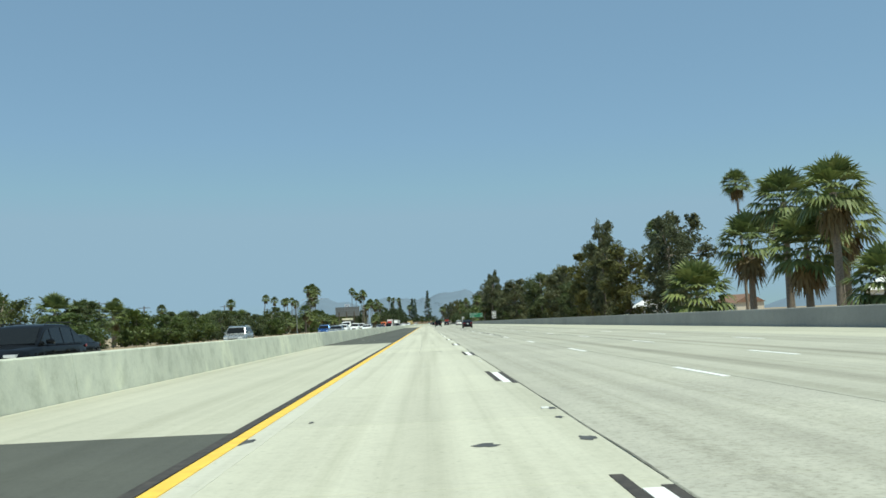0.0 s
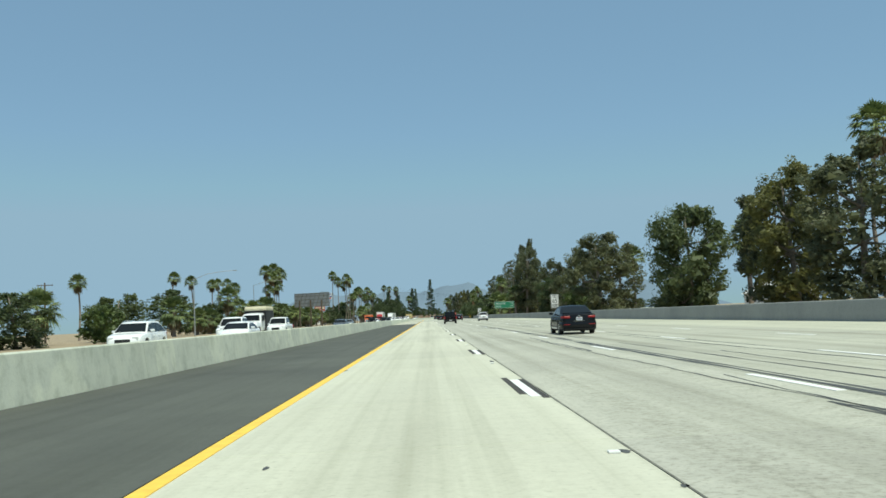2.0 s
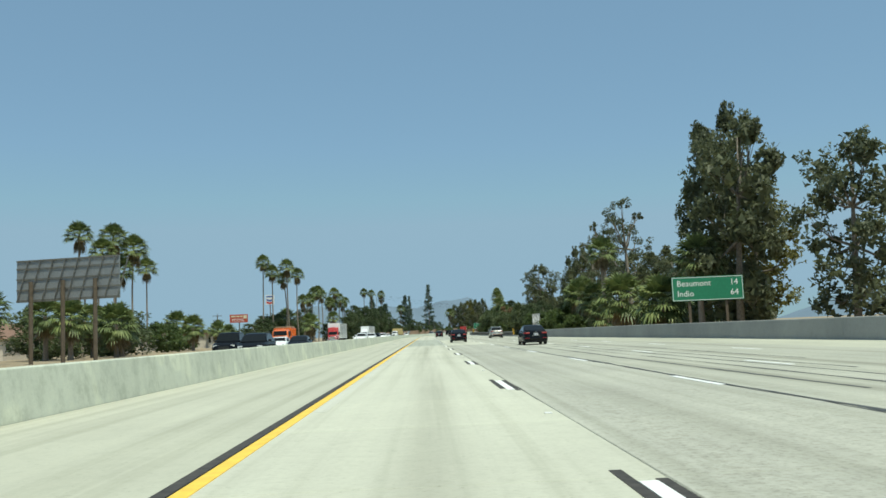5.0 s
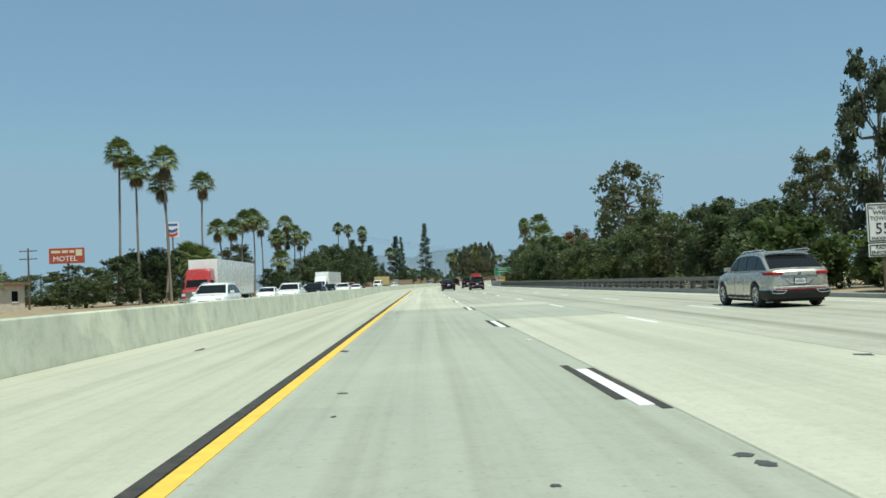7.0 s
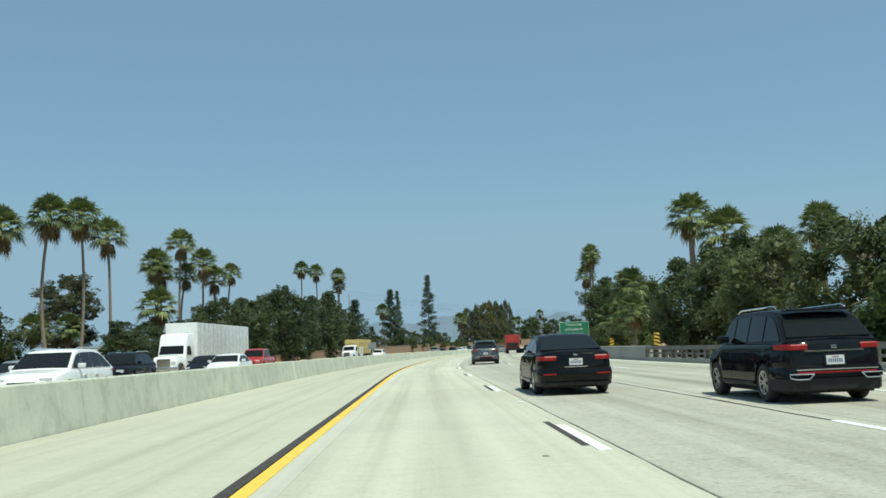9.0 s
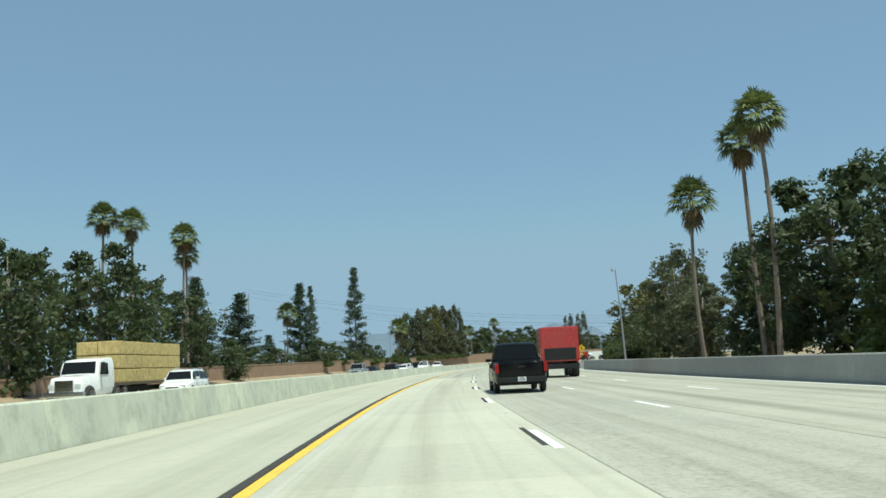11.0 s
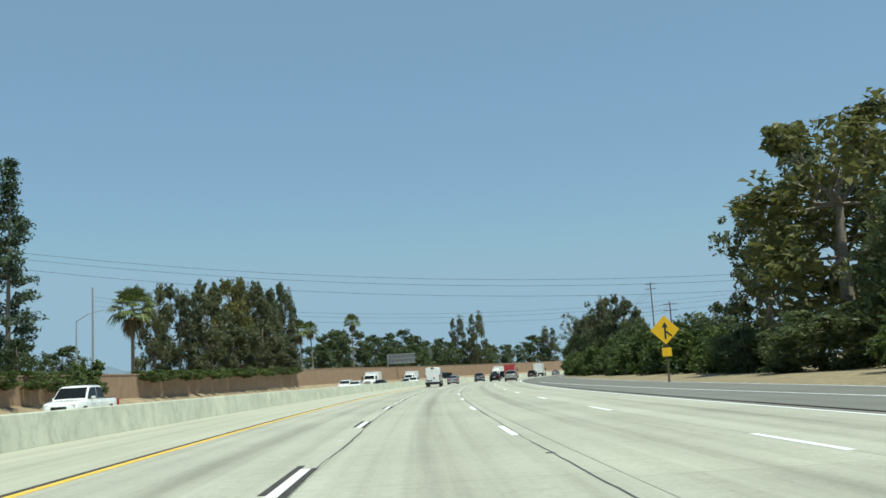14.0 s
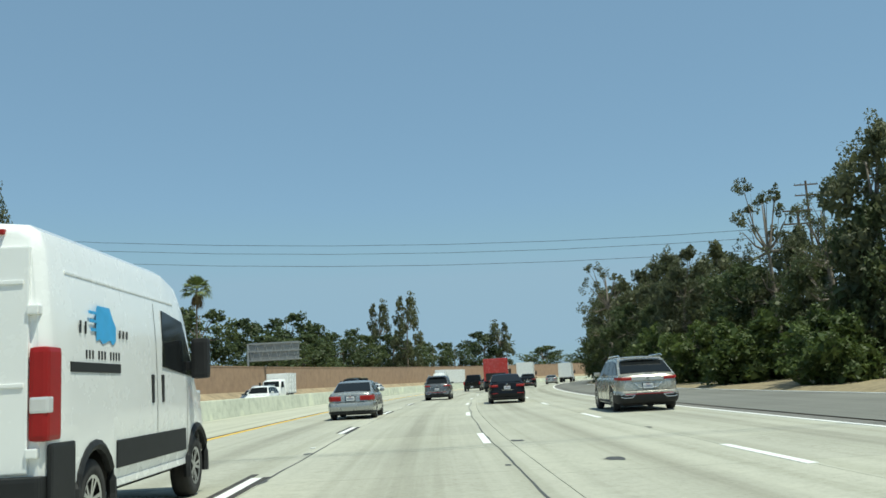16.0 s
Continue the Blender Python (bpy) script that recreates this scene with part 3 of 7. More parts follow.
# Bold doubled sealant along the second lane joint.
for u0, s0, s1, wd in ((4.22, 62, 215, 0.085), (-1.72, 30, 62, 0.006), (0.30, 24, 33, 0.02), (0.32, 690, 960, 0.018), (3.78, 745, 960, 0.018), (4.42, 118, 196, 0.05), (5.12, 152, 176, 0.05), (5.3, 120, 148, 0.04), (7.75, 30, 230, 0.05), (8.8, 168, 205, 0.04), (4.1, 292, 362, 0.07), (5.6, 300, 350, 0.06), (6.6, 296, 345, 0.05), (7.5, 300, 352, 0.06), (8.3, 306, 346, 0.05), (9.6, 312, 356, 0.05), (3.75, 465, 540, 0.04), (3.78, 690, 745, 0.02), (3.62, 560, 600, 0.04)):
    bm, lastq = bmesh.new(), None
    for k in range(int((s1 - s0) / 0.6)):
        s = s0 + k * 0.6
        c = u0 + 0.10 * noise.noise((s * 0.12, u0, 0)) + 0.03 * noise.noise((s * 0.9, u0, 3))
        w = wd * max(0.06, 0.75 + 0.9 * noise.noise((s * 0.35, u0, 7)))
        q = [bm.verts.new(road(s, c - w, 0.005)), bm.verts.new(road(s, c + w, 0.005))]
        if lastq:
            bm.faces.new((lastq[0], lastq[1], q[1], q[0]))
        lastq = q
    part("sealed_crack", bm, "tar", freeway, "bold ragged dark joint sealant")
for s0, s1 in ((0, 24), (74, 178), (300, 372), (438, 580)):
    bm, lastq = bmesh.new(), None
    for k in range(int((s1 - s0) / 0.7)):
        s = s0 + k * 0.7
        c = 0.32 + 0.03 * noise.noise((s * 0.4, 1, 0))
        w = 0.008 + 0.015 * abs(noise.noise((s * 0.9, 5, 0)))
        q = [bm.verts.new(road(s, c - w, 0.004)), bm.verts.new(road(s, c + w, 0.004))]
        if lastq:
            bm.faces.new((lastq[0], lastq[1], q[1], q[0]))
        lastq = q
    part("joint_seam", bm, "seam", freeway, "dark ragged seam along the lane joint")


def patch(s, u, rx, ry, seed, z=0.004):
    r = random.Random(seed)
    ring = [road(s + ry * math.sin(a) * r.uniform(0.5, 1.1), u + rx * math.cos(a) * r.uniform(0.5, 1.1), z) for a in np.linspace(0, 2 * math.pi, 14, endpoint=False)]
    return raw(ring, [tuple(range(14))])


SCRAPS_A = [(2.2, -0.86, 0.14, 0.18), (2.4, 0.16, 0.11, 0.21), (3.4, -3.43, 0.12, 0.3), (4.4, 0.17, 0.06, 0.16), (5.1, -2.91, 0.04, 0.14), (5.5, 0.23, 0.08, 0.15), (30.4, 0.03, 0.05, 0.22), (31.35, -0.86, 0.09, 0.12), (31.5, -1, 0.3, 0.12), (31.5, -0.31, 0.04, 0.04), (31.9, -2.8, 0.06, 0.05), (32.6, -3.36, 0.07, 0.1), (32.9, -2.7, 0.05, 0.05), (34.5, -3.03, 0.05, 0.06), (39.1, -2.4, 0.06, 0.06), (45.5, -1.09, 0.2, 0.07), (62.2, -3.3, 0.08, 0.12), (75.7, -3.34, 0.05, 0.1)]
SCRAPS_B = [(94, 0.5, 0.16, 0.12), (99, -2.2, 0.06, 0.05), (107, -2.6, 0.06, 0.1), (121, 0.3, 0.04, 0.07), (122.6, -2.77, 0.03, 0.12), (122.6, 0.24, 0.07, 0.12), (136.9, -3.44, 0.08, 0.37), (138.1, 0.19, 0.06, 0.42), (158, 0.9, 0.2, 0.16), (322.9, -4.19, 0.04, 0.08), (323.6, -3.34, 0.07, 0.09), (326, -3.3, 0.09, 0.22), (326.9, -2.83, 0.03, 0.13), (330, -4.43, 0.03, 0.2), (340.3, -3.31, 0.08, 0.5), (376, 0.9, 0.1, 0.12), (380.4, 1.6, 0.16, 0.1), (384, -2.2, 0.12, 0.1)]
SCRAPS_C = [(402.9, -1.15, 0.04, 0.05), (403.2, 0.19, 0.09, 0.13), (403.5, 0.14, 0.08, 0.09), (406.1, -2.74, 0.03, 0.07), (407.9, -2.81, 0.08, 0.08), (409.5, 3.9, 0.15, 0.18), (414.5, -3.37, 0.12, 0.29), (417, -6.61, 0.07, 0.48), (429.6, -0.56, 0.05, 0.05), (429.7, -3.19, 0.13, 0.14), (430.1, -2.78, 0.05, 0.11), (435.2, -2.96, 0.05, 0.42), (435.8, -4.01, 0.15, 0.31), (437, -2.72, 0.04, 0.19), (455.4, -3.3, 0.08, 0.1), (455.8, 0.52, 0.05, 0.5), (458, -2.3, 0.08, 0.1), (458.7, -3.3, 0.08, 0.12)]
SCRAPS_D = [(505, -1.4, 0.12, 0.06), (508, -0.6, 0.06, 0.05), (558, -2.1, 0.1, 0.08), (688.9, 0.36, 0.04, 0.36), (690.5, 0.36, 0.1, 0.28), (691.7, -3.3, 0.13, 0.27), (695.8, 1.31, 0.05, 0.27), (700.2, -6.54, 0.11, 0.81), (706, -5.99, 0.18, 0.63), (743.6, 3.65, 0.13, 0.14), (746.9, -3.2, 0.1, 0.14), (747.1, 0.45, 0.07, 0.15), (751.2, -3.26, 0.09, 0.24), (775.3, 3.72, 0.09, 0.14), (829.2, 3.79, 0.14, 0.21), (834.5, 3.74, 0.05, 0.16), (835.2, 0.37, 0.06, 0.17), (891.6, 0.26, 0.11, 0.55)]
SCRAPS_E = [(892, 3.67, 0.06, 0.13), (892.1, 5.21, 0.2, 0.34), (896.4, 0.25, 0.13, 0.23), (897, 4.25, 0.17, 0.33), (899.1, 7.3, 0.09, 0.31)]
for row in (SCRAPS_A, SCRAPS_B, SCRAPS_C, SCRAPS_D, SCRAPS_E):
    for i, (s, u, rx, ry) in enumerate(row):
        part("road_scrap", patch(s, u, rx, ry, i + int(s)), "tar", freeway, "dark scrap and pothole patch")
for i, (s, u, rx, ry) in enumerate(((69.4, -6.7, 0.07, 0.3), (70.4, -6.2, 0.06, 0.25), (66.4, -5.65, 0.07, 0.35), (65.8, -6.1, 0.06, 0.2), (102.7, -8.1, 0.12, 0.25), (73.4, -7.0, 0.05, 0.18))):
    part("pale_scrap", patch(s, u, rx, ry, 40 + i), "ghost", freeway, "pale scrap of paint on the asphalt")
for s0, u0, s1, u1 in ((401.4, -5.99, 387.8, -4.98), (402.2, -4.68, 388.0, -3.75), (394.4, -4.72, 391.0, -4.5)):
    pts = [(s0 + (s1 - s0) * k / 7, u0 + (u1 - u0) * k / 7) for k in range(8)]
    ring = [road(s, u - 0.10 - 0.02 * (k % 3), 0.004) for k, (s, u) in enumerate(pts)] + [road(s, u + 0.10 + 0.015 * (k % 2), 0.004) for k, (s, u) in enumerate(pts)]
    part("skid_mark", raw(ring, [(k, k + 1, k + 9, k + 8) for k in range(7)]), "skid", freeway, "grey tyre skid mark on the shoulder")

# ---------------------------------------------------------------- barriers
wall = thing("median_barrier", "long pale greenish concrete median barrier with stains", "barrier", kind="structure")
prof = [(-0.23, -0.1), (0.23, -0.1), (0.23, 0.0), (0.10, 0.89), (0.07, 0.92), (-0.07, 0.92), (-0.10, 0.89), (-0.23, 0.0)]


def cast(length, profile):
    n = len(profile)
    verts = [(u, y, z) for y in (0.007, length - 0.007) for u, z in profile]
    bm = raw(verts, [tuple(range(n))[::-1], tuple(range(n, 2 * n))] + [(k, (k + 1) % n, n + (k + 1) % n, n + k) for k in range(n)])
    bmesh.ops.recalc_face_normals(bm, faces=bm.faces[:])
    return bm


part("barrier_core", sweep(S0, S1, [(-8.7 + u * 0.72, z - 0.04) for u, z in prof], 3), "bed", wall)
SEG = 9.0
seg = part("barrier_segment", cast(SEG, prof), "barrier", wall)
seg.matrix_local = span(S0, S0 + SEG, -8.7, -8.7, SEG)
for i in range(1, int((S1 - S0) / SEG)):
    again(seg, wall, span(S0 + i * SEG, S0 + (i + 1) * SEG, -8.7, -8.7, SEG))

para = thing("right_parapet", "grey concrete parapet along the shoulder", "parapet", kind="structure")
pprof = [(0.0, -0.1), (0.36, -0.1), (0.36, 0.9), (0.06, 0.9), (0.03, 0.86), (0.0, 0.25)]
pseg = part("parapet_segment", cast(6.0, pprof), "parapet", para)
firstp = True
for s in [S0 + 6 * i for i in range(80)] + [554 + 6 * i for i in range(23)]:
    m = span(s, s + 6, right_edge(s), right_edge(s + 6), 6.0, right_rise(s))
    if firstp:
        pseg.matrix_local, firstp = m, False
    else:
        again(pseg, para, m)
pbar = thing("shoulder_kerb", "low dark kerb between parapet and bridge rail", "kerb", kind="structure")
part("kerb", slab(421, 441, 0.0, 0.4, -0.1, 0.16, 6, right_edge), "parapet", pbar)

bridge = thing("bridge_rail", "weathered bridge rail with posts on a concrete kerb", "bridge rail", kind="structure")
part("kerb", slab(441, 554, -0.05, 0.45, -0.1, 0.22, 6, right_edge), "parapet", bridge)
part("top_rail", slab(441, 554, 0.04, 0.30, 0.66, 0.86, 6, right_edge), "rail", bridge)
part("lower_rail", slab(441, 554, 0.10, 0.22, 0.40, 0.50, 6, right_edge), "rail", bridge)
post = part("post", box(0.02, 0.34, -0.12, 0.12, 0.2, 0.86, 0.02), "rail", bridge)
post.matrix_local = spot(442, right_edge(442))
for i in range(1, 56):
    s = 442 + i * 2.0
    again(post, bridge, spot(s, right_edge(s)))

# ---------------------------------------------------------------- the tan wall beyond the opposite lanes
sw = thing("sound_wall", "tan block wall above a bare earth bank", "wall", kind="structure")


def wall_h(s):
    return float(np.interp(s, [640, 680, 760, 880, 960, 1280], [1.2, 2.0, 2.7, 3.6, 4.6, 6.0]))


sb, lastq = bmesh.new(), None
for i in range(0, 92):
    s = 640 + i * 7
    h = wall_h(s)
    q = [sb.verts.new(road(s, -30, -0.1)), sb.verts.new(road(s, -32.6, h * 0.28))]
    if lastq:
        sb.faces.new((lastq[0], lastq[1], q[1], q[0]))
    lastq = q
part("bank", sb, "dirt", sw, "bare brown earth bank")
panel = None
for i in range(0, 104):
    s = 640 + i * 6.1
    h = wall_h(s)
    bm = box(-0.1, 0.1, 0.01, 6.09, 0, 1.0)
    o = part("wall_panel", bm, "soundwall", sw) if panel is None else again(panel, sw, Matrix())
    panel = panel or o
    m = span(s, s + 6.1, -32.7, -32.7, 6.1)
    o.matrix_local = m @ Matrix.Diagonal((1, 1, h, 1))
    c = again(panel, sw, m @ Matrix.Translation((0, 0, (h + 0.012) * K)) @ Matrix.Diagonal((1.5, 1, 0.14, 1)), "wall_cap")


# ---------------------------------------------------------------- plants
def quads(name, arr, mat):
    """A mesh of separate quads or triangles, in true metres."""
    arr = np.asarray(arr, dtype=np.float32)
    c = arr.shape[1]
    a = arr.reshape(-1, 3) * K
    n = len(a) // c
    me = bpy.data.meshes.new(name)
    me.vertices.add(c * n)
    me.vertices.foreach_set("co", a.ravel())
    me.loops.add(c * n)
    me.loops.foreach_set("vertex_index", np.arange(c * n, dtype=np.int32))
    me.polygons.add(n)
    me.polygons.foreach_set("loop_start", np.arange(0, c * n, c, dtype=np.int32))
    me.update(calc_edges=True)
    me.materials.append(M[mat])
    return me


def leaf_quads(rs_, centres, length, width, droop=0.0, up=0.0, out=None):
    """One pointed leaf spray at each centre; droop hangs them down; out turns their faces outwards."""
    n = len(centres)
    d = rs_.normal(size=(n, 3))
    d[:, 2] = d[:, 2] * (1 - droop) - droop * 1.6 + up
    d /= np.linalg.norm(d, axis=1, keepdims=True)
    side = np.cross(d, rs_.normal(size=(n, 3)) * (1.0 if out is None else 0.55) + (0 if out is None else out))
    side /= np.linalg.norm(side, axis=1, keepdims=True) + 1e-9
    ln = length * rs_.uniform(0.6, 1.35, (n, 1))
    wd = width * rs_.uniform(0.6, 1.3, (n, 1))
    a = centres - d * ln * 0.5 + side * wd * 0.5
    b = centres - d * ln * 0.5 - side * wd * 0.5
    c = centres + d * ln * 0.5
    return np.stack([a, b, c], 1)


def ball(rs_, n):
    """Points spread evenly in a unit ball, a little denser towards its skin."""
    v = rs_.normal(size=(n, 3))
    v /= np.linalg.norm(v, axis=1, keepdims=True) + 1e-9
    return v * rs_.uniform(0.25, 1, (n, 1)) ** 0.4


#            first lobe, lobes, lobe size, clumps, leaves, droop, leaf width
TREES = {
    "euc": (0.10, 17, 0.165, 15, 40, 0.35, 0.6),
    "airy": (0.34, 15, 0.125, 9, 34, 0.35, 0.6),
    "pepper": (0.06, 17, 0.17, 15, 40, 0.6, 0.55),
    "ficus": (0.09, 17, 0.175, 15, 38, 0.1, 0.7),
    "bush": (0.0, 12, 0.19, 13, 32, 0.0, 0.7),
    "autumn": (0.2, 10, 0.17, 12, 34, 0.1, 0.65),
}


def tree_variant(seed, h, w, leaf, kind, fine=1.0):
    """Trunk with limbs, and a crown of billowing lobes, each built of compact clumps of leaf sprays."""
    r, rs_ = random.Random(seed), np.random.RandomState(seed)
    base, lobes, big, clumps, leaves, droop, slim = TREES[kind]
    trunk = bmesh.new()
    lean = Vector((r.uniform(-0.5, 0.5), r.uniform(-0.5, 0.5), 0))
    tr = 0.024 * h if kind != "bush" else 0.04
    top = Vector((lean.x, lean.y, h * 0.62))
    spine = [Vector((0, 0, -0.15)), Vector((lean.x * 0.2, lean.y * 0.2, h * 0.2)), Vector((lean.x * 0.7, lean.y * 0.4, h * 0.42)), top, Vector((lean.x * 1.5, lean.y * 1.4, h * 0.88))]
    tube(spine, [tr, tr * 0.8, tr * 0.6, tr * 0.4, tr * 0.1], 7, trunk)
    sprays = []
    for i in range(lobes):
        ang = i * 2.4 + r.uniform(-0.4, 0.4)
        f = base + (0.98 - base) * ((i + 0.5) / lobes) ** 0.9
        bulge = math.sin(math.pi * min(1, max(0.2, (f - base * 0.4) / (1.08 - base * 0.4)))) ** 0.55
        rad = w * 0.5 * bulge * r.uniform(0.42, 0.74)
        size = w * big * r.uniform(0.75, 1.3) * (0.72 if f > 0.88 else 1.0)
        c = Vector((math.cos(ang) * rad, math.sin(ang) * rad, max(h * f - size * 0.6, size * 0.7 if kind != "airy" else h * 0.3)))
        c += lean * f
        at = spine[1 + min(2, int(f * 3.2))]
        mid = (at + c) / 2 + Vector((r.uniform(-0.3, 0.3), r.uniform(-0.3, 0.3), -0.3))
        tube([at, mid, c], [tr * 0.38, tr * 0.22, tr * 0.06], 5, trunk, caps=False)
        for k in range(2):
            e = c + Vector((r.uniform(-1, 1), r.uniform(-1, 1), r.uniform(-0.2, 0.9))) * size * 0.9
            tube([mid, (mid + e) / 2 + Vector((0, 0, 0.15)), e], [tr * 0.14, tr * 0.09, tr * 0.03], 4, trunk, caps=False)
        if kind != "airy":
            skin = ball(rs_, int(70 * fine))
            core = np.array(c) + skin * size * 0.72
            core[:, 2] = np.maximum(core[:, 2], 0.1)
            sprays.append(leaf_quads(rs_, core, leaf * 2.6, leaf * 1.9, 0.1, out=skin))
        for k in range(clumps):
            v = rs_.normal(size=3)
            v /= np.linalg.norm(v)
            if v[2] < -0.5:
                v[2] *= -0.4
            cc = np.array(c) + v * size * rs_.uniform(0.62, 1.12) * np.array([1.0, 1.0, 1.2 if kind in ("euc", "airy", "pepper") else 0.95])
            m = int(leaves * fine * rs_.uniform(0.6, 1.35))
            off = ball(rs_, m)
            pts = cc + off * size * rs_.uniform(0.26, 0.42) * np.array([1, 1, 0.85])
            if kind == "pepper":
                pts[:, 2] -= rs_.uniform(0, 1.0, m) ** 1.5 * size * 0.8
            pts[:, 2] = np.maximum(pts[:, 2], 0.05)
            sprays.append(leaf_quads(rs_, pts, leaf / fine ** 0.5, leaf * slim / fine ** 0.5, droop, out=off * 0.8 + v))
    bmesh.ops.scale(trunk, vec=(K, K, K), verts=trunk.verts)
    me = bpy.data.meshes.new("trunk")
    trunk.to_mesh(me)
    trunk.free()
    me.materials.append(M["bark"])
    me.shade_smooth()
    return me, np.concatenate(sprays)


def conifer_variant(seed, h, w, gaps):
    r, rs_ = random.Random(seed), np.random.RandomState(seed)
    trunk = bmesh.new()
    tube([(0, 0, -0.15), (0.1, 0, h * 0.5), (0, 0.1, h * 0.98)], [0.022 * h * 0.6, 0.012 * h * 0.6, 0.03], 7, trunk)
    sprays = []
    tiers = int(h / 0.95)
    for i in range(tiers):
        f = 0.14 + 0.86 * i / tiers
        reach = w * 0.74 * min(1, 0.4 + 2.4 * (f - 0.1)) * (1.02 - f) ** 0.85
        for k in range(r.randint(4, 6)):
            if r.random() < gaps:
                continue
            a = r.uniform(0, 2 * math.pi)
            rr = reach * r.uniform(0.45, 1.05)
            e = Vector((math.cos(a) * rr, math.sin(a) * rr, h * f + rr * 0.28))
            tube([(0, 0, h * f), e], [0.05, 0.015], 4, trunk, caps=False)
            n = int(36 + 80 * rr / (w * 0.5))
            tt_ = rs_.uniform(0.3, 1.08, n)
            pts = np.array([0, 0, h * f]) + np.outer(tt_, np.array(e) - np.array([0, 0, h * f])) + rs_.normal(size=(n, 3)) * np.array([0.3, 0.3, 0.26])
            sprays.append(leaf_quads(rs_, pts, 0.50, 0.24, 0.0, 0.5))
    bmesh.ops.scale(trunk, vec=(K, K, K), verts=trunk.verts)
    me = bpy.data.meshes.new("trunk")
    trunk.to_mesh(me)
    trunk.free()
    me.materials.append(M["bark"])
    return me, np.concatenate(sprays)


def fan_frond(rs_, hub, d, petiole, radius, blades, sag):
    """A pleated fan leaf on its stalk: quads."""
    d = np.array(d) / np.linalg.norm(d)
    side = np.cross(d, [0, 0, 1.0])
    side /= np.linalg.norm(side) + 1e-9
    up = np.cross(side, d)
    tip = np.array(hub) + d * petiole + np.array([0, 0, -0.12 * petiole * sag])
    out = [np.array([hub + side * 0.03, hub - side * 0.03, tip - side * 0.025, tip + side * 0.025])]
    for i in range(blades):
        a = (i / (blades - 1) - 0.5) * 2.7
        ray_ = d * math.cos(a) + side * math.sin(a)
        ln = radius * (0.75 + 0.25 * math.cos(a)) * rs_.uniform(0.85, 1.1)
        e = tip + ray_ * ln + np.array([0, 0, -sag * ln * (0.45 + 0.25 * rs_.uniform())]) + up * rs_.uniform(-0.04, 0.04)
        m = tip + ray_ * ln * 0.55 + up * (0.05 if i % 2 else -0.02)
        wv = np.cross(ray_, up) * (0.085 * radius)
        out.append(np.array([tip, m + wv, e, m - wv]))
    return out


def palm_crown(seed, radius, fronds, low):
    rs_ = np.random.RandomState(seed)
    live, dead = [], []
    for i in range(fronds):
        f = (i + 0.5) / fronds
        el = math.radians(84 - (84 - low) * f)
        az = i * 2.39996 + rs_.uniform(-0.2, 0.2)
        d = np.array([math.cos(az) * math.cos(el), math.sin(az) * math.cos(el), math.sin(el)])
        live += fan_frond(rs_, np.array([0, 0, 0.0]), d, radius * rs_.uniform(0.42, 0.58), radius * 0.56, 13, 0.25 + 0.55 * f)
    for i in range(int(fronds * 0.55)):
        az = i * 2.39996 + 1
        el = math.radians(rs_.uniform(-80, -48))
        d = np.array([math.cos(az) * math.cos(el), math.sin(az) * math.cos(el), math.sin(el)])
        dead += fan_frond(rs_, np.array([0, 0, -0.1 - 0.5 * rs_.uniform()]), d, radius * rs_.uniform(0.25, 0.4), radius * 0.45, 8, 0.9)
    return np.array(live), np.array(dead)


BANK = {}
for kind, mats, h, w, leaf, count in (("euc", ("euc", "euc", "olive"), 14.0, 9.0, 0.29, 5), ("airy", ("euc",), 16.0, 9.0, 0.26, 2), ("pepper", ("pepper",), 9.5, 8.0, 0.26, 3), ("ficus", ("ficus",), 11.0, 9.0, 0.27, 3),
                                      ("bush", ("bush",), 4.0, 5.0, 0.19, 3), ("autumn", ("autumn",), 7.0, 4.0, 0.2, 1)):
    BANK[kind] = []
    for i in range(count):
        tr_, arr = tree_variant(31 * len(BANK) + 7 * i + 3, h, w, leaf, kind)
        BANK[kind].append((tr_, [quads("crown", arr, m) for m in dict.fromkeys(mats)], h, w))
    BANK[kind + "_far"] = []
    for i in range(2):
        tr_, arr = tree_variant(31 * len(BANK) + 7 * i + 5, h, w, leaf, kind, 0.45)
        BANK[kind + "_far"].append((tr_, [quads("crown", arr, m) for m in dict.fromkeys(mats)], h, w))
BANK["pine"] = []
for i in range(2):
    tr_, arr = conifer_variant(90 + i, 26.0, 7.0, 0.12 + 0.2 * i)
    BANK["pine"].append((tr_, [quads("crown", arr, "pine")], 26.0, 7.0))
PALM = []
for i, (rad, fr, low) in enumerate(((1.9, 40, -30), (1.7, 34, -22), (2.6, 36, -35), (2.4, 30, -28))):
    live, dead = palm_crown(200 + i, rad, fr, low)
    PALM.append((quads("crown", live, "frond"), quads("skirt", dead, "deadfrond"), rad))
palm_trunks = []
for bow in (0.0, 2.2, 4.5):
    tb = bmesh.new()
    fs = (-0.02, 0.03, 0.15, 0.3, 0.45, 0.6, 0.75, 0.9, 1.0)
    rings = []
    for f, q in zip(fs, (1.5, 1.25, 1.08, 1.0, 0.95, 0.9, 0.86, 0.84, 0.84)):
        x = bow * math.sin(math.pi * max(f, 0))
        rings.append([tb.verts.new((x + q * math.cos(a), q * math.sin(a), f)) for a in (2 * math.pi * k / 9 for k in range(9))])
    for a, b in zip(rings, rings[1:]):
        for k in range(9):
            tb.faces.new((a[k], a[(k + 1) % 9], b[(k + 1) % 9], b[k]))
    bmesh.ops.scale(tb, vec=(K, K, K), verts=tb.verts)
    me = bpy.data.meshes.new("trunk")
    tb.to_mesh(me)
    tb.free()
    me.materials.append(M["palmbark"])
    me.shade_smooth()
    palm_trunks.append(me)
prng = random.Random(11)
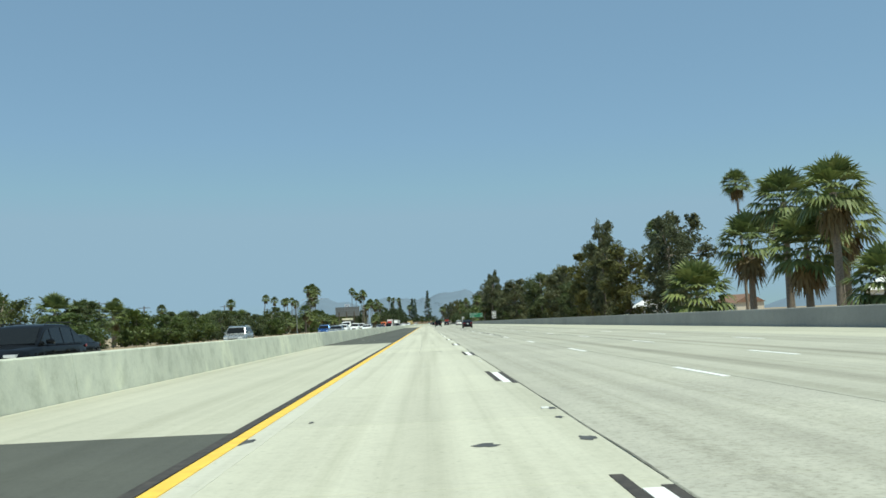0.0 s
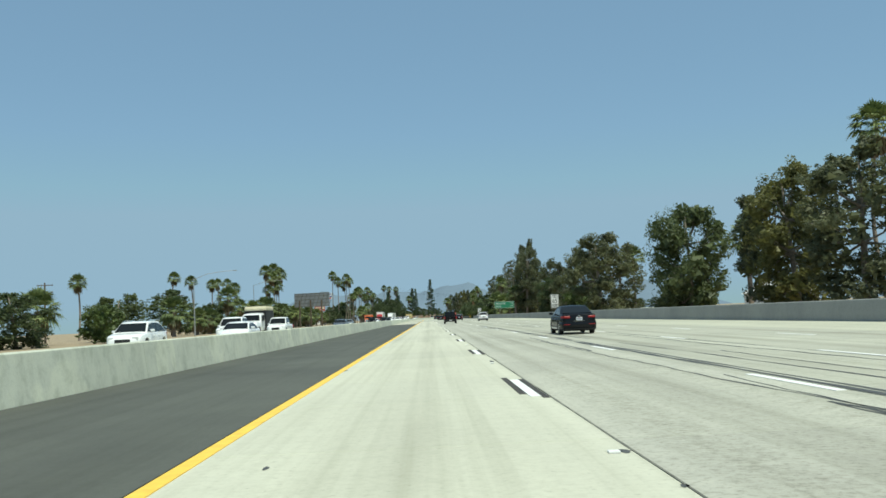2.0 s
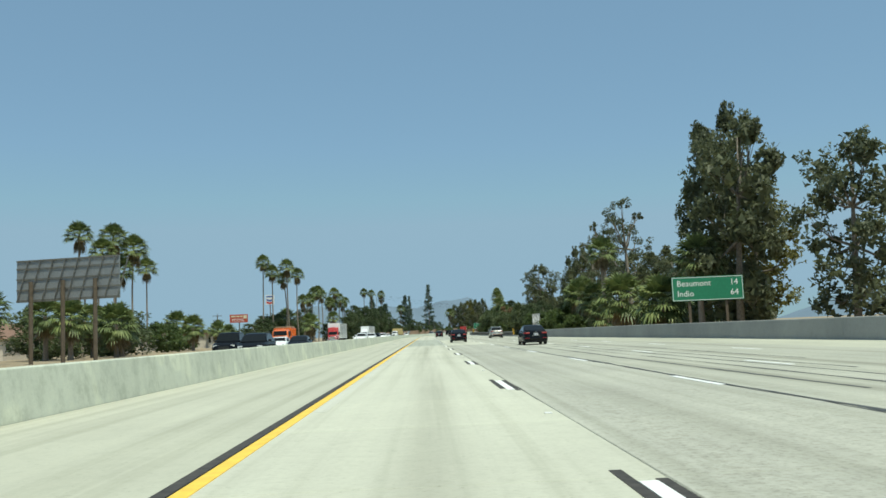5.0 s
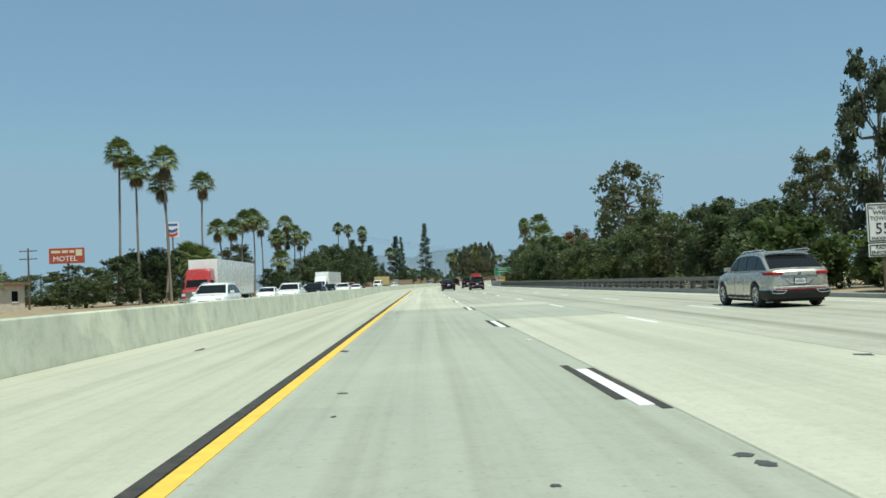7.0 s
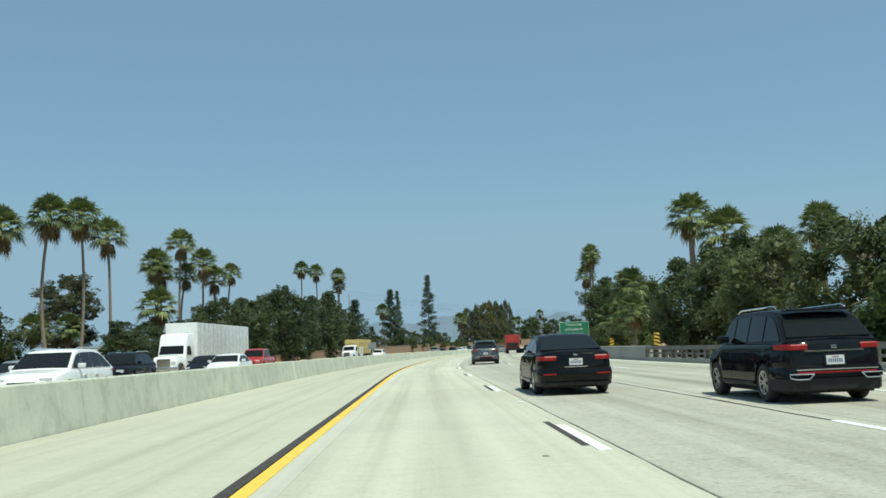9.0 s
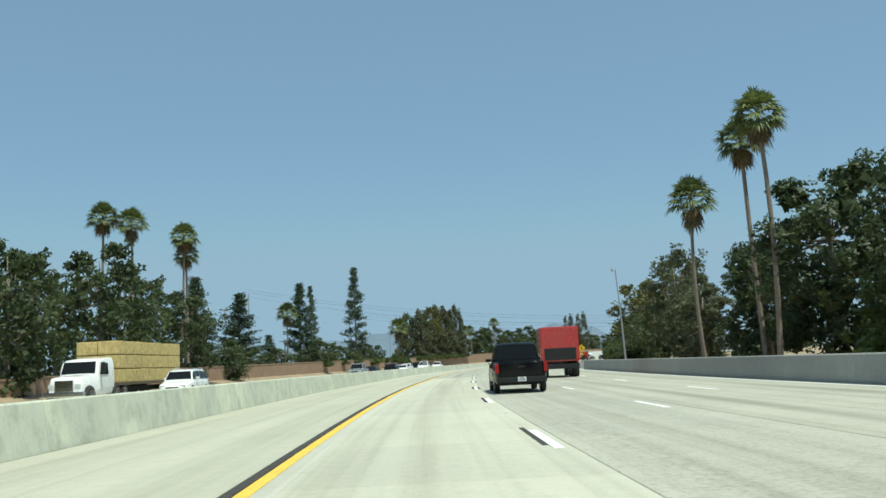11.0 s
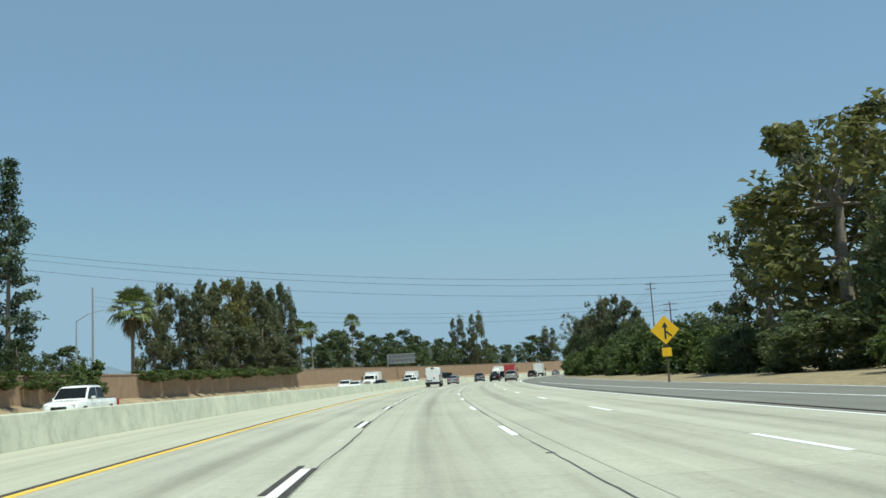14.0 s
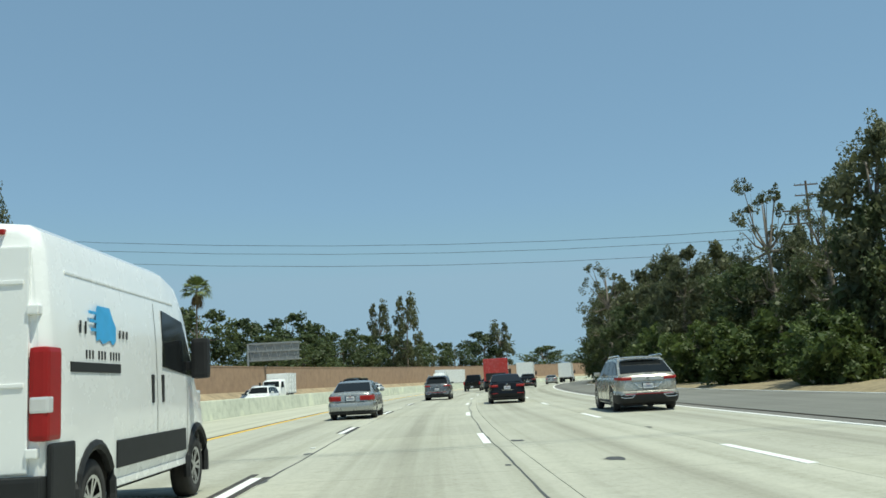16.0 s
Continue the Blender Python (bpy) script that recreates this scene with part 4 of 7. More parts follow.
WORDS = {
    "euc": ("eucalyptus_tree", "tall grey-green eucalyptus tree with ragged open crown", "tree"),
    "airy": ("eucalyptus_tree", "tall open eucalyptus tree with pale limbs showing", "tree"),
    "olive": ("eucalyptus_tree", "dense olive-brown eucalyptus tree behind the parapet", "tree"),
    "pepper": ("pepper_tree", "drooping dark green pepper tree beside the freeway", "tree"),
    "ficus": ("shade_tree", "dense dark green round-crowned shade tree", "tree"),
    "bush": ("bush", "bright green leafy bush on dry ground", "bush"),
    "autumn": ("blossom_tree", "small tree with rusty pink blossom", "tree"),
    "pine": ("pine_tree", "tall narrow dark green pine tree", "tree"),
}


def plant(kind, m, h, w, group, far=False):
    """A tree of that height and width at the pose m."""
    mi = 0
    look_ = kind
    if kind == "olive":
        kind, mi = "euc", 1
    v = prng.choice(BANK[kind + "_far"] if far and kind != "pine" else BANK[kind])
    w *= 1.12
    name, label, cat = WORDS[look_]
    t = thing(name, label, cat, group)
    t.matrix_local = m @ Matrix.Rotation(prng.uniform(0, 6.28), 4, "Z") @ Matrix.Diagonal((w / v[3], w / v[3], h / v[2], 1))
    for nm, me in (("trunk", v[0]), ("crown", v[1][min(mi, len(v[1]) - 1)])):
        o = new(nm, me)
        o.parent = t
    return t


def palm(m, h, crown, group, fan=False, bend=0.0):
    """A fan palm: slender trunk, crown of fans, brown skirt. h is the top of the crown."""
    v = PALM[prng.choice((2, 3) if fan else (0, 1))]
    t = thing("fan_palm" if fan else "tall_palm", "stout fan palm with dry brown skirt" if fan else "tall slender fan palm with small round crown", "palm tree", group)
    t.matrix_local = m @ Matrix.Rotation(prng.uniform(0, 6.28), 4, "Z") @ Matrix.Rotation(radians(bend), 4, "X")
    sc = crown / (2 * v[2]) * 1.34
    th = h - v[2] * sc * 0.72
    o = new("trunk", palm_trunks[0] if fan else prng.choice(palm_trunks))
    o.parent = t
    rad = (0.25 if fan else 0.145) * (1 + 0.01 * h)
    o.matrix_local = Matrix.Diagonal((rad, rad, th, 1))
    for nm, me in (("crown", v[0]), ("skirt", v[1])):
        o = new(nm, me)
        o.parent = t
        o.matrix_local = Matrix.Translation((0, 0, th * K)) @ Matrix.Diagonal((sc, sc, sc, 1))
    return t


# Trees behind the right-hand parapet: along, across, height, width.
ROW_A = [("euc", 124, 24.5, 15.2, 6), ("euc", 95, 26, 12.2, 6), ("euc", 102, 30, 13.6, 8), ("olive", 114, 26, 10.6, 8.5), ("olive", 140, 25.5, 12.2, 8), ("euc", 147, 29, 13.2, 8), ("ficus", 157, 26, 8.5, 7), ("euc", 171, 26, 11.2, 8), ("olive", 184, 27, 12.3, 7.5), ("euc", 190, 28, 11, 7), ("ficus", 226, 30, 7, 7)]
ROW_B = [("pepper", 209.4, 26.3, 12.4, 9.5), ("euc", 247.5, 23.9, 12.7, 10), ("euc", 262, 30, 12, 8), ("bush", 274, 26, 5.5, 7), ("euc", 281, 27.2, 13, 8), ("euc", 303, 27, 11.5, 7), ("ficus", 320, 27, 9, 8), ("ficus", 333, 29, 10, 8), ("euc", 363, 25.5, 19.5, 9), ("euc", 371, 27, 22, 8), ("olive", 368, 29, 13, 8), ("euc", 351, 30, 15, 8), ("bush", 379, 25, 5, 7), ("euc", 390, 28, 9.5, 6)]
ROW_C = [("airy", 410, 27, 19, 9), ("euc", 399, 28, 11, 6.5), ("euc", 416, 30, 12, 7), ("airy", 425.5, 26.5, 18.5, 8), ("euc", 431, 30, 12, 7), ("airy", 434.5, 26, 17, 7), ("euc", 443, 26, 15.4, 5.5), ("euc", 451.5, 26, 14.4, 5), ("euc", 461, 26, 9.7, 5), ("airy", 447, 29, 13, 6), ("bush", 418, 20, 4.5, 6), ("bush", 428, 19.5, 4, 6), ("bush", 436, 20, 4.2, 7), ("bush", 447, 19, 4.5, 6), ("pepper", 454, 20, 5.8, 7)]
ROW_D = [("pepper", 461, 19, 6.2, 6.5), ("pepper", 467, 21, 6.9, 6.5), ("pepper", 475, 19.5, 7.0, 6.5), ("pepper", 483, 19.5, 6.6, 6.5), ("pepper", 492, 19.5, 6.2, 7), ("pepper", 502, 18.5, 5.8, 7), ("pepper", 511, 18.5, 5.6, 7), ("pepper", 519, 18, 6, 6.5), ("pepper", 528, 17, 6.4, 6), ("pepper", 535, 17, 6.6, 6), ("pepper", 545, 17, 6.9, 6.5), ("pepper", 555, 17, 7.2, 6.5), ("pepper", 565, 17.5, 7.4, 6.5)]
ROW_E = [("euc", 540.7, 31.6, 19.6, 11), ("autumn", 522, 19.5, 7.6, 4), ("bush", 497, 16.5, 3, 4), ("bush", 530, 15.2, 3.4, 4), ("ficus", 563, 21, 8.8, 7), ("ficus", 635, 20, 10.2, 7.6), ("pepper", 592, 16, 3.4, 5), ("bush", 600, 17.5, 2.6, 4), ("pepper", 609, 18, 3.6, 5), ("ficus", 660, 25, 13.4, 11), ("ficus", 648, 28, 11, 9), ("ficus", 672, 24, 10, 8), ("bush", 636, 19, 5, 7), ("euc", 690, 30, 11, 8), ("bush", 620, 22, 4, 6), ("euc", 705, 26, 9, 8)]
ROW_F = [("euc", 731, 31, 12.5, 7), ("euc", 745, 33, 13, 7), ("euc", 760, 33, 18.2, 10), ("pepper", 774, 30, 11.5, 8), ("olive", 789, 33, 14.5, 8), ("euc", 775, 37, 21.5, 10), ("euc", 799, 35, 14.5, 7), ("olive", 826, 31.5, 19.5, 16), ("euc", 838, 36, 20, 13), ("pepper", 812, 31, 11, 9), ("pepper", 800, 30, 9, 8), ("euc", 852, 34.5, 17, 9), ("pepper", 864, 32, 8, 8), ("pepper", 876, 31, 7, 8), ("bush", 846, 27, 4.5, 8), ("bush", 858, 26, 5, 9), ("bush", 836, 26, 4, 6), ("bush", 871, 26, 5.6, 8), ("pepper", 778, 25.5, 4.2, 7), ("pepper", 790, 25, 3.8, 7), ("bush", 802, 25.5, 3.4, 6), ("pepper", 817, 25.5, 4.4, 8), ("pepper", 828, 25, 3.6, 6)]
ROW_G = [("bush", 878, 24.5, 5, 7), ("bush", 887, 25, 5.6, 7), ("pepper", 893, 27, 7.6, 6), ("bush", 898, 24.5, 5, 6), ("pepper", 905, 28, 9, 6), ("euc", 912.2, 27.8, 13.2, 6), ("bush", 910, 22.6, 5, 6), ("pepper", 913, 26.5, 9, 5), ("euc", 925.7, 25.5, 14, 6), ("pepper", 926, 25, 10, 6), ("bush", 924, 21.8, 4, 5), ("airy", 934, 26, 11.8, 5.5), ("bush", 938, 21.5, 4.6, 6), ("airy", 942.4, 25, 14.6, 5.5), ("euc", 944, 27, 11, 6), ("euc", 960, 21.8, 12.2, 6), ("bush", 952, 20.6, 5, 6), ("euc", 968, 23, 12, 6), ("euc", 978, 23, 13.5, 7), ("bush", 966, 20.5, 5.5, 6), ("pepper", 938, 27, 9.5, 7), ("ficus", 946, 24.5, 9, 7), ("pepper", 953, 26, 9, 7), ("euc", 966, 27, 13, 7), ("euc", 975, 27, 12.5, 7)]
ROW_H = [("airy", 1000, 18.4, 16, 8), ("euc", 990, 21, 12.5, 6.5), ("ficus", 982, 19.6, 9, 6), ("euc", 1003, 24, 15, 9), ("euc", 1018, 20.5, 14.5, 9), ("pepper", 972, 21, 8, 6), ("pepper", 1006, 18, 8, 6), ("euc", 1035, 18.5, 15, 9), ("ficus", 1050, 18, 12.5, 9), ("euc", 1070, 17.5, 13, 9), ("ficus", 1090, 17.5, 12, 9), ("ficus", 1112, 17, 11, 9), ("ficus", 1135, 17, 11, 10)]
for row in (ROW_A, ROW_B, ROW_C, ROW_D, ROW_E, ROW_F, ROW_G, ROW_H):
    for kind, s, u, h, w in row:
        plant(kind, spot(s, u, -0.1), h, w, "trees beside the freeway", u >= 29)
for s, u, h, w in ((101, 37, 17.8, 3.0), (138, 36, 16.0, 3.0), (184, 34, 16.2, 3.4), (265, 33, 11.3, 3.4), (658, 20, 18.2, 3), (662, 20.4, 17.4, 2.9), (677.6, 20, 16.2, 3.6)):
    palm(spot(s, u, -0.1), h, w, "palms beside the freeway", bend=prng.uniform(-2, 2))
for s, u, h, w in ((58.5, 25, 10.9, 4.2), (50.5, 25, 10.4, 4.1), (54, 24.5, 7.3, 4.6), (66, 25, 8.6, 4.6), (81, 25, 5.6, 6), (46.5, 26, 4.4, 4.2), (58, 29, 9.5, 4.6), (211, 33, 10, 3.6), (404, 22, 12.6, 3.6), (393, 22, 6.9, 5.4), (375, 22, 5.6, 5), (421, 22, 8.4, 4.4), (364, 22.5, 8.6, 4), (407, 21.5, 6.8, 4.4), (402, 21.5, 4.4, 4.2), (418, 21, 7.7, 4.4)):
    palm(spot(s, u, -0.1), h, w, "palms beside the freeway", True)
for s, u, h, w in ((576.2, 20.6, 13.5, 3.4), (566, 20.6, 10.8, 3.6), (585, 35, 13.4, 4), (559, 22, 8.3, 3.2), (605, 20, 6.5, 3.3), (620, 22, 10.8, 4.4), (611, 20, 6.8, 3.5), (627, 20, 6.4, 4), (633, 21, 5.2, 4)):
    palm(spot(s, u, -0.1), h, w, "palms beside the freeway", True)

# Palms and trees beyond the opposite lanes.
PALM_L = [(166, -60, 8.6, 2), (197, -60, 8, 2), (268, -60, 11, 2.6), (322, -59, 14, 2.6), (330, -57, 13.4, 2.6), (346, -56, 13.2, 2.6), (352, -56, 13.6, 2.4), (358, -55, 13.8, 2.4), (366, -55, 13, 2.8), (451.5, -58, 23.4, 4.8), (445.5, -58, 20, 4.2), (462.7, -58, 22.4, 5), (454, -58, 17.5, 4.7), (436, -58, 21.8, 4), (438, -58, 15, 3.4), (489, -63.6, 20.4, 4.2)]
PALM_M = [(527.8, -44.8, 23.7, 3.6), (528.2, -42.2, 20.9, 3.6), (529, -37.9, 22.4, 3.8), (532.5, -39.7, 19.3, 3.6), (555.4, -39.5, 22, 3.8), (565.5, -40, 14.6, 3.4), (576.5, -40, 15.3, 3.5), (585.6, -40, 17.9, 3.8), (592, -40, 18.7, 3.7), (599.5, -40, 17.6, 3.6), (613.5, -40, 15.7, 3.6), (616, -40, 14.4, 3.2), (622, -40, 19.4, 3.6), (624.5, -40, 14.9, 3.1), (631, -40, 17.6, 3.8), (634, -39.5, 15.2, 3.4), (645, -40, 16.8, 2.9)]
PALM_N = [(707.2, -45.9, 23.3, 3.4), (707.6, -41.7, 22.5, 3.4), (721.4, -41.3, 22.6, 3.4), (722.5, -40.6, 20, 3), (822, -57, 18.6, 4.8), (1032.4, -53.3, 22.2, 4.4), (971.1, -45, 16.6, 4.6), (988.3, -48, 17.4, 3.6)]
for row in (PALM_L, PALM_M, PALM_N):
    for s, u, h, w in row:
        palm(spot(s, u, -0.1), h, w, "palms beyond the opposite lanes", bend=prng.uniform(-2.5, 2.5))
FAN_L = [(88, -46, 6.2, 4), (101, -45, 6.4, 4.2), (112, -46, 6, 4), (121, -45, 6, 3.6), (128, -46, 5.2, 4.2), (136, -46, 4.4, 4), (151, -45, 4.3, 4.2), (165, -47, 5.2, 4.4), (173, -48, 5.4, 4), (179, -45, 5.2, 4.4), (196, -48, 6, 4), (204, -46, 6, 4.4), (224, -48, 6.4, 4.6), (240, -46, 5, 4), (264, -43, 6.2, 4.4), (279, -43, 4.6, 3.6), (288, -43, 4.6, 3.8), (300, -42, 8.9, 4.2), (316, -43, 7, 3.6)]
FAN_M = [(336, -44, 7, 3.6), (345, -44, 6, 4), (352, -43, 8, 4.4), (362, -46, 8.4, 4.4), (374, -44, 7, 4), (390, -45, 7, 4), (402, -44, 6.5, 4), (444, -42, 5.8, 4), (467, -43, 5, 3), (477, -43, 4.6, 3.2), (518, -31, 7.3, 4.6), (523, -32, 6, 3.6), (609, -38, 10.2, 4.4), (561, -44, 10.2, 5.2), (592, -45, 6.6, 3), (600, -45, 7, 3), (393, -38, 6, 4.4), (401, -40, 5.4, 4), (387, -41, 6.4, 4), (470, -52, 7.5, 4.6), (498, -50, 6, 4), (892.9, -46, 16.9, 5.8)]
for row in (FAN_L, FAN_M):
    for s, u, h, w in row:
        palm(spot(s, u, -0.1), h, w, "palms beyond the opposite lanes", True)
TREE_L = [("pepper", 72, -43, 4.6, 8), ("pepper", 84, -44, 5, 8), ("bush", 93, -40, 3.4, 7), ("pepper", 104, -43, 4.8, 8), ("bush", 115, -40, 4, 6), ("bush", 124, -38, 3.4, 6), ("pepper", 132, -41, 4, 7), ("bush", 143, -39, 3.4, 6), ("pepper", 158, -42, 4.4, 7), ("pepper", 171, -41, 4.6, 7), ("pepper", 186, -42, 4.4, 8), ("pepper", 205, -42, 4.6, 8), ("bush", 221, -39, 3.6, 6), ("pepper", 236, -43, 5, 8), ("ficus", 288, -50, 7.2, 10), ("bush", 276, -36, 2.8, 4.5), ("pepper", 300, -47, 5, 8), ("pepper", 320, -47, 5, 8), ("pepper", 345, -47, 5.2, 8), ("pepper", 372, -47, 5.5, 9)]
TREE_M = [("pepper", 398, -48, 5.5, 9), ("pepper", 412, -44, 5.5, 8), ("pepper", 425, -50, 6, 9), ("bush", 436, -44, 4, 7), ("bush", 452, -46, 3.6, 7), ("pepper", 478, -58, 5, 9), ("ficus", 515, -45, 5.6, 8), ("ficus", 524, -44, 7, 8), ("ficus", 534, -43, 8.4, 9), ("ficus", 545.6, -47, 8.4, 8), ("ficus", 560.9, -47, 9.6, 9), ("ficus", 573, -46, 8, 9), ("ficus", 585.4, -47, 7.4, 9), ("euc", 604, -47, 12.4, 9), ("ficus", 600, -37, 6.2, 8), ("ficus", 606, -33, 6.6, 7), ("ficus", 617.8, -33, 9.6, 8.5), ("ficus", 629, -33, 10, 8), ("ficus", 640, -35, 11, 8), ("ficus", 649.5, -33, 13.4, 9.5), ("ficus", 664, -34, 12.4, 8.5), ("ficus", 680.7, -34, 14.2, 9.5), ("ficus", 693, -36, 13.4, 9), ("ficus", 703.2, -34, 11.6, 8), ("ficus", 690, -46, 15.5, 12)]
TREE_N = [("ficus", 590, -34, 5, 6), ("pepper", 716, -34, 6, 7), ("pine", 770, -58, 21, 9), ("pine", 875.7, -55, 33.6, 8), ("pine", 832, -57, 25, 8), ("pine", 841, -57, 25, 5), ("pine", 788, -56, 19, 9.5), ("pine", 806, -56, 10.4, 6), ("ficus", 776, -50, 6.5, 9), ("ficus", 793, -50, 7, 9), ("ficus", 818, -50, 7, 9), ("ficus", 832, -51, 9.5, 10), ("ficus", 845, -50, 8, 9), ("ficus", 856, -50, 6.5, 8), ("ficus", 868, -49, 9, 6), ("ficus", 880, -50, 8.6, 7), ("bush", 862, -38, 5.5, 6)]
TREE_O = [("euc", 907, -49, 19.4, 6.5), ("euc", 916, -48.4, 20.4, 8.5), ("euc", 926, -48, 22.4, 9.5), ("olive", 937, -47.5, 24, 10.5), ("euc", 947, -47.5, 25, 10), ("euc", 957, -47.5, 25, 8.5), ("euc", 968.4, -47.6, 26.2, 7), ("euc", 919, -44, 13.5, 8.5), ("euc", 932, -44, 14.5, 9), ("euc", 945, -44, 15.5, 9.5), ("euc", 957, -44, 13.5, 8.5), ("ficus", 1033, -62, 18, 14.5), ("ficus", 1048, -62, 19.4, 15.9), ("ficus", 1068.6, -62, 18, 14.5), ("ficus", 1087.5, -62, 20.3, 17.4), ("ficus", 1101, -62, 18.2, 13), ("ficus", 1113.6, -60, 17.4, 13), ("ficus", 1125, -60, 16.6, 14.5), ("ficus", 1010, -56, 13, 14.5), ("ficus", 1074, -52, 14, 17.4), ("ficus", 1058, -50, 13, 15.9)]
for row in (TREE_L, TREE_M, TREE_N, TREE_O):
    for kind, s, u, h, w in row:
        plant(kind, spot(s, u, -0.1), h * (1.25 if s < 480 else 1.0), w, "trees beyond the opposite lanes", not (530 < s < 660 or 900 < s < 970))
# Low rows that close the view behind both sides.
for k in range(15):
    plant("pepper", spot(432 + 14.5 * k, -74 - prng.uniform(0, 7), -0.1), prng.uniform(5.2, 7.4), 12.5, "far trees", True)
for k in range(9):
    plant("pepper", spot(590 + 15 * k, 48 + prng.uniform(0, 10), -0.1), prng.uniform(5.0, 6.5), 12, "far trees", True)
# Shrubs that lean over the tan wall.
DRAPE = [(770, 1.0, 4.5), (785, 0.8, 3.6), (796, 0.7, 3.4), (812, 1.2, 5), (817, 0.9, 4), (826, 0.9, 4), (833, 1.0, 4), (838, 1.2, 4), (842, 1.6, 4.2), (846, 2.4, 4.4), (849, 3.2, 4.0), (851, 2.2, 3.0)]
for s, depth, w in DRAPE + [(864 + 3.2 * k, 0.7 + 0.25 * math.sin(k * 1.7), 4.2) for k in range(22)]:
    plant("bush", spot(s, -32.75, max(wall_h(s) - depth, 0.3)), depth + 0.55, w, "shrubs over the tan wall", True)
# The far end of the view.
FAR = [("euc", 1148.7, -66.4, 28, 9), ("euc", 1135.2, -50.7, 28, 9.5), ("ficus", 1140, -58, 17, 14.5), ("ficus", 1158, -60, 16, 15.9), ("ficus", 1174, -60, 15.5, 13), ("ficus", 1190, -60, 15.8, 13), ("ficus", 1225, -66, 21, 20.3), ("euc", 1225, -58, 24.5, 11), ("ficus", 1260, -56, 15, 20.3), ("ficus", 1290, -50, 14, 23.2), ("ficus", 1320, -40, 14, 26.1), ("ficus", 1330, -5, 13, 26.1), ("ficus", 1310, 14, 13, 23.2), ("ficus", 1260, 18, 12, 20.3), ("ficus", 1210, 18, 12, 17.4), ("ficus", 1170, 17.5, 11, 15.9)]
for kind, s, u, h, w in FAR:
    plant(kind, spot(s, u, -0.1), h, w, "far trees", True)


# ---------------------------------------------------------------- vehicles
def wheel_meshes():
    bm = bmesh.new()
    prof_ = [(-0.5, 0.62), (-0.5, 0.90), (-0.40, 0.985), (-0.15, 1.0), (0.15, 1.0), (0.40, 0.985), (0.5, 0.90), (0.5, 0.62)]
    n = 22
    rings = [[bm.verts.new((x, math.cos(a) * r, math.sin(a) * r)) for x, r in prof_] for a in (2 * math.pi * i / n for i in range(n))]
    for i in range(n):
        p, q = rings[i], rings[(i + 1) % n]
        for k in range(len(prof_) - 1):
            bm.faces.new((p[k], p[k + 1], q[k + 1], q[k]))
        bm.faces.new((p[-1], p[0], q[0], q[-1]))
    bmesh.ops.recalc_face_normals(bm, faces=bm.faces[:])
    tyre = bpy.data.meshes.new("tyre")
    bm.to_mesh(tyre)
    bm.free()
    tyre.materials.append(M["tyre"])
    tyre.shade_smooth()
    # Rim: a ring, a hub and five split spokes, on both faces.
    bm = bmesh.new()
    for x in (-0.47, 0.47):
        sx = 1 if x > 0 else -1
        inner = [bm.verts.new((x, math.cos(a) * 0.54, math.sin(a) * 0.54)) for a in (2 * math.pi * i / n for i in range(n))]
        outer = [bm.verts.new((x + 0.03 * sx, math.cos(a) * 0.64, math.sin(a) * 0.64)) for a in (2 * math.pi * i / n for i in range(n))]
        for i in range(n):
            bm.faces.new((inner[i], inner[(i + 1) % n], outer[(i + 1) % n], outer[i]))
        for i in range(10):
            a = 2 * math.pi * (i // 2) / 5 + (0.20 if i % 2 else -0.20)
            e1, e2 = a - 0.09, a + 0.09
            vs = [(x - 0.06 * sx, math.cos(a - 0.4) * 0.12, math.sin(a - 0.4) * 0.12), (x, math.cos(e1) * 0.57, math.sin(e1) * 0.57), (x, math.cos(e2) * 0.57, math.sin(e2) * 0.57), (x - 0.06 * sx, math.cos(a + 0.4) * 0.12, math.sin(a + 0.4) * 0.12)]
            bm.faces.new([bm.verts.new(v) for v in vs])
        hub = [bm.verts.new((x - 0.05 * sx, math.cos(b) * 0.16, math.sin(b) * 0.16)) for b in (2 * math.pi * i / 10 for i in range(10))]
        bm.faces.new(hub)
    rim = bpy.data.meshes.new("rim")
    bm.to_mesh(rim)
    bm.free()
    rim.materials.append(M["rim"])
    bm = bmesh.new()
    for x in (-0.2, 0.2):
        bm.faces.new([bm.verts.new((x, math.cos(b) * 0.63, math.sin(b) * 0.63)) for b in (2 * math.pi * i / n for i in range(n))])
    disc = bpy.data.meshes.new("brake_disc")
    bm.to_mesh(disc)
    bm.free()
    disc.materials.append(M["well"])
    return tyre, rim, disc


TYRE, RIM, DISC = wheel_meshes()


def wheel(car, x, y, r, width=0.22):
    t = new("wheel", TYRE)
    t.parent = car
    t.matrix_local = Matrix.Translation((x * K, y * K, r * K)) @ Matrix.Diagonal((width * K, r * K, r * K, 1))
    for nm, me in (("rim", RIM), ("brake_disc", DISC)):
        o = new(nm, me)
        o.parent = t


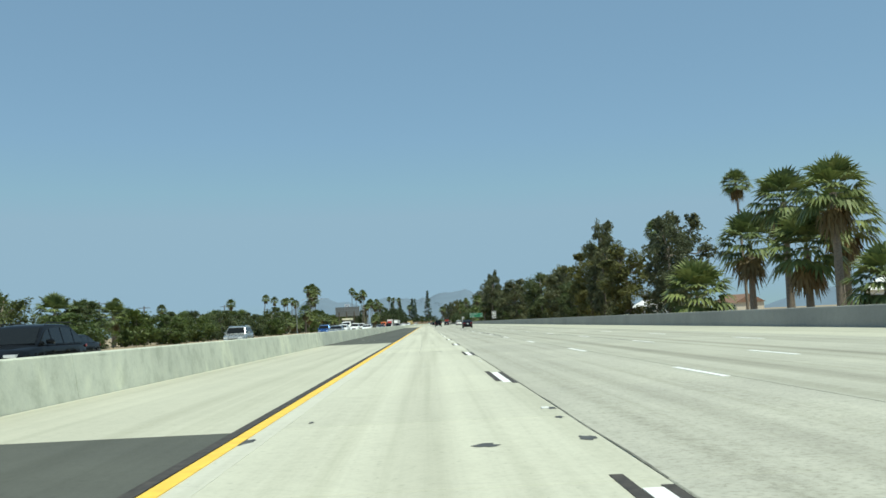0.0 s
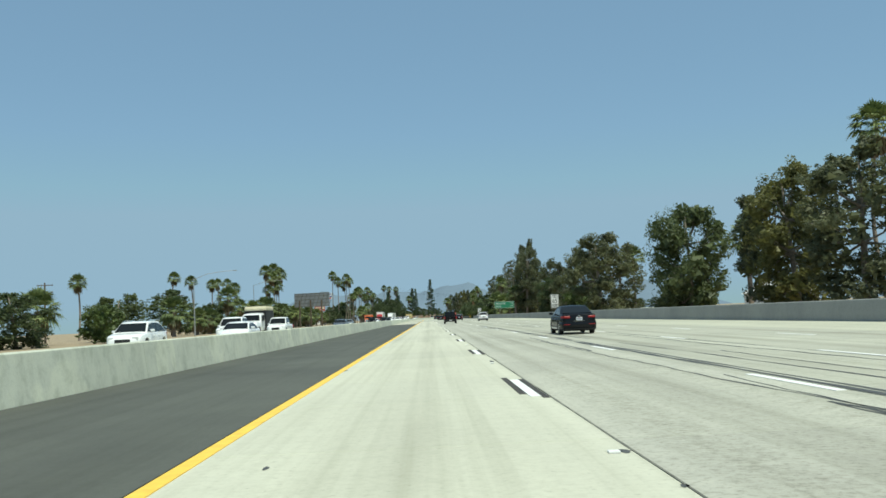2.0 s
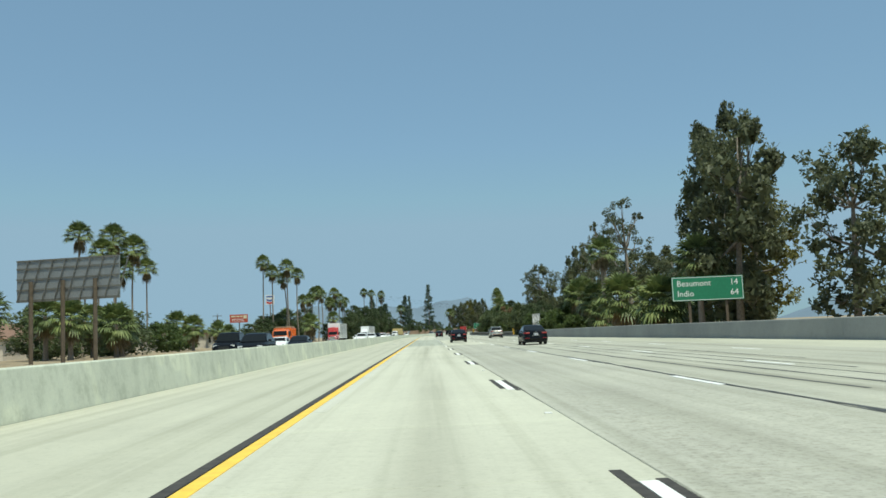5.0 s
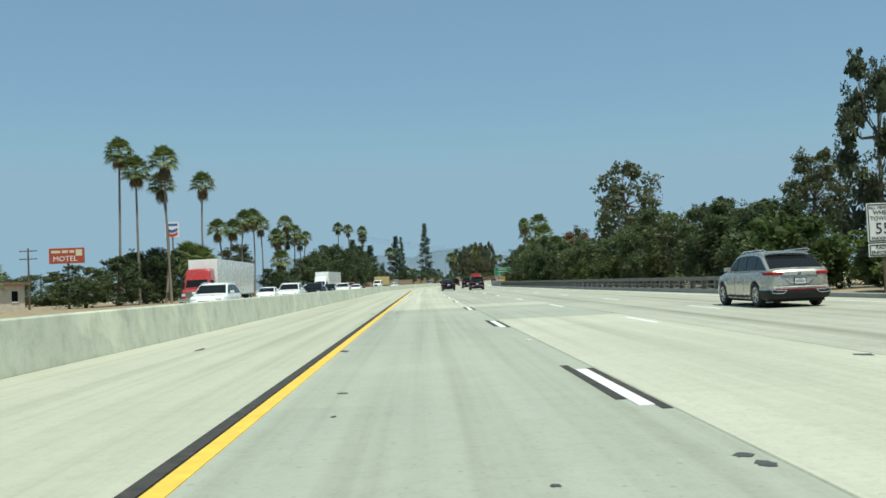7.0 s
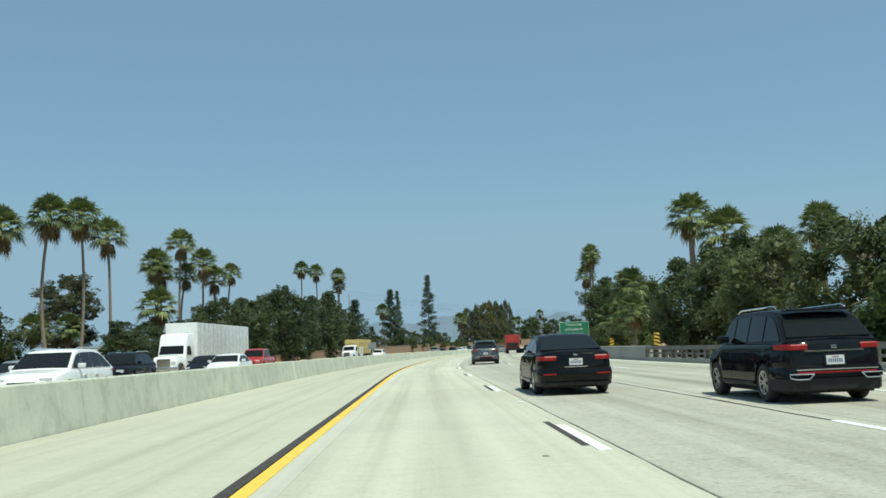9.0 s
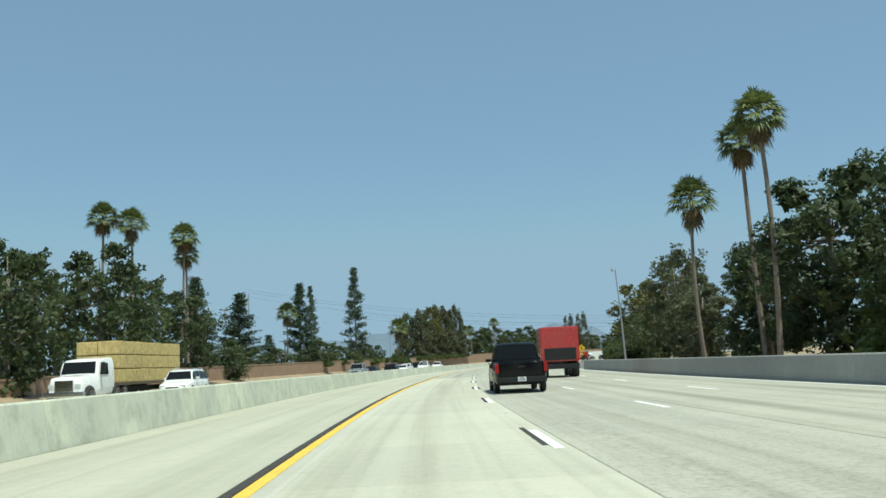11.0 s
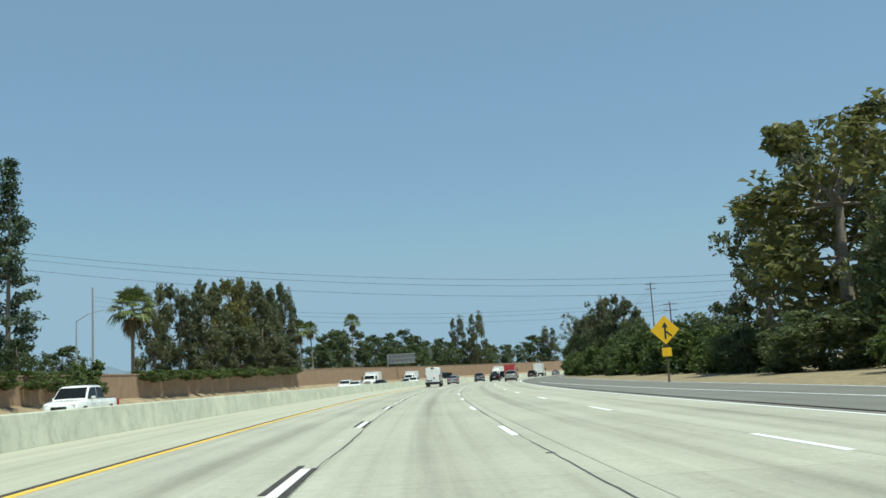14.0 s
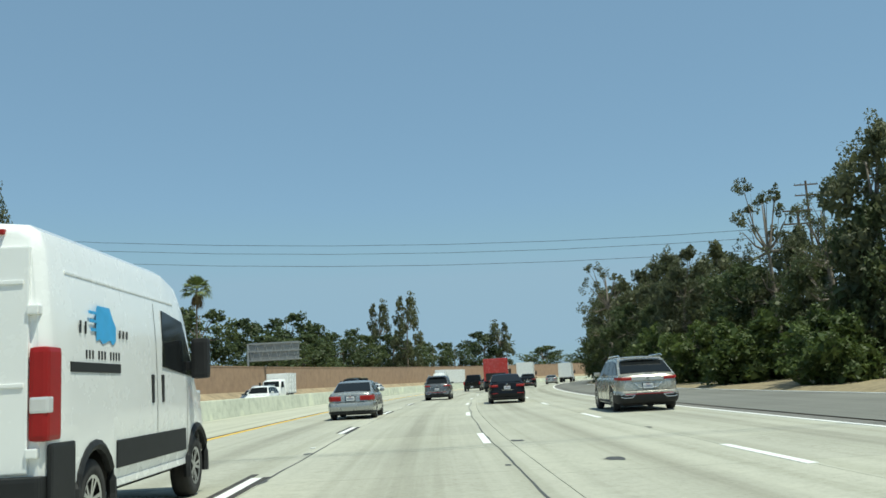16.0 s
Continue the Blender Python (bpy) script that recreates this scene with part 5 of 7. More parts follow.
def hull(L, half, top, zb, axles, r, tall=False, crown=0.03, step=0.06):
    """A lofted body: half width and top height along the length, cut out over the wheels."""
    ys = sorted(set([0.0, 0.03, 0.08, L - 0.08, L - 0.03, L] + [round(i * step, 3) for i in range(2, int(L / step) - 1)]))
    ra = r + 0.055
    bm, rings = bmesh.new(), []
    for y in ys:
        e = min(y, L - y)
        rnd = 1 - 0.05 * max(0, 1 - e / 0.08) ** 2
        hw, zt = half(y) * rnd, top(y) - 0.05 * max(0, 1 - e / 0.08) ** 2
        z0 = zb + 0.10 * max(0, 1 - e / 0.35)
        if tall:
            pts = [(0.955, z0), (0.995, z0 + 0.12), (1.0, z0 + (zt - z0) * 0.33), (0.985, z0 + (zt - z0) * 0.60), (0.93, zt - 0.20), (0.885, zt - 0.07), (0.80, zt - 0.015), (0.4, zt + crown * 0.8), (0, zt + crown)]
        else:
            pts = [(0.93, z0), (0.985, z0 + 0.10), (1.0, z0 + (zt - z0) * 0.5), (0.985, zt - 0.15), (0.955, zt - 0.05), (0.89, zt - 0.005), (0.5, zt + crown * 0.8), (0, zt + crown)]
        cut = 0.0
        for a in axles:
            if abs(y - a) < ra:
                cut = r + math.sqrt(ra * ra - (y - a) ** 2)
        right = [(hw * f, max(z, min(cut, zt - 0.03)) if cut else z) for f, z in pts]
        ring = [(x, z) for x, z in right] + [(-x, z) for x, z in right[-2::-1]]
        rings.append([bm.verts.new((x, y, z)) for x, z in ring])
    for a, b in zip(rings, rings[1:]):
        for k in range(len(a) - 1):
            bm.faces.new((a[k], a[k + 1], b[k + 1], b[k]))
    bm.faces.new(rings[0])
    bm.faces.new(rings[-1][::-1])
    bmesh.ops.recalc_face_normals(bm, faces=bm.faces[:])
    return bm


def cabin(prof_, belt, hb, hr, zr, taper=lambda y: 1.0, low_z=None):
    """The upper body: a rounded roof over a side profile of (y, z), and its two sides."""
    bm = bmesh.new()
    hw = lambda z: hb + (hr - hb) * (z - belt) / (zr - belt)
    rows, low = [], []
    for y, z in prof_:
        w = hw(z) * taper(y)
        rows.append([bm.verts.new((w * f, y, z + c)) for f, c in ((-1, -0.055), (-0.985, -0.022), (-0.93, -0.002), (-0.75, 0.010), (-0.4, 0.022), (0, 0.026), (0.4, 0.022), (0.75, 0.010), (0.93, -0.002), (0.985, -0.022), (1, -0.055))])
        zl = low_z(y) if low_z else belt - 0.04
        low.append((bm.verts.new((-hb * taper(y), y, min(zl, z - 0.06))), bm.verts.new((hb * taper(y), y, min(zl, z - 0.06)))))
    n = len(rows[0]) - 1
    for p, q in zip(rows, rows[1:]):
        for k in range(n):
            bm.faces.new((p[k], p[k + 1], q[k + 1], q[k]))
    for i in range(len(rows) - 1):
        bm.faces.new((rows[i][0], rows[i + 1][0], low[i + 1][0], low[i][0]))
        bm.faces.new((rows[i][n], low[i][1], low[i + 1][1], rows[i + 1][n]))
    bm.faces.new((*rows[0], low[0][1], low[0][0]))
    bm.faces.new((*rows[-1][::-1], low[-1][0], low[-1][1]))
    bmesh.ops.recalc_face_normals(bm, faces=bm.faces[:])
    return bm


def pane(points, thick=0.012):
    """A glass pane from corner points, with its thickness towards the outside."""
    p = [Vector(q) for q in points]
    n = (p[1] - p[0]).cross(p[2] - p[0]).normalized() * thick
    k = len(p)
    bm = raw([*(q + n for q in p), *(q - n for q in p)], [tuple(range(k)), tuple(range(2 * k - 1, k - 1, -1))] + [(i, i + k, (i + 1) % k + k, (i + 1) % k) for i in range(k)])
    bmesh.ops.recalc_face_normals(bm, faces=bm.faces[:])
    return bm


def windows(car, prof_, belt, hb, hr, zr, ys, start=0.0, taper=lambda y: 1.0):
    """Windscreen, rear window and the side panes split at the pillars ys."""
    hw = lambda z: hb + (hr - hb) * (z - belt) / (zr - belt)
    y0, y1, y2, y3 = prof_[0][0], prof_[1][0], prof_[-2][0], prof_[-1][0]
    z1, z2 = prof_[1][1], prof_[-2][1]

    def across(ya, za, yb, zb_, ins=0.085):
        fa, fb = 0.10, 0.90
        A, B = (ya + (yb - ya) * fa, za + (zb_ - za) * fa), (ya + (yb - ya) * fb, za + (zb_ - za) * fb)
        return [(-hw(A[1]) + ins, A[0], A[1] + 0.012), (hw(A[1]) - ins, A[0], A[1] + 0.012), (hw(B[1]) - ins, B[0], B[1] + 0.028), (-hw(B[1]) + ins, B[0], B[1] + 0.028)]
    part("rear_window", pane(across(y0, prof_[0][1], y1, z1), 0.022), "glass", car)
    part("windscreen", pane(across(y3, prof_[-1][1], y2, z2), 0.022), "glass", car)
    zl = belt + 0.03
    ry, rz = [p[0] for p in prof_], [p[1] for p in prof_]
    head = lambda y: min(zr - 0.085, float(np.interp(y, ry, rz)) - 0.10)
    span = [y for y in np.arange(y0, y3, 0.02) if head(y) > zl + 0.02]
    cuts = [max(span[0], start), *ys, span[-1]]
    for a, b in zip(cuts, cuts[1:]):
        n = max(2, int((b - a) / 0.10))
        yy = [a + (0.03 if a != cuts[0] else 0) + (b - a - (0.03 if a != cuts[0] else 0) - (0.03 if b != cuts[-1] else 0)) * k / n for k in range(n + 1)]
        for sx in (-1, 1):
            vs, fs = [], []
            for y in yy:
                for f in (0.0, 0.5, 1.0):
                    z = zl + (head(y) - zl) * f
                    x = hw(z) * taper(y)
                    vs += [(sx * (x + 0.005), y, z), (sx * (x - 0.02), y, z)]
            for k in range(n):
                for j in range(2):
                    p, q = k * 6 + j * 2, (k + 1) * 6 + j * 2
                    fs += [(p, q, q + 2, p + 2)]
                fs += [(k * 6, k * 6 + 1, k * 6 + 7, k * 6 + 6), (k * 6 + 4, k * 6 + 10, k * 6 + 11, k * 6 + 5)]
            bm = raw(vs, fs)
            bmesh.ops.delete(bm, geom=[v for v in bm.verts if not v.link_faces], context="VERTS")
            bmesh.ops.recalc_face_normals(bm, faces=bm.faces[:])
            part("side_window", bm, "glass", car, smooth=True)


def around(half, x0, y1, rows, sx, n=9, rear=True, L=0.0):
    """A strip that hugs the rounded end of a body, from x0 on the end face to y1 on the flank.
    rows: (height, stand-off at the end face, stand-off at the flank)."""
    pts = [(x0 + (half(0.0) - x0) * k / 3, 0.0) for k in range(3)] if x0 < half(0.0) - 0.02 else []
    pts += [(half(y1 * (k / n) ** 1.5), y1 * (k / n) ** 1.5) for k in range(n + 1)]
    verts = []
    for k, (x, y) in enumerate(pts):
        a, b = pts[max(0, k - 1)], pts[min(len(pts) - 1, k + 1)]
        nx, ny = (b[1] - a[1]), -(b[0] - a[0])
        ln = math.hypot(nx, ny) or 1
        f = k / (len(pts) - 1)
        for z, o0, o1 in rows:
            o = o0 + (o1 - o0) * f
            z = z if not isinstance(z, tuple) else z[0] + (z[1] - z[0]) * f
            yy = y + ny / ln * o
            verts.append((sx * (x + nx / ln * o), yy if rear else L - yy, z))
    m = len(rows)
    bm = raw(verts, [(k * m + j, k * m + j + 1, (k + 1) * m + j + 1, (k + 1) * m + j) for k in range(len(pts) - 1) for j in range(m - 1)])
    bmesh.ops.recalc_face_normals(bm, faces=bm.faces[:])
    want = Vector((0, -1 if rear else 1, 0))
    bm.faces.ensure_lookup_table()
    if bm.faces[0].normal.dot(want) < 0 and x0 < half(0.0) - 0.02:
        bmesh.ops.reverse_faces(bm, faces=bm.faces[:])
    return bm


FARSIDE = "traffic in the opposite lanes"


def plate(car, y, z, x=0.0, on="plate"):
    part("plate_holder", box(x - 0.185, x + 0.185, y - 0.008, y + 0.02, z - 0.10, z + 0.10, 0.008), "trim", car)
    p = part("number_plate", box(x - 0.155, x + 0.155, y - 0.018, y + 0.01, z - 0.078, z + 0.078, 0.006), on, car, "pale number plate")
    for k in range(7):
        part("plate_bar", box(x - 0.125 + k * 0.037, x - 0.101 + k * 0.037, y - 0.022, y - 0.016, z - 0.04, z + 0.028), "platebar", p)
    part("plate_bar", box(x - 0.06, x + 0.06, y - 0.022, y - 0.016, z + 0.045, z + 0.06), "lamp", p)


def car_body(shape, paint, label, category, m, group="", name=None, lit=False):
    """A car of one of the shapes, at the pose m of the middle of its rear bumper; it looks along +y."""
    D = {
        #          L     W     belt  roof  r     rear  front deck   hood
        "sedan": (4.85, 1.84, 0.98, 1.45, 0.33, 1.08, 3.88, 1.02, 0.93),
        "oldsedan": (4.79, 1.79, 0.95, 1.43, 0.31, 1.05, 3.77, 0.99, 0.88),
        "suv": (4.95, 1.98, 1.09, 1.68, 0.38, 1.00, 3.98, 1.12, 1.08),
        "smallsuv": (4.55, 1.86, 1.06, 1.66, 0.35, 0.95, 3.62, 1.06, 1.00),
        "pickup": (5.8, 2.0, 1.16, 1.88, 0.40, 1.25, 4.85, 1.16, 1.16),
        "coupe": (4.5, 1.82, 0.92, 1.36, 0.33, 0.98, 3.66, 0.98, 0.86),
    }[shape]
    L, Wd, belt, roof, r, ya, yf, deck, hood = D
    hwid = Wd / 2
    car = thing(name or {"pickup": "pickup_truck", "suv": "sport_utility", "smallsuv": "sport_utility"}.get(shape, "sedan"), label, category, group)
    car.matrix_local = m
    mat = "car_" + paint
    half = lambda y: hwid * float(np.interp(y, [0, 0.04, 0.12, 0.28, 0.55, 0.95, L - 1.3, L - 0.6, L - 0.25, L - 0.08, L], [0.80, 0.845, 0.895, 0.945, 0.98, 1.0, 1.0, 0.965, 0.90, 0.82, 0.72]))
    if shape in ("sedan", "oldsedan", "coupe"):
        pr = [(0.62, belt + 0.03), (1.50, roof - 0.075), (1.68, roof - 0.03), (1.95, roof - 0.004), (2.3, roof), (2.62, roof - 0.01), (2.82, roof - 0.035), (3.0, roof - 0.085), (3.82, belt - 0.02)]
        top = lambda y: float(np.interp(y, [0, 0.12, 0.7, 1.1, 3.6, 3.95, L - 0.5, L], [deck - 0.03, deck, deck, belt, belt, hood + 0.02, hood - 0.12, hood - 0.28]))
        pill = (1.75, 2.55) if shape != "oldsedan" else (1.46, 2.52)
        hr = hwid * 0.72
    elif shape == "pickup":
        pr = [(2.05, belt + 0.02), (2.16, roof - 0.08), (2.28, roof - 0.02), (2.5, roof), (3.45, roof), (3.68, roof - 0.02), (3.85, roof - 0.07), (4.5, belt)]
        top = lambda y: float(np.interp(y, [0, 0.06, 4.2, 4.6, L - 0.3, L], [belt - 0.03, belt, belt, hood, hood - 0.1, hood - 0.25]))
        pill = (3.05,)
        hr = hwid * 0.76
    else:
        rake = 0.30 if shape == "suv" else 0.0
        pr = [(0.14, belt + 0.02), (0.62 + rake, roof - 0.13), (0.78 + rake, roof - 0.055), (1.15 + rake, roof - 0.008), (1.7, roof + 0.006), (2.4, roof), (2.78, roof - 0.03), (3.02, roof - 0.09), (L - 1.15, belt - 0.02)]
        top = lambda y: float(np.interp(y, [0, 0.06, 3.3, L - 1.1, L - 0.4, L], [belt - 0.05, belt, belt, hood, hood - 0.10, hood - 0.28]))
        pill = (1.15, 1.95, 2.75) if shape == "suv" else (1.05, 1.85, 2.6)
        hr = hwid * 0.73
    hb = hwid * 0.905
    part("body", hull(L, half, top, 0.24 if shape != "pickup" else 0.36, (ya, yf), r), mat, car, smooth=True)
    part("underbody", box(-hwid * 0.80, hwid * 0.80, 0.2, L - 0.25, 0.17 if shape != "pickup" else 0.3, min(deck, hood) - 0.30), "well", car)
    part("upper_body", cabin(pr, belt, hb, hr, roof, lambda y: half(y) / hwid if y > 3 and shape != "pickup" else 1.0, lambda y: min(belt - 0.04, top(y) - 0.06)), mat, car, smooth=True)
    windows(car, pr, belt, hb, hr, roof, pill if shape != "oldsedan" else (2.52,), 0.0 if shape != "oldsedan" else 1.52, taper=lambda y: half(y) / hwid if y > 3 and shape != "pickup" else 1.0)
    for y in (ya, yf):
        for sx in (-1, 1):
            wheel(car, sx * (hwid - 0.125), y, r, 0.22)
    lampm = "lamp"
    if shape == "pickup":
        for sx in (-1, 1):
            part("tail_lamp", box(sx * hwid * 0.90 - 0.07, sx * hwid * 0.90 + 0.07, -0.02, 0.14, belt - 0.40, belt - 0.06, 0.015), lampm, car, "red tail lamp")
        part("tailgate", box(-hwid * 0.78, hwid * 0.78, -0.02, 0.03, 0.62, belt - 0.05, 0.015), mat, car)
        part("bed_floor", box(-hwid * 0.80, hwid * 0.80, 0.10, 1.98, belt + 0.033, belt + 0.05), "well", car, "dark open load bed")
        part("rear_bumper", box(-hwid * 0.92, hwid * 0.92, -0.10, 0.12, 0.40, 0.60, 0.03), "trim" if paint in ("black", "navy") else "chrome", car)
        if group != FARSIDE:
            plate(car, -0.11, 0.52)
        part("tailgate_handle", box(-0.12, 0.12, -0.035, -0.015, belt - 0.22, belt - 0.15, 0.008), "trim", car)
    else:
        tall = shape in ("suv", "smallsuv")
        zl = belt - (0.24 if tall else 0.22)
        for sx in (-1, 1):
            a = hwid * (0.40 if shape == "oldsedan" else 0.50)
            z0_, z1_, yb_ = (belt - 0.25, belt - 0.07, 0.42) if shape == "oldsedan" else (belt - 0.20, belt - 0.055, 0.36) if not tall else (belt - 0.17, belt - 0.035, 0.40)
            slant = 0.0 if shape == "oldsedan" else 0.055
            part("tail_lamp", around(half, a, yb_, [((z0_ + slant * 0.6, z0_ + slant), 0.0, 0.004), ((z0_ + 0.02 + slant * 0.6, z0_ + 0.02 + slant), 0.016, 0.010), (z1_ - 0.02, 0.016, 0.010), (z1_, 0.0, 0.004)], sx), lampm, car, "dark red wrap-round tail lamp")
            part("lamp_lens", around(half, a + 0.10, 0.10, [(z0_ + 0.05, 0.017, 0.012), (z0_ + 0.052, 0.020, 0.015), (z0_ + 0.078, 0.020, 0.015), (z0_ + 0.08, 0.017, 0.012)], sx), "lamp", car)
            part("bumper_corner", around(half, 0.0, 0.62, [(0.30 if not tall else 0.42, -0.01, 0.0), (0.34 if not tall else 0.45, 0.05, 0.012), (0.46, 0.075, 0.016), (0.56, 0.07, 0.014), (0.62, 0.03, 0.006), (0.635, -0.01, -0.004)], sx), mat, car, smooth=True)
            low = [(0.26, -0.04, -0.02), (0.31, 0.04, 0.0), (0.40, 0.083, 0.020), (0.522, 0.087, 0.022), (0.53, 0.03, 0.0)]
            part("valance_corner", around(half, 0.0, 0.60, low if shape == "suv" else [(0.21, -0.05, -0.03), (0.24, 0.02, 0.0), (0.31 if not tall else 0.43, 0.035, 0.004), (0.33 if not tall else 0.46, 0.0, -0.004)], sx), "trim", car, smooth=True)
        part("bumper_seam", box(-hwid * 0.70, hwid * 0.70, -0.006, 0.004, 0.637, 0.645), "well", car)
        if group != FARSIDE:
            plate(car, -0.02 if shape != "suv" else -0.015, belt - 0.17 if shape == "oldsedan" else belt - 0.20 if not tall else belt - 0.32)
        if tall:
            part("chrome_strip", box(-hwid * 0.55, hwid * 0.55, -0.02, 0.0, belt - 0.17, belt - 0.145), "chrome", car)
            part("bumper_strip", box(-hwid * 0.76, hwid * 0.76, -0.082, -0.066, 0.575, 0.595), "chrome", car)
            part("bumper_reflector", box(-hwid * 0.74, hwid * 0.74, -0.083, -0.07, 0.525, 0.55), "lamp", car, "long red reflector strip")
            part("wiper", box(-0.02, 0.34, 0.12, 0.15, belt + 0.10, belt + 0.12, 0.005), "trim", car)
            part("roof_spoiler", box(-hr * 0.86, hr * 0.86, 0.44 + rake, 0.72 + rake, roof - 0.045, roof - 0.01, 0.012), mat, car)
            for sx in (-1, 1):
                part("roof_rail", tube([(sx * hr * 0.93, 0.8, roof + 0.02), (sx * hr * 0.93, 0.95, roof + 0.06), (sx * hr * 0.93, 2.6, roof + 0.05), (sx * hr * 0.93, 2.75, roof)], 0.018, 6), "chrome" if paint != "black" else "trim", car)
                ex = [(0.44, -0.092, 0.512), (0.54, -0.092, 0.425), (0.76, -0.085, 0.425), (0.86, -0.035, 0.45), (0.87, -0.03, 0.512), (0.66, -0.09, 0.514), (0.44, -0.092, 0.512)]
                part("exhaust_trim", tube([(sx * hwid * x, y, z) for x, y, z in ex], 0.011, 6), "chrome", car, "chrome exhaust surround")
                if shape == "suv":
                    part("plate_trim", tube([(sx * 0.42, -0.012, belt - 0.22), (sx * 0.27, -0.02, belt - 0.36), (0.0, -0.022, belt - 0.36)], 0.012, 6), "chrome", car)
        else:
            part("chrome_strip", box(-hwid * 0.30, hwid * 0.30, -0.016, 0.0, belt - 0.325, belt - 0.308), "chrome" if shape != "oldsedan" else mat, car)
            for sx in (-1, 1):
                part("exhaust_tip", tube([(sx * hwid * 0.55, -0.05, 0.25), (sx * hwid * 0.55, 0.12, 0.25)], 0.035, 10), "trim", car)
                if shape == "sedan":
                    part("bumper_reflector", around(half, hwid * 0.52, 0.10, [(0.485, 0.074, 0.02), (0.487, 0.082, 0.024), (0.515, 0.082, 0.024), (0.517, 0.074, 0.02)], sx), "lamp", car, "thin red bumper reflector")
            part("lid_seam", box(-hwid * 0.60, hwid * 0.60, -0.004, 0.004, belt - 0.30, belt - 0.29), "well", car)
        part("badge", box(-0.05, 0.05, -0.022, -0.012, belt - 0.055 if not tall else belt - 0.12, belt - 0.02 if not tall else belt - 0.06, 0.006), "chrome", car)
    for sx in (-1, 1):
        ym = pr[-1][0] - 0.62
        part("door_mirror", box(min(sx * (hb + 0.02), sx * (hb + 0.24)), max(sx * (hb + 0.02), sx * (hb + 0.21)), ym - 0.02, ym + 0.10, belt + 0.03, belt + 0.16, 0.045), mat, car)
        part("head_lamp", box(min(sx * hwid * 0.48, sx * hwid * 0.80), max(sx * hwid * 0.48, sx * hwid * 0.80), L - 0.22, L - 0.03, hood - 0.34, hood - 0.20, 0.02), "clear", car, "clear headlamp")
        for yd in ((1.95, 2.95) if shape != "pickup" else (2.75, 3.7)):
            part("door_handle", box(min(sx * (hwid - 0.015), sx * (hwid + 0.02)), max(sx * (hwid - 0.015), sx * (hwid + 0.02)), yd - 0.2, yd, belt - 0.20, belt - 0.16, 0.008), mat, car)
        for yd in (pill if shape != "pickup" else (2.1, 3.05, 4.15)):
            zs = np.linspace(0.40, belt - 0.06, 6)
            xs = [sx * (hwid * float(np.interp(z, [0.34, (0.24 + belt) / 2, belt - 0.15, belt - 0.05], [0.985, 1.0, 0.985, 0.955])) + 0.002) for z in zs]
            part("door_seam", raw([(x, yd + e, z) for x, z in zip(xs, zs) for e in (-0.005, 0.005)], [(2 * i, 2 * i + 1, 2 * i + 3, 2 * i + 2) for i in range(5)]), "well", car)
        part("sill_moulding", box(min(sx * (hwid * 0.97), sx * (hwid + 0.012)), max(sx * (hwid * 0.97), sx * (hwid + 0.012)), ya + r + 0.12, yf - r - 0.12, 0.50 if shape == "oldsedan" else 0.30, 0.56 if shape == "oldsedan" else 0.36, 0.008), "trim" if shape in ("oldsedan", "suv", "smallsuv", "pickup") else "chrome" if paint == "navy" else mat, car)
    part("grille", box(-hwid * 0.40, hwid * 0.40, L - 0.06, L + 0.01, 0.48, hood - 0.30, 0.02), "trim", car)
    return car


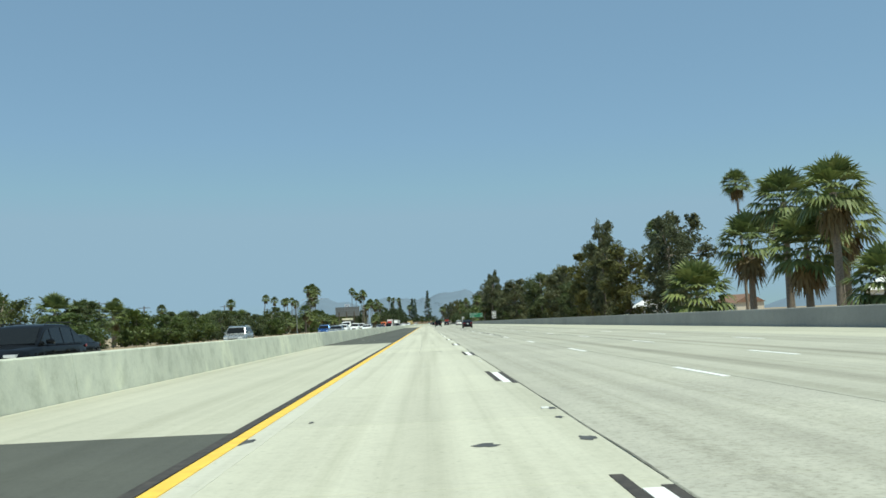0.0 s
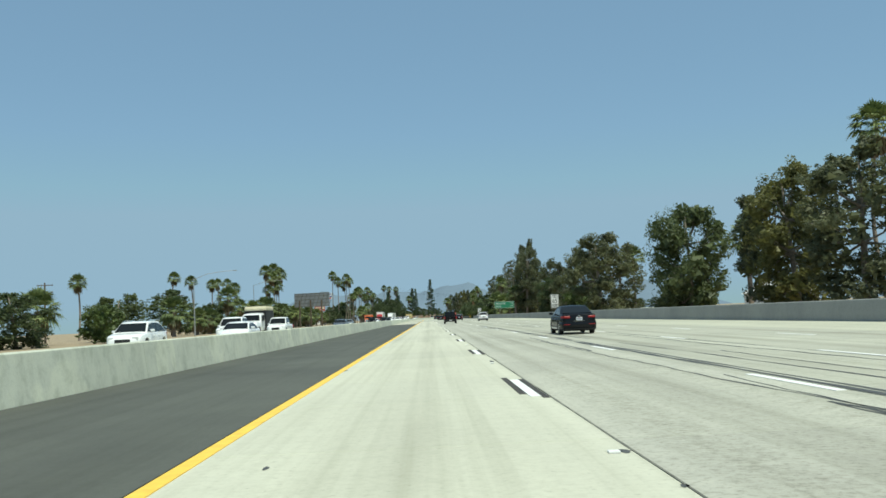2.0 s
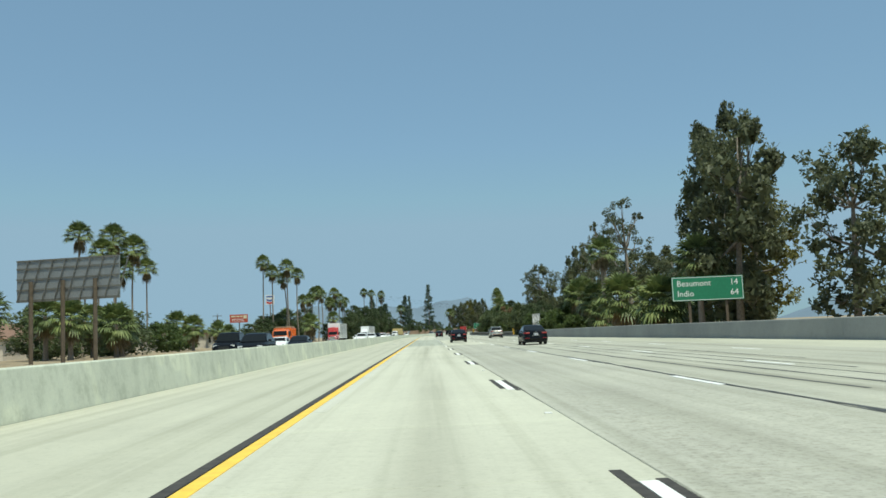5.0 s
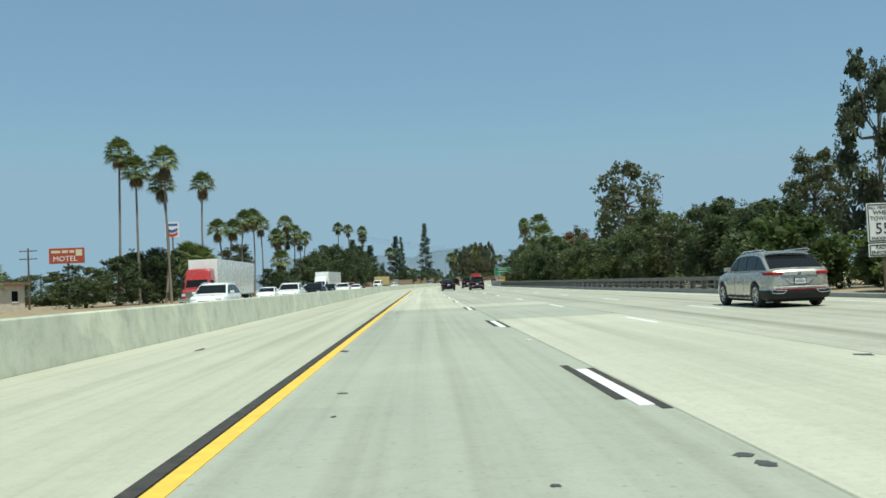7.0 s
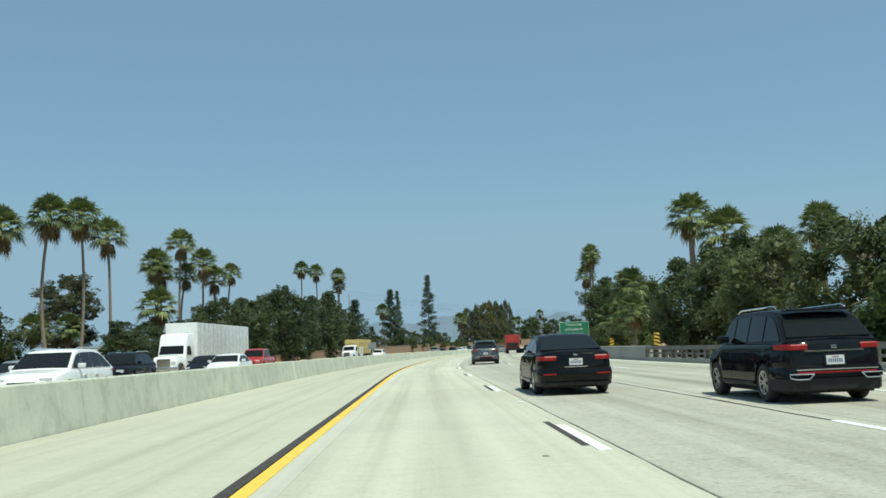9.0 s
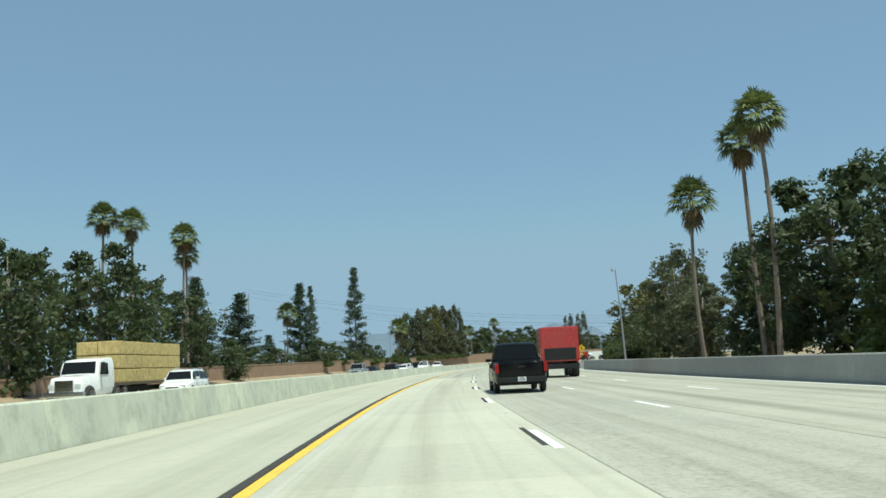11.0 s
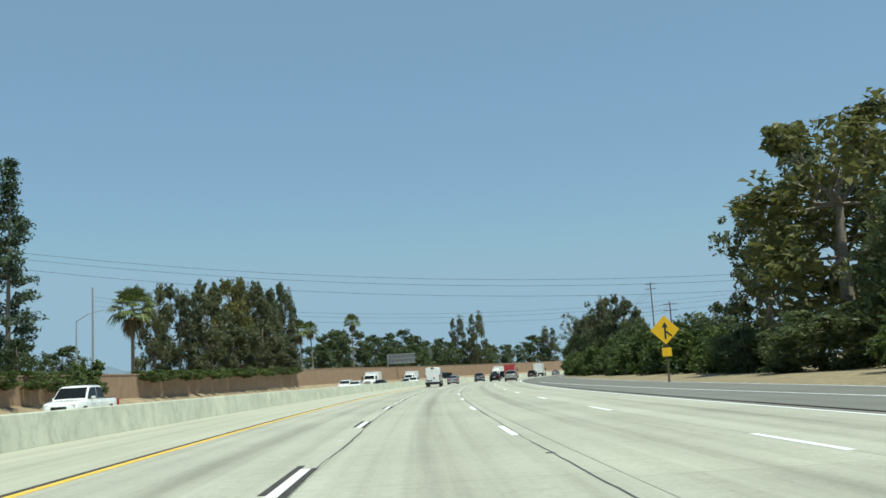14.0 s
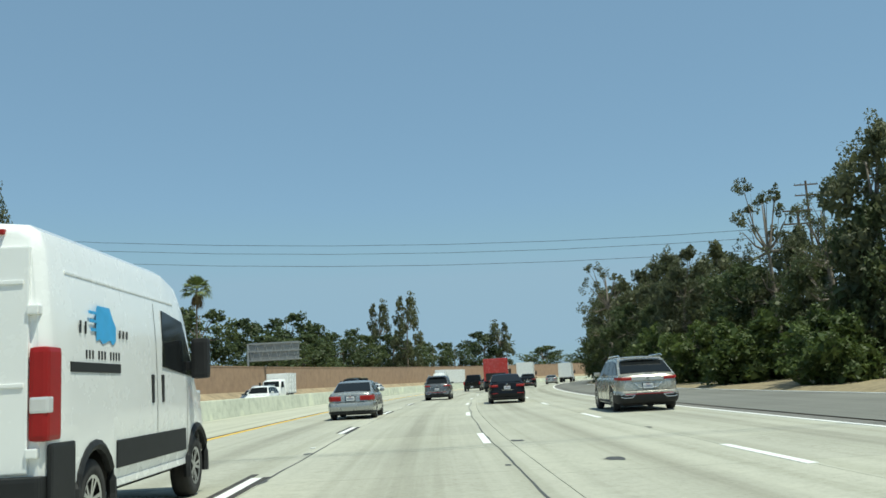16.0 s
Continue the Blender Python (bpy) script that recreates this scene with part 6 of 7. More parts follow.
def cargo_van(m):
    """The tall white panel van."""
    van = thing("cargo_van", "tall white cargo van with black bumper and blue side emblem", "van")
    van.matrix_local = m @ Matrix.Diagonal((1, 1, 1.045, 1))
    L, hwid, r = 5.41, 1.02, 0.345
    half = lambda y: hwid * float(np.interp(y, [0, 0.12, 0.4, 4.02, 4.82, 5.32, L], [0.975, 0.99, 1.0, 1.0, 0.97, 0.86, 0.74]))
    top = lambda y: float(np.interp(y, [0, 0.10, 3.3, 3.87, 4.17, 4.77, 5.17, L], [2.47, 2.50, 2.52, 2.42, 2.18, 1.42, 1.12, 0.92]))
    part("body", hull(L, half, top, 0.42, (0.98, 4.43), r + 0.03, tall=True, crown=0.03), "car_white", van, smooth=True)
    part("underbody", box(-0.80, 0.80, 0.25, L - 0.35, 0.33, 0.95), "well", van)
    for y in (0.98, 4.43):
        for sx in (-1, 1):
            wheel(van, sx * 0.88, y, r, 0.23)
            arch = bmesh.new()
            rr = r + 0.09
            ringo = [(sx * 1.005, y + math.cos(a) * rr, r + 0.02 + math.sin(a) * rr) for a in np.linspace(-0.25, math.pi + 0.25, 15)]
            tube(ringo, 0.045, 6, arch)
            part("arch_flare", arch, "trim", van, "black plastic wheel arch flare")
    # Rear: two doors, lamps, bumper, plate, high brake lamp.
    for sx in (-1, 1):
        d = part("rear_door", box(min(sx * 0.006, sx * 0.87), max(sx * 0.006, sx * 0.87), -0.035, 0.02, 0.66, 2.30, 0.012), "car_white", van, "white rear door")
        part("door_rib", box(min(sx * 0.05, sx * 0.83), max(sx * 0.05, sx * 0.83), -0.047, -0.03, 2.02, 2.05, 0.006), "car_white", d)
        part("door_rib", box(min(sx * 0.05, sx * 0.84), max(sx * 0.05, sx * 0.84), -0.047, -0.03, 1.27, 1.30, 0.006), "car_white", d)
        part("tail_lamp", box(min(sx * 0.88, sx * 1.0), max(sx * 0.86, sx * 1.03), -0.05, 0.22, 0.88, 1.56, 0.04), "lamp", van, "tall red tail lamp")
        part("lamp_lens", box(min(sx * 0.89, sx * 1.006), max(sx * 0.87, sx * 1.034), -0.056, 0.05, 1.08, 1.20, 0.02), "clear", van, "dull reversing lamp")
        for z in (0.80, 1.83):
            part("hinge", box(min(sx * 0.86, sx * 0.95), max(sx * 0.86, sx * 0.95), -0.055, 0.03, z - 0.035, z + 0.035, 0.012), "car_white", van)
        part("bumper_reflector", box(min(sx * 0.82, sx * 0.92), max(sx * 0.82, sx * 0.92), -0.095, -0.08, 0.52, 0.58), "lamp", van)
        part("clearance_lamp", box(sx * 0.62 - 0.05, sx * 0.62 + 0.05, -0.03, 0.05, 2.40, 2.44, 0.01), "lamp", van)
        part("clearance_lamp", box(sx * 0.28 - 0.05, sx * 0.28 + 0.05, -0.03, 0.05, 2.42, 2.46, 0.01), "lamp", van)
    part("brake_lamp_housing", box(-0.21, 0.21, -0.09, 0.10, 2.37, 2.50, 0.025), "trim", van, "black high brake lamp housing")
    part("rear_bumper", box(-0.99, 0.99, -0.10, 0.14, 0.38, 0.64, 0.035), "trim", van, "black plastic rear bumper")
    part("bumper_step", box(-0.85, 0.85, -0.13, 0.0, 0.36, 0.43, 0.02), "trim", van)
    part("door_handle", box(0.10, 0.24, -0.065, -0.03, 1.00, 1.26, 0.03), "trim", van, "black door handle")
    part("plate_recess", box(-0.80, -0.12, -0.05, -0.03, 0.74, 0.95, 0.02), "trim", van, "black plate recess")
    plate(van, -0.055, 0.84, -0.44)
    # Sides: sliding rail, ribs, cladding, handles, windows, mirrors, emblem.
    flank = lambda z: 1.02 * float(np.interp(z, [0.54, 1.11, 1.68, 2.32], [0.995, 1.0, 0.985, 0.93]))
    for sx in (-1, 1):
        side = lambda a, b: (min(sx * a, sx * b), max(sx * a, sx * b))
        part("door_rail", box(*side(1.0, 1.022), 0.42, 1.62, 1.38, 1.46, 0.008), "trim", van, "black sliding door rail")
        part("cladding", box(*side(0.995, 1.03), 1.50, 3.88, 0.56, 0.80, 0.012), "trim", van, "black side cladding")
        part("quarter_cladding", box(*side(0.99, 1.035), 0.02, 0.50, 0.40, 0.86, 0.03), "trim", van, "dark grey rear corner cladding")
        part("sill_cladding", box(*side(0.97, 1.0), 1.45, 3.95, 0.40, 0.47, 0.012), "car_white", van)
        part("rib", box(*side(0.985, 1.008), 0.35, 3.75, 1.12, 1.15, 0.006), "car_white", van)
        part("rib", box(*side(flank(2.15) - 0.02, flank(2.15) + 0.006), 0.40, 3.55, 2.14, 2.165, 0.006), "car_white", van)
        for yd in (2.78, 3.98):
            zs = np.linspace(0.52, 2.1, 9)
            part("door_seam", raw([(sx * (flank(z) + 0.003), yd + e, z) for z in zs for e in (-0.006, 0.006)], [(2 * i, 2 * i + 1, 2 * i + 3, 2 * i + 2) for i in range(8)]), "well", van)
        for yd in (2.62, 2.98):
            part("door_handle", box(*side(1.0, 1.03), yd - 0.04, yd + 0.04, 1.10, 1.38, 0.015), "trim", van, "black door handle")
        pts = [(sx * (flank(1.46) + 0.004), 2.98, 1.46), (sx * (flank(1.40) * 0.985 + 0.006), 4.36, 1.36), (sx * (flank(2.0) + 0.002), 3.86, 1.98), (sx * (flank(2.05) + 0.004), 3.06, 2.05)]
        part("side_window", pane(pts if sx < 0 else pts[::-1], 0.01), "glass", van)
        part("door_mirror", box(*side(1.06, 1.27), 3.98, 4.13, 1.34, 1.80, 0.05), "trim", van, "large black door mirror")
        part("mirror_arm", box(*side(0.96, 1.10), 4.01, 4.09, 1.44, 1.54, 0.015), "trim", van)
        part("head_lamp", box(*side(0.52, 0.86), 5.04, 5.28, 0.95, 1.22, 0.04), "clear", van)
    e = 1.013
    part("emblem", raw([(e, 0.98, 1.90), (e - 0.006, 1.02, 1.94), (e - 0.006, 1.34, 1.94), (e, 1.42, 1.84), (e, 1.50, 1.78), (e, 1.50, 1.66), (e, 1.42, 1.62), (e, 1.34, 1.66), (e, 1.16, 1.62), (e, 1.08, 1.66), (e, 1.00, 1.64)], [tuple(range(11))]), M["emblem_blue"], van, "plain blue emblem")
    for k in range(3):
        part("stripe", box(1.008, 1.014, 0.82 + 0.03 * k, 1.02, 1.86 - 0.07 * k, 1.885 - 0.07 * k), M["emblem_blue"], van, "plain blue stripe")
    for k, y in enumerate((0.62, 0.74, 1.60, 1.70, 1.80)):
        part("emblem_bar", box(1.008, 1.014, y, y + 0.03, 1.69, 1.79 if k < 2 else 1.76), "trim", van)
    for k in range(12):
        if k not in (3, 7):
            part("emblem_bar", box(1.008, 1.016, 0.76 + k * 0.074, 0.785 + k * 0.074, 1.49, 1.56), "trim", van)
    part("windscreen", pane([(-0.80, 4.75, 1.45), (0.80, 4.75, 1.45), (0.76, 4.20, 2.17), (-0.76, 4.20, 2.17)], 0.02), "glass", van)
    part("spare_wheel", tube([(0, 1.5, 0.30), (0, 1.5, 0.48)], 0.34, 16), "tyre", van)
    part("exhaust", tube([(-0.45, 0.2, 0.36), (-0.45, 1.6, 0.36)], 0.04, 8), "steel", van)
    return van


def truck(paint, load, label, m, length=7.0, height=3.4, name="box_truck"):
    """A truck with a bonneted cab and a load behind it: box, trailer, hay or dump body. Origin: middle of the rear."""
    t = thing(name, label, "truck")
    t.matrix_local = m
    r = 0.50
    cab = length - 3.9
    half = lambda y: 1.12 * float(np.interp(y, [0, 0.1, 2.0, 3.6, 3.9], [0.97, 1.0, 1.0, 0.84, 0.74]))
    high = load in ("trailer",)
    zt = 3.3 if high else 2.55
    top = lambda y: float(np.interp(y, [0, 1.6, 1.95, 2.25, 3.7, 3.9], [zt, zt - 0.1, 2.3, 1.62, 1.50, 1.25]))
    bm = hull(3.9, half, top, 0.55, (3.1,), r, tall=True)
    bmesh.ops.translate(bm, verts=bm.verts, vec=(0, cab, 0))
    part("cab", bm, "car_" + paint, t, smooth=True)
    part("windscreen", pane([(-0.92, cab + 2.24, 1.68), (0.92, cab + 2.24, 1.68), (0.86, cab + 1.98, 2.30), (-0.86, cab + 1.98, 2.30)], 0.025), "glass", t)
    for sx in (-1, 1):
        pts = [(sx * 1.13, cab + 0.95, 1.60), (sx * 1.13, cab + 2.0, 1.60), (sx * 1.08, cab + 1.8, 2.22), (sx * 1.08, cab + 0.95, 2.22)]
        part("side_window", pane(pts if sx < 0 else pts[::-1], 0.015), "glass", t)
        part("door_mirror", box(min(sx * 1.2, sx * 1.42), max(sx * 1.2, sx * 1.42), cab + 2.05, cab + 2.15, 1.65, 2.25, 0.03), "trim", t)
        part("head_lamp", box(min(sx * 0.55, sx * 0.85), max(sx * 0.55, sx * 0.85), cab + 3.78, cab + 3.93, 0.95, 1.15, 0.03), "clear", t)
    part("grille", box(-0.5, 0.5, cab + 3.84, cab + 3.94, 0.75, 1.35, 0.03), "chrome", t)
    part("bumper", box(-1.08, 1.08, cab + 3.75, cab + 4.02, 0.48, 0.75, 0.05), "chrome", t)
    part("frame", box(-0.45, 0.45, 0.2, cab + 3.5, 0.55, 0.85, 0.02), "well", t)
    for y in ([1.3, 2.6] if length < 9 else [1.2, 2.5, cab - 1.2, cab - 0.1]) + [cab + 3.1]:
        for sx in (-1, 1):
            wheel(t, sx * 0.98, y, r, 0.30 if y > cab else 0.5)
    if load in ("box", "trailer"):
        part("cargo_box", box(-1.25, 1.25, 0, cab - 0.15, 1.0, height, 0.03), "car_white", t, "white cargo box")
        part("cargo_frame", box(-1.26, 1.26, 0.0, cab - 0.16, 0.88, 1.02, 0.01), "steel", t)
        for y in np.arange(0.8, cab - 0.6, 1.2):
            for sx in (-1, 1):
                part("box_rib", box(min(sx * 1.25, sx * 1.262), max(sx * 1.25, sx * 1.262), y, y + 0.04, 1.05, height - 0.05), "steel", t)
    elif load == "tarp":
        part("cargo_box", box(-1.25, 1.25, 0, cab - 0.15, 1.0, height - 0.5, 0.03), "trim", t, "dark truck body")
        part("load_cover", box(-1.24, 1.24, 0.05, cab - 0.2, height - 0.5, height, 0.2), "cream", t, "cream load cover")
    elif load == "hay":
        part("flatbed", box(-1.25, 1.25, 0, cab - 0.15, 0.95, 1.10, 0.02), "wood", t)
        rr = random.Random(5)
        for i in range(int((cab - 0.3) / 1.2)):
            for k in range(3):
                for sx in (-1, 1):
                    part("hay_bale", box(min(sx * 0.02, sx * 1.2), max(sx * 0.02, sx * 1.2), 0.1 + i * 1.2, 1.25 + i * 1.2, 1.10 + k * 0.8, 1.88 + k * 0.8 + rr.uniform(-0.03, 0.0), 0.06), "hay", t, "straw-yellow hay bale")
    elif load == "dump":
        part("dump_body", box(-1.22, 1.22, 0, cab - 0.2, 1.0, height - 0.5, 0.05), "car_" + paint, t, "orange dump body")
        for y in np.arange(0.3, cab - 0.5, 0.7):
            for sx in (-1, 1):
                part("body_rib", box(min(sx * 1.22, sx * 1.28), max(sx * 1.22, sx * 1.28), y, y + 0.09, 1.05, height - 0.55, 0.01), "car_" + paint, t)
        part("load", box(-1.1, 1.1, 0.15, cab - 0.4, height - 0.5, height - 0.3, 0.09), "dirt", t, "earth load")
    elif load == "crate":
        part("cargo_box", box(-1.22, 1.22, 0.0, cab - 0.15, 1.0, height, 0.10), "car_" + paint, t, "red cargo body")
        part("rear_panel", box(-1.0, 1.0, -0.03, 0.0, 1.1, 1.85, 0.02), "trim", t, "dark lower rear panel")
        for sx in (-1, 1):
            part("tail_lamp", box(sx * 1.02 - 0.08, sx * 1.02 + 0.08, -0.05, 0.0, 0.95, 1.15, 0.01), "lamp", t)
        part("rear_bumper", box(-1.15, 1.15, -0.12, 0.1, 0.55, 0.85, 0.03), "trim", t)
    return t


OWN = "traffic in the lanes ahead"
cargo_van(spot(885.9, -1.27))
car_body("sedan", "navy", "shiny black sedan with chrome trim", "car", spot(160.3, 6.15), OWN)
car_body("sedan", "black", "black sedan with red tail lamps, clean", "car", spot(387.4, 2.1), OWN)
car_body("suv", "slate", "slate blue-grey sport utility with roof rails", "car", spot(563.6, 2.15), OWN)
car_body("oldsedan", "silver", "older silver sedan with dark side moulding", "car", spot(681.4, 2.42), OWN)
car_body("smallsuv", "black", "black sport utility with wire-spoke wheels", "car", spot(745.8, 9.45), OWN)
car_body("pickup", "black", "black pickup truck with dark bumper", "pickup", spot(258, 2.0), OWN)
car_body("suv", "gold", "pale champagne sport utility, dusty", "car", spot(907.2, 9.15), OWN)
car_body("sedan", "navy", "dark blue-black sedan in the traffic", "car", spot(924.9, 5.7), OWN)
car_body("smallsuv", "grey", "dark grey sport utility in the traffic", "car", spot(942.5, 1.3), OWN)
car_body("pickup", "black", "black pickup truck in dense traffic", "pickup", spot(985, 1.4), OWN)
truck("red", "crate", "red-orange work truck seen from behind", spot(656, 5.7), 7.2, 3.2, "work_truck")
truck("red", "crate", "red work truck in dense traffic", spot(971, 4.9), 7.2, 3.3, "work_truck")
car_body("suv", "black", "black sport utility in dense traffic", "car", spot(993, 7.6), OWN)
car_body("smallsuv", "white", "white sport utility far ahead", "car", spot(293, 9.3), OWN)
car_body("suv", "gold", "pale silver sport utility far ahead", "car", spot(424, 9.2), OWN)
car_body("sedan", "grey", "grey sedan far ahead in the traffic", "car", spot(1000, 2.0), OWN)
car_body("sedan", "white", "white sedan far ahead in the traffic", "car", spot(1012, 5.6), OWN)
car_body("pickup", "black", "black pickup truck far ahead", "pickup", spot(632, 1.6), OWN)
car_body("sedan", "silver", "silver sedan far ahead in the traffic", "car", spot(1030, 9.0), OWN)
car_body("sedan", "black", "black sedan, dusty, in the middle lanes", "car", spot(352, 6.5), OWN)
car_body("sedan", "black", "glossy black sedan in light traffic", "car", spot(519.5, 1.7), OWN)
car_body("smallsuv", "navy", "dark blue-black sport utility in light traffic", "car", spot(513.6, 5.2), OWN)
car_body("smallsuv", "black", "black sport utility beside the bridge rail", "car", spot(546, 5.6), OWN)
car_body("sedan", "navy", "dark sedan before the merging ramp", "car", spot(731.2, 5.5), OWN)
car_body("smallsuv", "gold", "pale champagne sport utility before the ramp", "car", spot(740.6, 9.3), OWN)
car_body("oldsedan", "silver", "older silver sedan in the carpool lane", "car", spot(913.3, -0.7), OWN)
truck("white", "box", "white box truck far ahead", spot(1022, 5.6), 7.5, 3.6)
truck("white", "box", "white box truck in the far curve", spot(1060, 9), 8, 3.7)
OPP = [("suv", "black", 20, -13), ("sedan", "white", 28, -16.6), ("sedan", "navy", 41, -20), ("smallsuv", "silver", 69, -17), ("sedan", "silver", 111, -13), ("smallsuv", "blue", 133, -17), ("suv", "white", 164, -17), ("sedan", "white", 171, -13), ("pickup", "white", 187, -16.6), ("pickup", "white", 211, -17),
       ("sedan", "grey", 240, -13.5), ("sedan", "silver", 292, -17), ("suv", "black", 347, -13), ("pickup", "navy", 356, -16.5), ("sedan", "white", 382, -17), ("sedan", "navy", 368, -13), ("suv", "white", 447, -13)]
OPP2 = [("sedan", "white", 485, -16.6), ("suv", "white", 475, -13), ("suv", "navy", 492, -13), ("smallsuv", "white", 520, -17), ("sedan", "silver", 533, -17), ("suv", "navy", 543, -16.6), ("suv", "white", 526, -13), ("sedan", "white", 550, -13), ("sedan", "navy", 560, -17), ("pickup", "red", 574, -16.6), ("smallsuv", "white", 652, -17)]
OPP3 = [("pickup", "silver", 722, -16.6), ("sedan", "black", 735, -17), ("smallsuv", "navy", 728, -13), ("sedan", "white", 741, -13), ("suv", "white", 772, -17), ("pickup", "white", 768, -13), ("pickup", "navy", 783, -16.6), ("pickup", "white", 811, -16.6), ("sedan", "white", 893, -13), ("sedan", "navy", 915, -13), ("suv", "white", 906, -17), ("smallsuv", "white", 950, -13), ("sedan", "grey", 962, -17), ("sedan", "white", 1000, -13), ("suv", "grey", 1015, -17)]
KINDS = {"suv": ("sport utility", "car"), "smallsuv": ("compact sport utility", "car"), "sedan": ("sedan", "car"), "pickup": ("pickup truck", "pickup")}
for row in (OPP, OPP2, OPP3):
    for shape, paint, s, u in row:
        words, cat = KINDS[shape]
        car_body(shape, paint, f"{paint} {words} driving beyond the median barrier", cat, spot(s + 2.4, u, 0, 180), FARSIDE)
truck("white", "tarp", "white truck with cream-covered load", spot(223, -21, 0, 180), 9.0, 3.3)
truck("orange", "dump", "orange dump truck with earth load", spot(413, -21, 0, 180), 8.0, 3.2, "dump_truck")
truck("red", "trailer", "red tractor with long white trailer", spot(494.5, -21, 0, 180), 21.0, 4.1, "semi_truck")
truck("white", "trailer", "white tractor with tall cab and trailer", spot(584, -21.2, 0, 180), 20.0, 4.1, "semi_truck")
truck("white", "hay", "white flatbed truck stacked with hay bales", spot(660, -21, 0, 180), 15.0, 3.6, "hay_truck")
truck("white", "box", "white service box truck beyond the barrier", spot(932, -17.2, 0, 180), 7.0, 3.0)
truck("white", "box", "white box truck far along the barrier", spot(985, -20.6, 0, 180), 7.5, 3.2)
truck("black", "dump", "dark flat-nosed truck beyond the barrier", spot(1022, -20.6, 0, 180), 8.5, 3.0, "dump_truck")
truck("white", "trailer", "white tractor and trailer in the far curve", spot(1095, -21, 0, 180), 20.0, 4.0, "semi_truck")


# ---------------------------------------------------------------- signs, poles and wires
def post_(parent, x, y, h, w=0.06, mat="steel"):
    return part("post", box(x - w, x + w, y - 0.03, y + 0.03, -0.15, h, 0.008), mat, parent)


def panel_(parent, x0, x1, z0, z1, mat, y=0.0, edge="signwhite", name="panel"):
    p = part(name, box(x0, x1, y - 0.02, y + 0.02, z0, z1, 0.012), mat, parent)
    if edge:
        for a, b, c, d in ((x0 + 0.04, x1 - 0.04, z1 - 0.075, z1 - 0.04), (x0 + 0.04, x1 - 0.04, z0 + 0.04, z0 + 0.075), (x0 + 0.04, x0 + 0.075, z0 + 0.075, z1 - 0.075), (x1 - 0.075, x1 - 0.04, z0 + 0.075, z1 - 0.075)):
            part("border", box(a, b, y - 0.03, y - 0.02, c, d), edge, p)
    return p


def words(parent, text, x, z, size, mat, y=-0.028, align="CENTER"):
    bm = letters(text, size, 0.004, align)
    bmesh.ops.translate(bm, verts=bm.verts, vec=(x, y, z))
    part("lettering", bm, mat, parent)


def speed_sign(m, lines, lower, label):
    t = thing("speed_sign", label, "road sign")
    t.matrix_local = m
    post_(t, 0, 0.05, 3.6, 0.05, "wood")
    p = panel_(t, -0.61, 0.61, 2.15, 3.70, "signwhite", edge="ink")
    for text, z, size in lines:
        words(p, text, 0, z, size, "ink")
    q = panel_(t, -0.61, 0.61, 1.58, 2.10, "signwhite", edge="ink", name="lower_panel")
    for text, z, size in lower:
        words(q, text, 0, z, size, "ink")


marker = thing("object_marker", "yellow and black striped hazard marker at the parapet end", "road sign")
marker.matrix_local = spot(553, 12.1, -0.1)
post_(marker, 0, 0.05, 1.7, 0.03, "steel")
plate_ = panel_(marker, -0.17, 0.17, 0.85, 1.75, "yellow", edge="")
for k in range(4):
    z = 0.92 + 0.22 * k
    part("stripe", raw([(-0.16, -0.024, z + 0.14), (-0.16, -0.024, z + 0.04), (0.16, -0.024, z - 0.06), (0.16, -0.024, z + 0.04)], [(0, 1, 2, 3)]), "ink", plate_)


speed_sign(spot(254.5, 18.1, 0.1), (("SPEED", 3.47, 0.27), ("LIMIT", 3.20, 0.27), ("65", 2.66, 0.86)), (("RADAR", 1.95, 0.2), ("ENFORCED", 1.74, 0.2)), "white speed limit sign on a wooden post")
speed_sign(spot(433, 16.4, -0.15), (("ALL VEHICLES", 3.52, 0.17), ("WHEN", 3.32, 0.23), ("TOWING", 3.09, 0.23), ("55", 2.68, 0.62), ("MAXIMUM", 2.30, 0.2)), (("RADAR", 1.95, 0.2), ("ENFORCED", 1.74, 0.2)), "white towing speed sign beside the shoulder")


def guide_sign(m, w, z0, z1, rows, label):
    t = thing("guide_sign", label, "road sign")
    t.matrix_local = m
    for x in (w * 0.24, w * 0.76):
        post_(t, x, 0.12, z1 - 0.1, 0.09, "wood")
    p = panel_(t, 0, w, z0, z1, "signgreen")
    for text, x, z, size, al in rows:
        words(p, text, x, z, size, "signwhite", align=al)


guide_sign(spot(347.8, 15.6, 0), 5.0, 2.62, 4.3, (("Beaumont", 0.35, 3.82, 0.58, "LEFT"), ("14", 4.65, 3.84, 0.58, "RIGHT"), ("Indio", 0.35, 3.12, 0.58, "LEFT"), ("64", 4.65, 3.14, 0.58, "RIGHT")), "green guide sign with white town names and miles")
guide_sign(spot(616, 12.1, 0), 3.8, 2.0, 4.05, (("University", 1.9, 3.66, 0.48, "CENTER"), ("of Redlands", 1.9, 3.06, 0.48, "CENTER"), ("NEXT RIGHT", 1.9, 2.42, 0.38, "CENTER")), "green guide sign for the university exit")

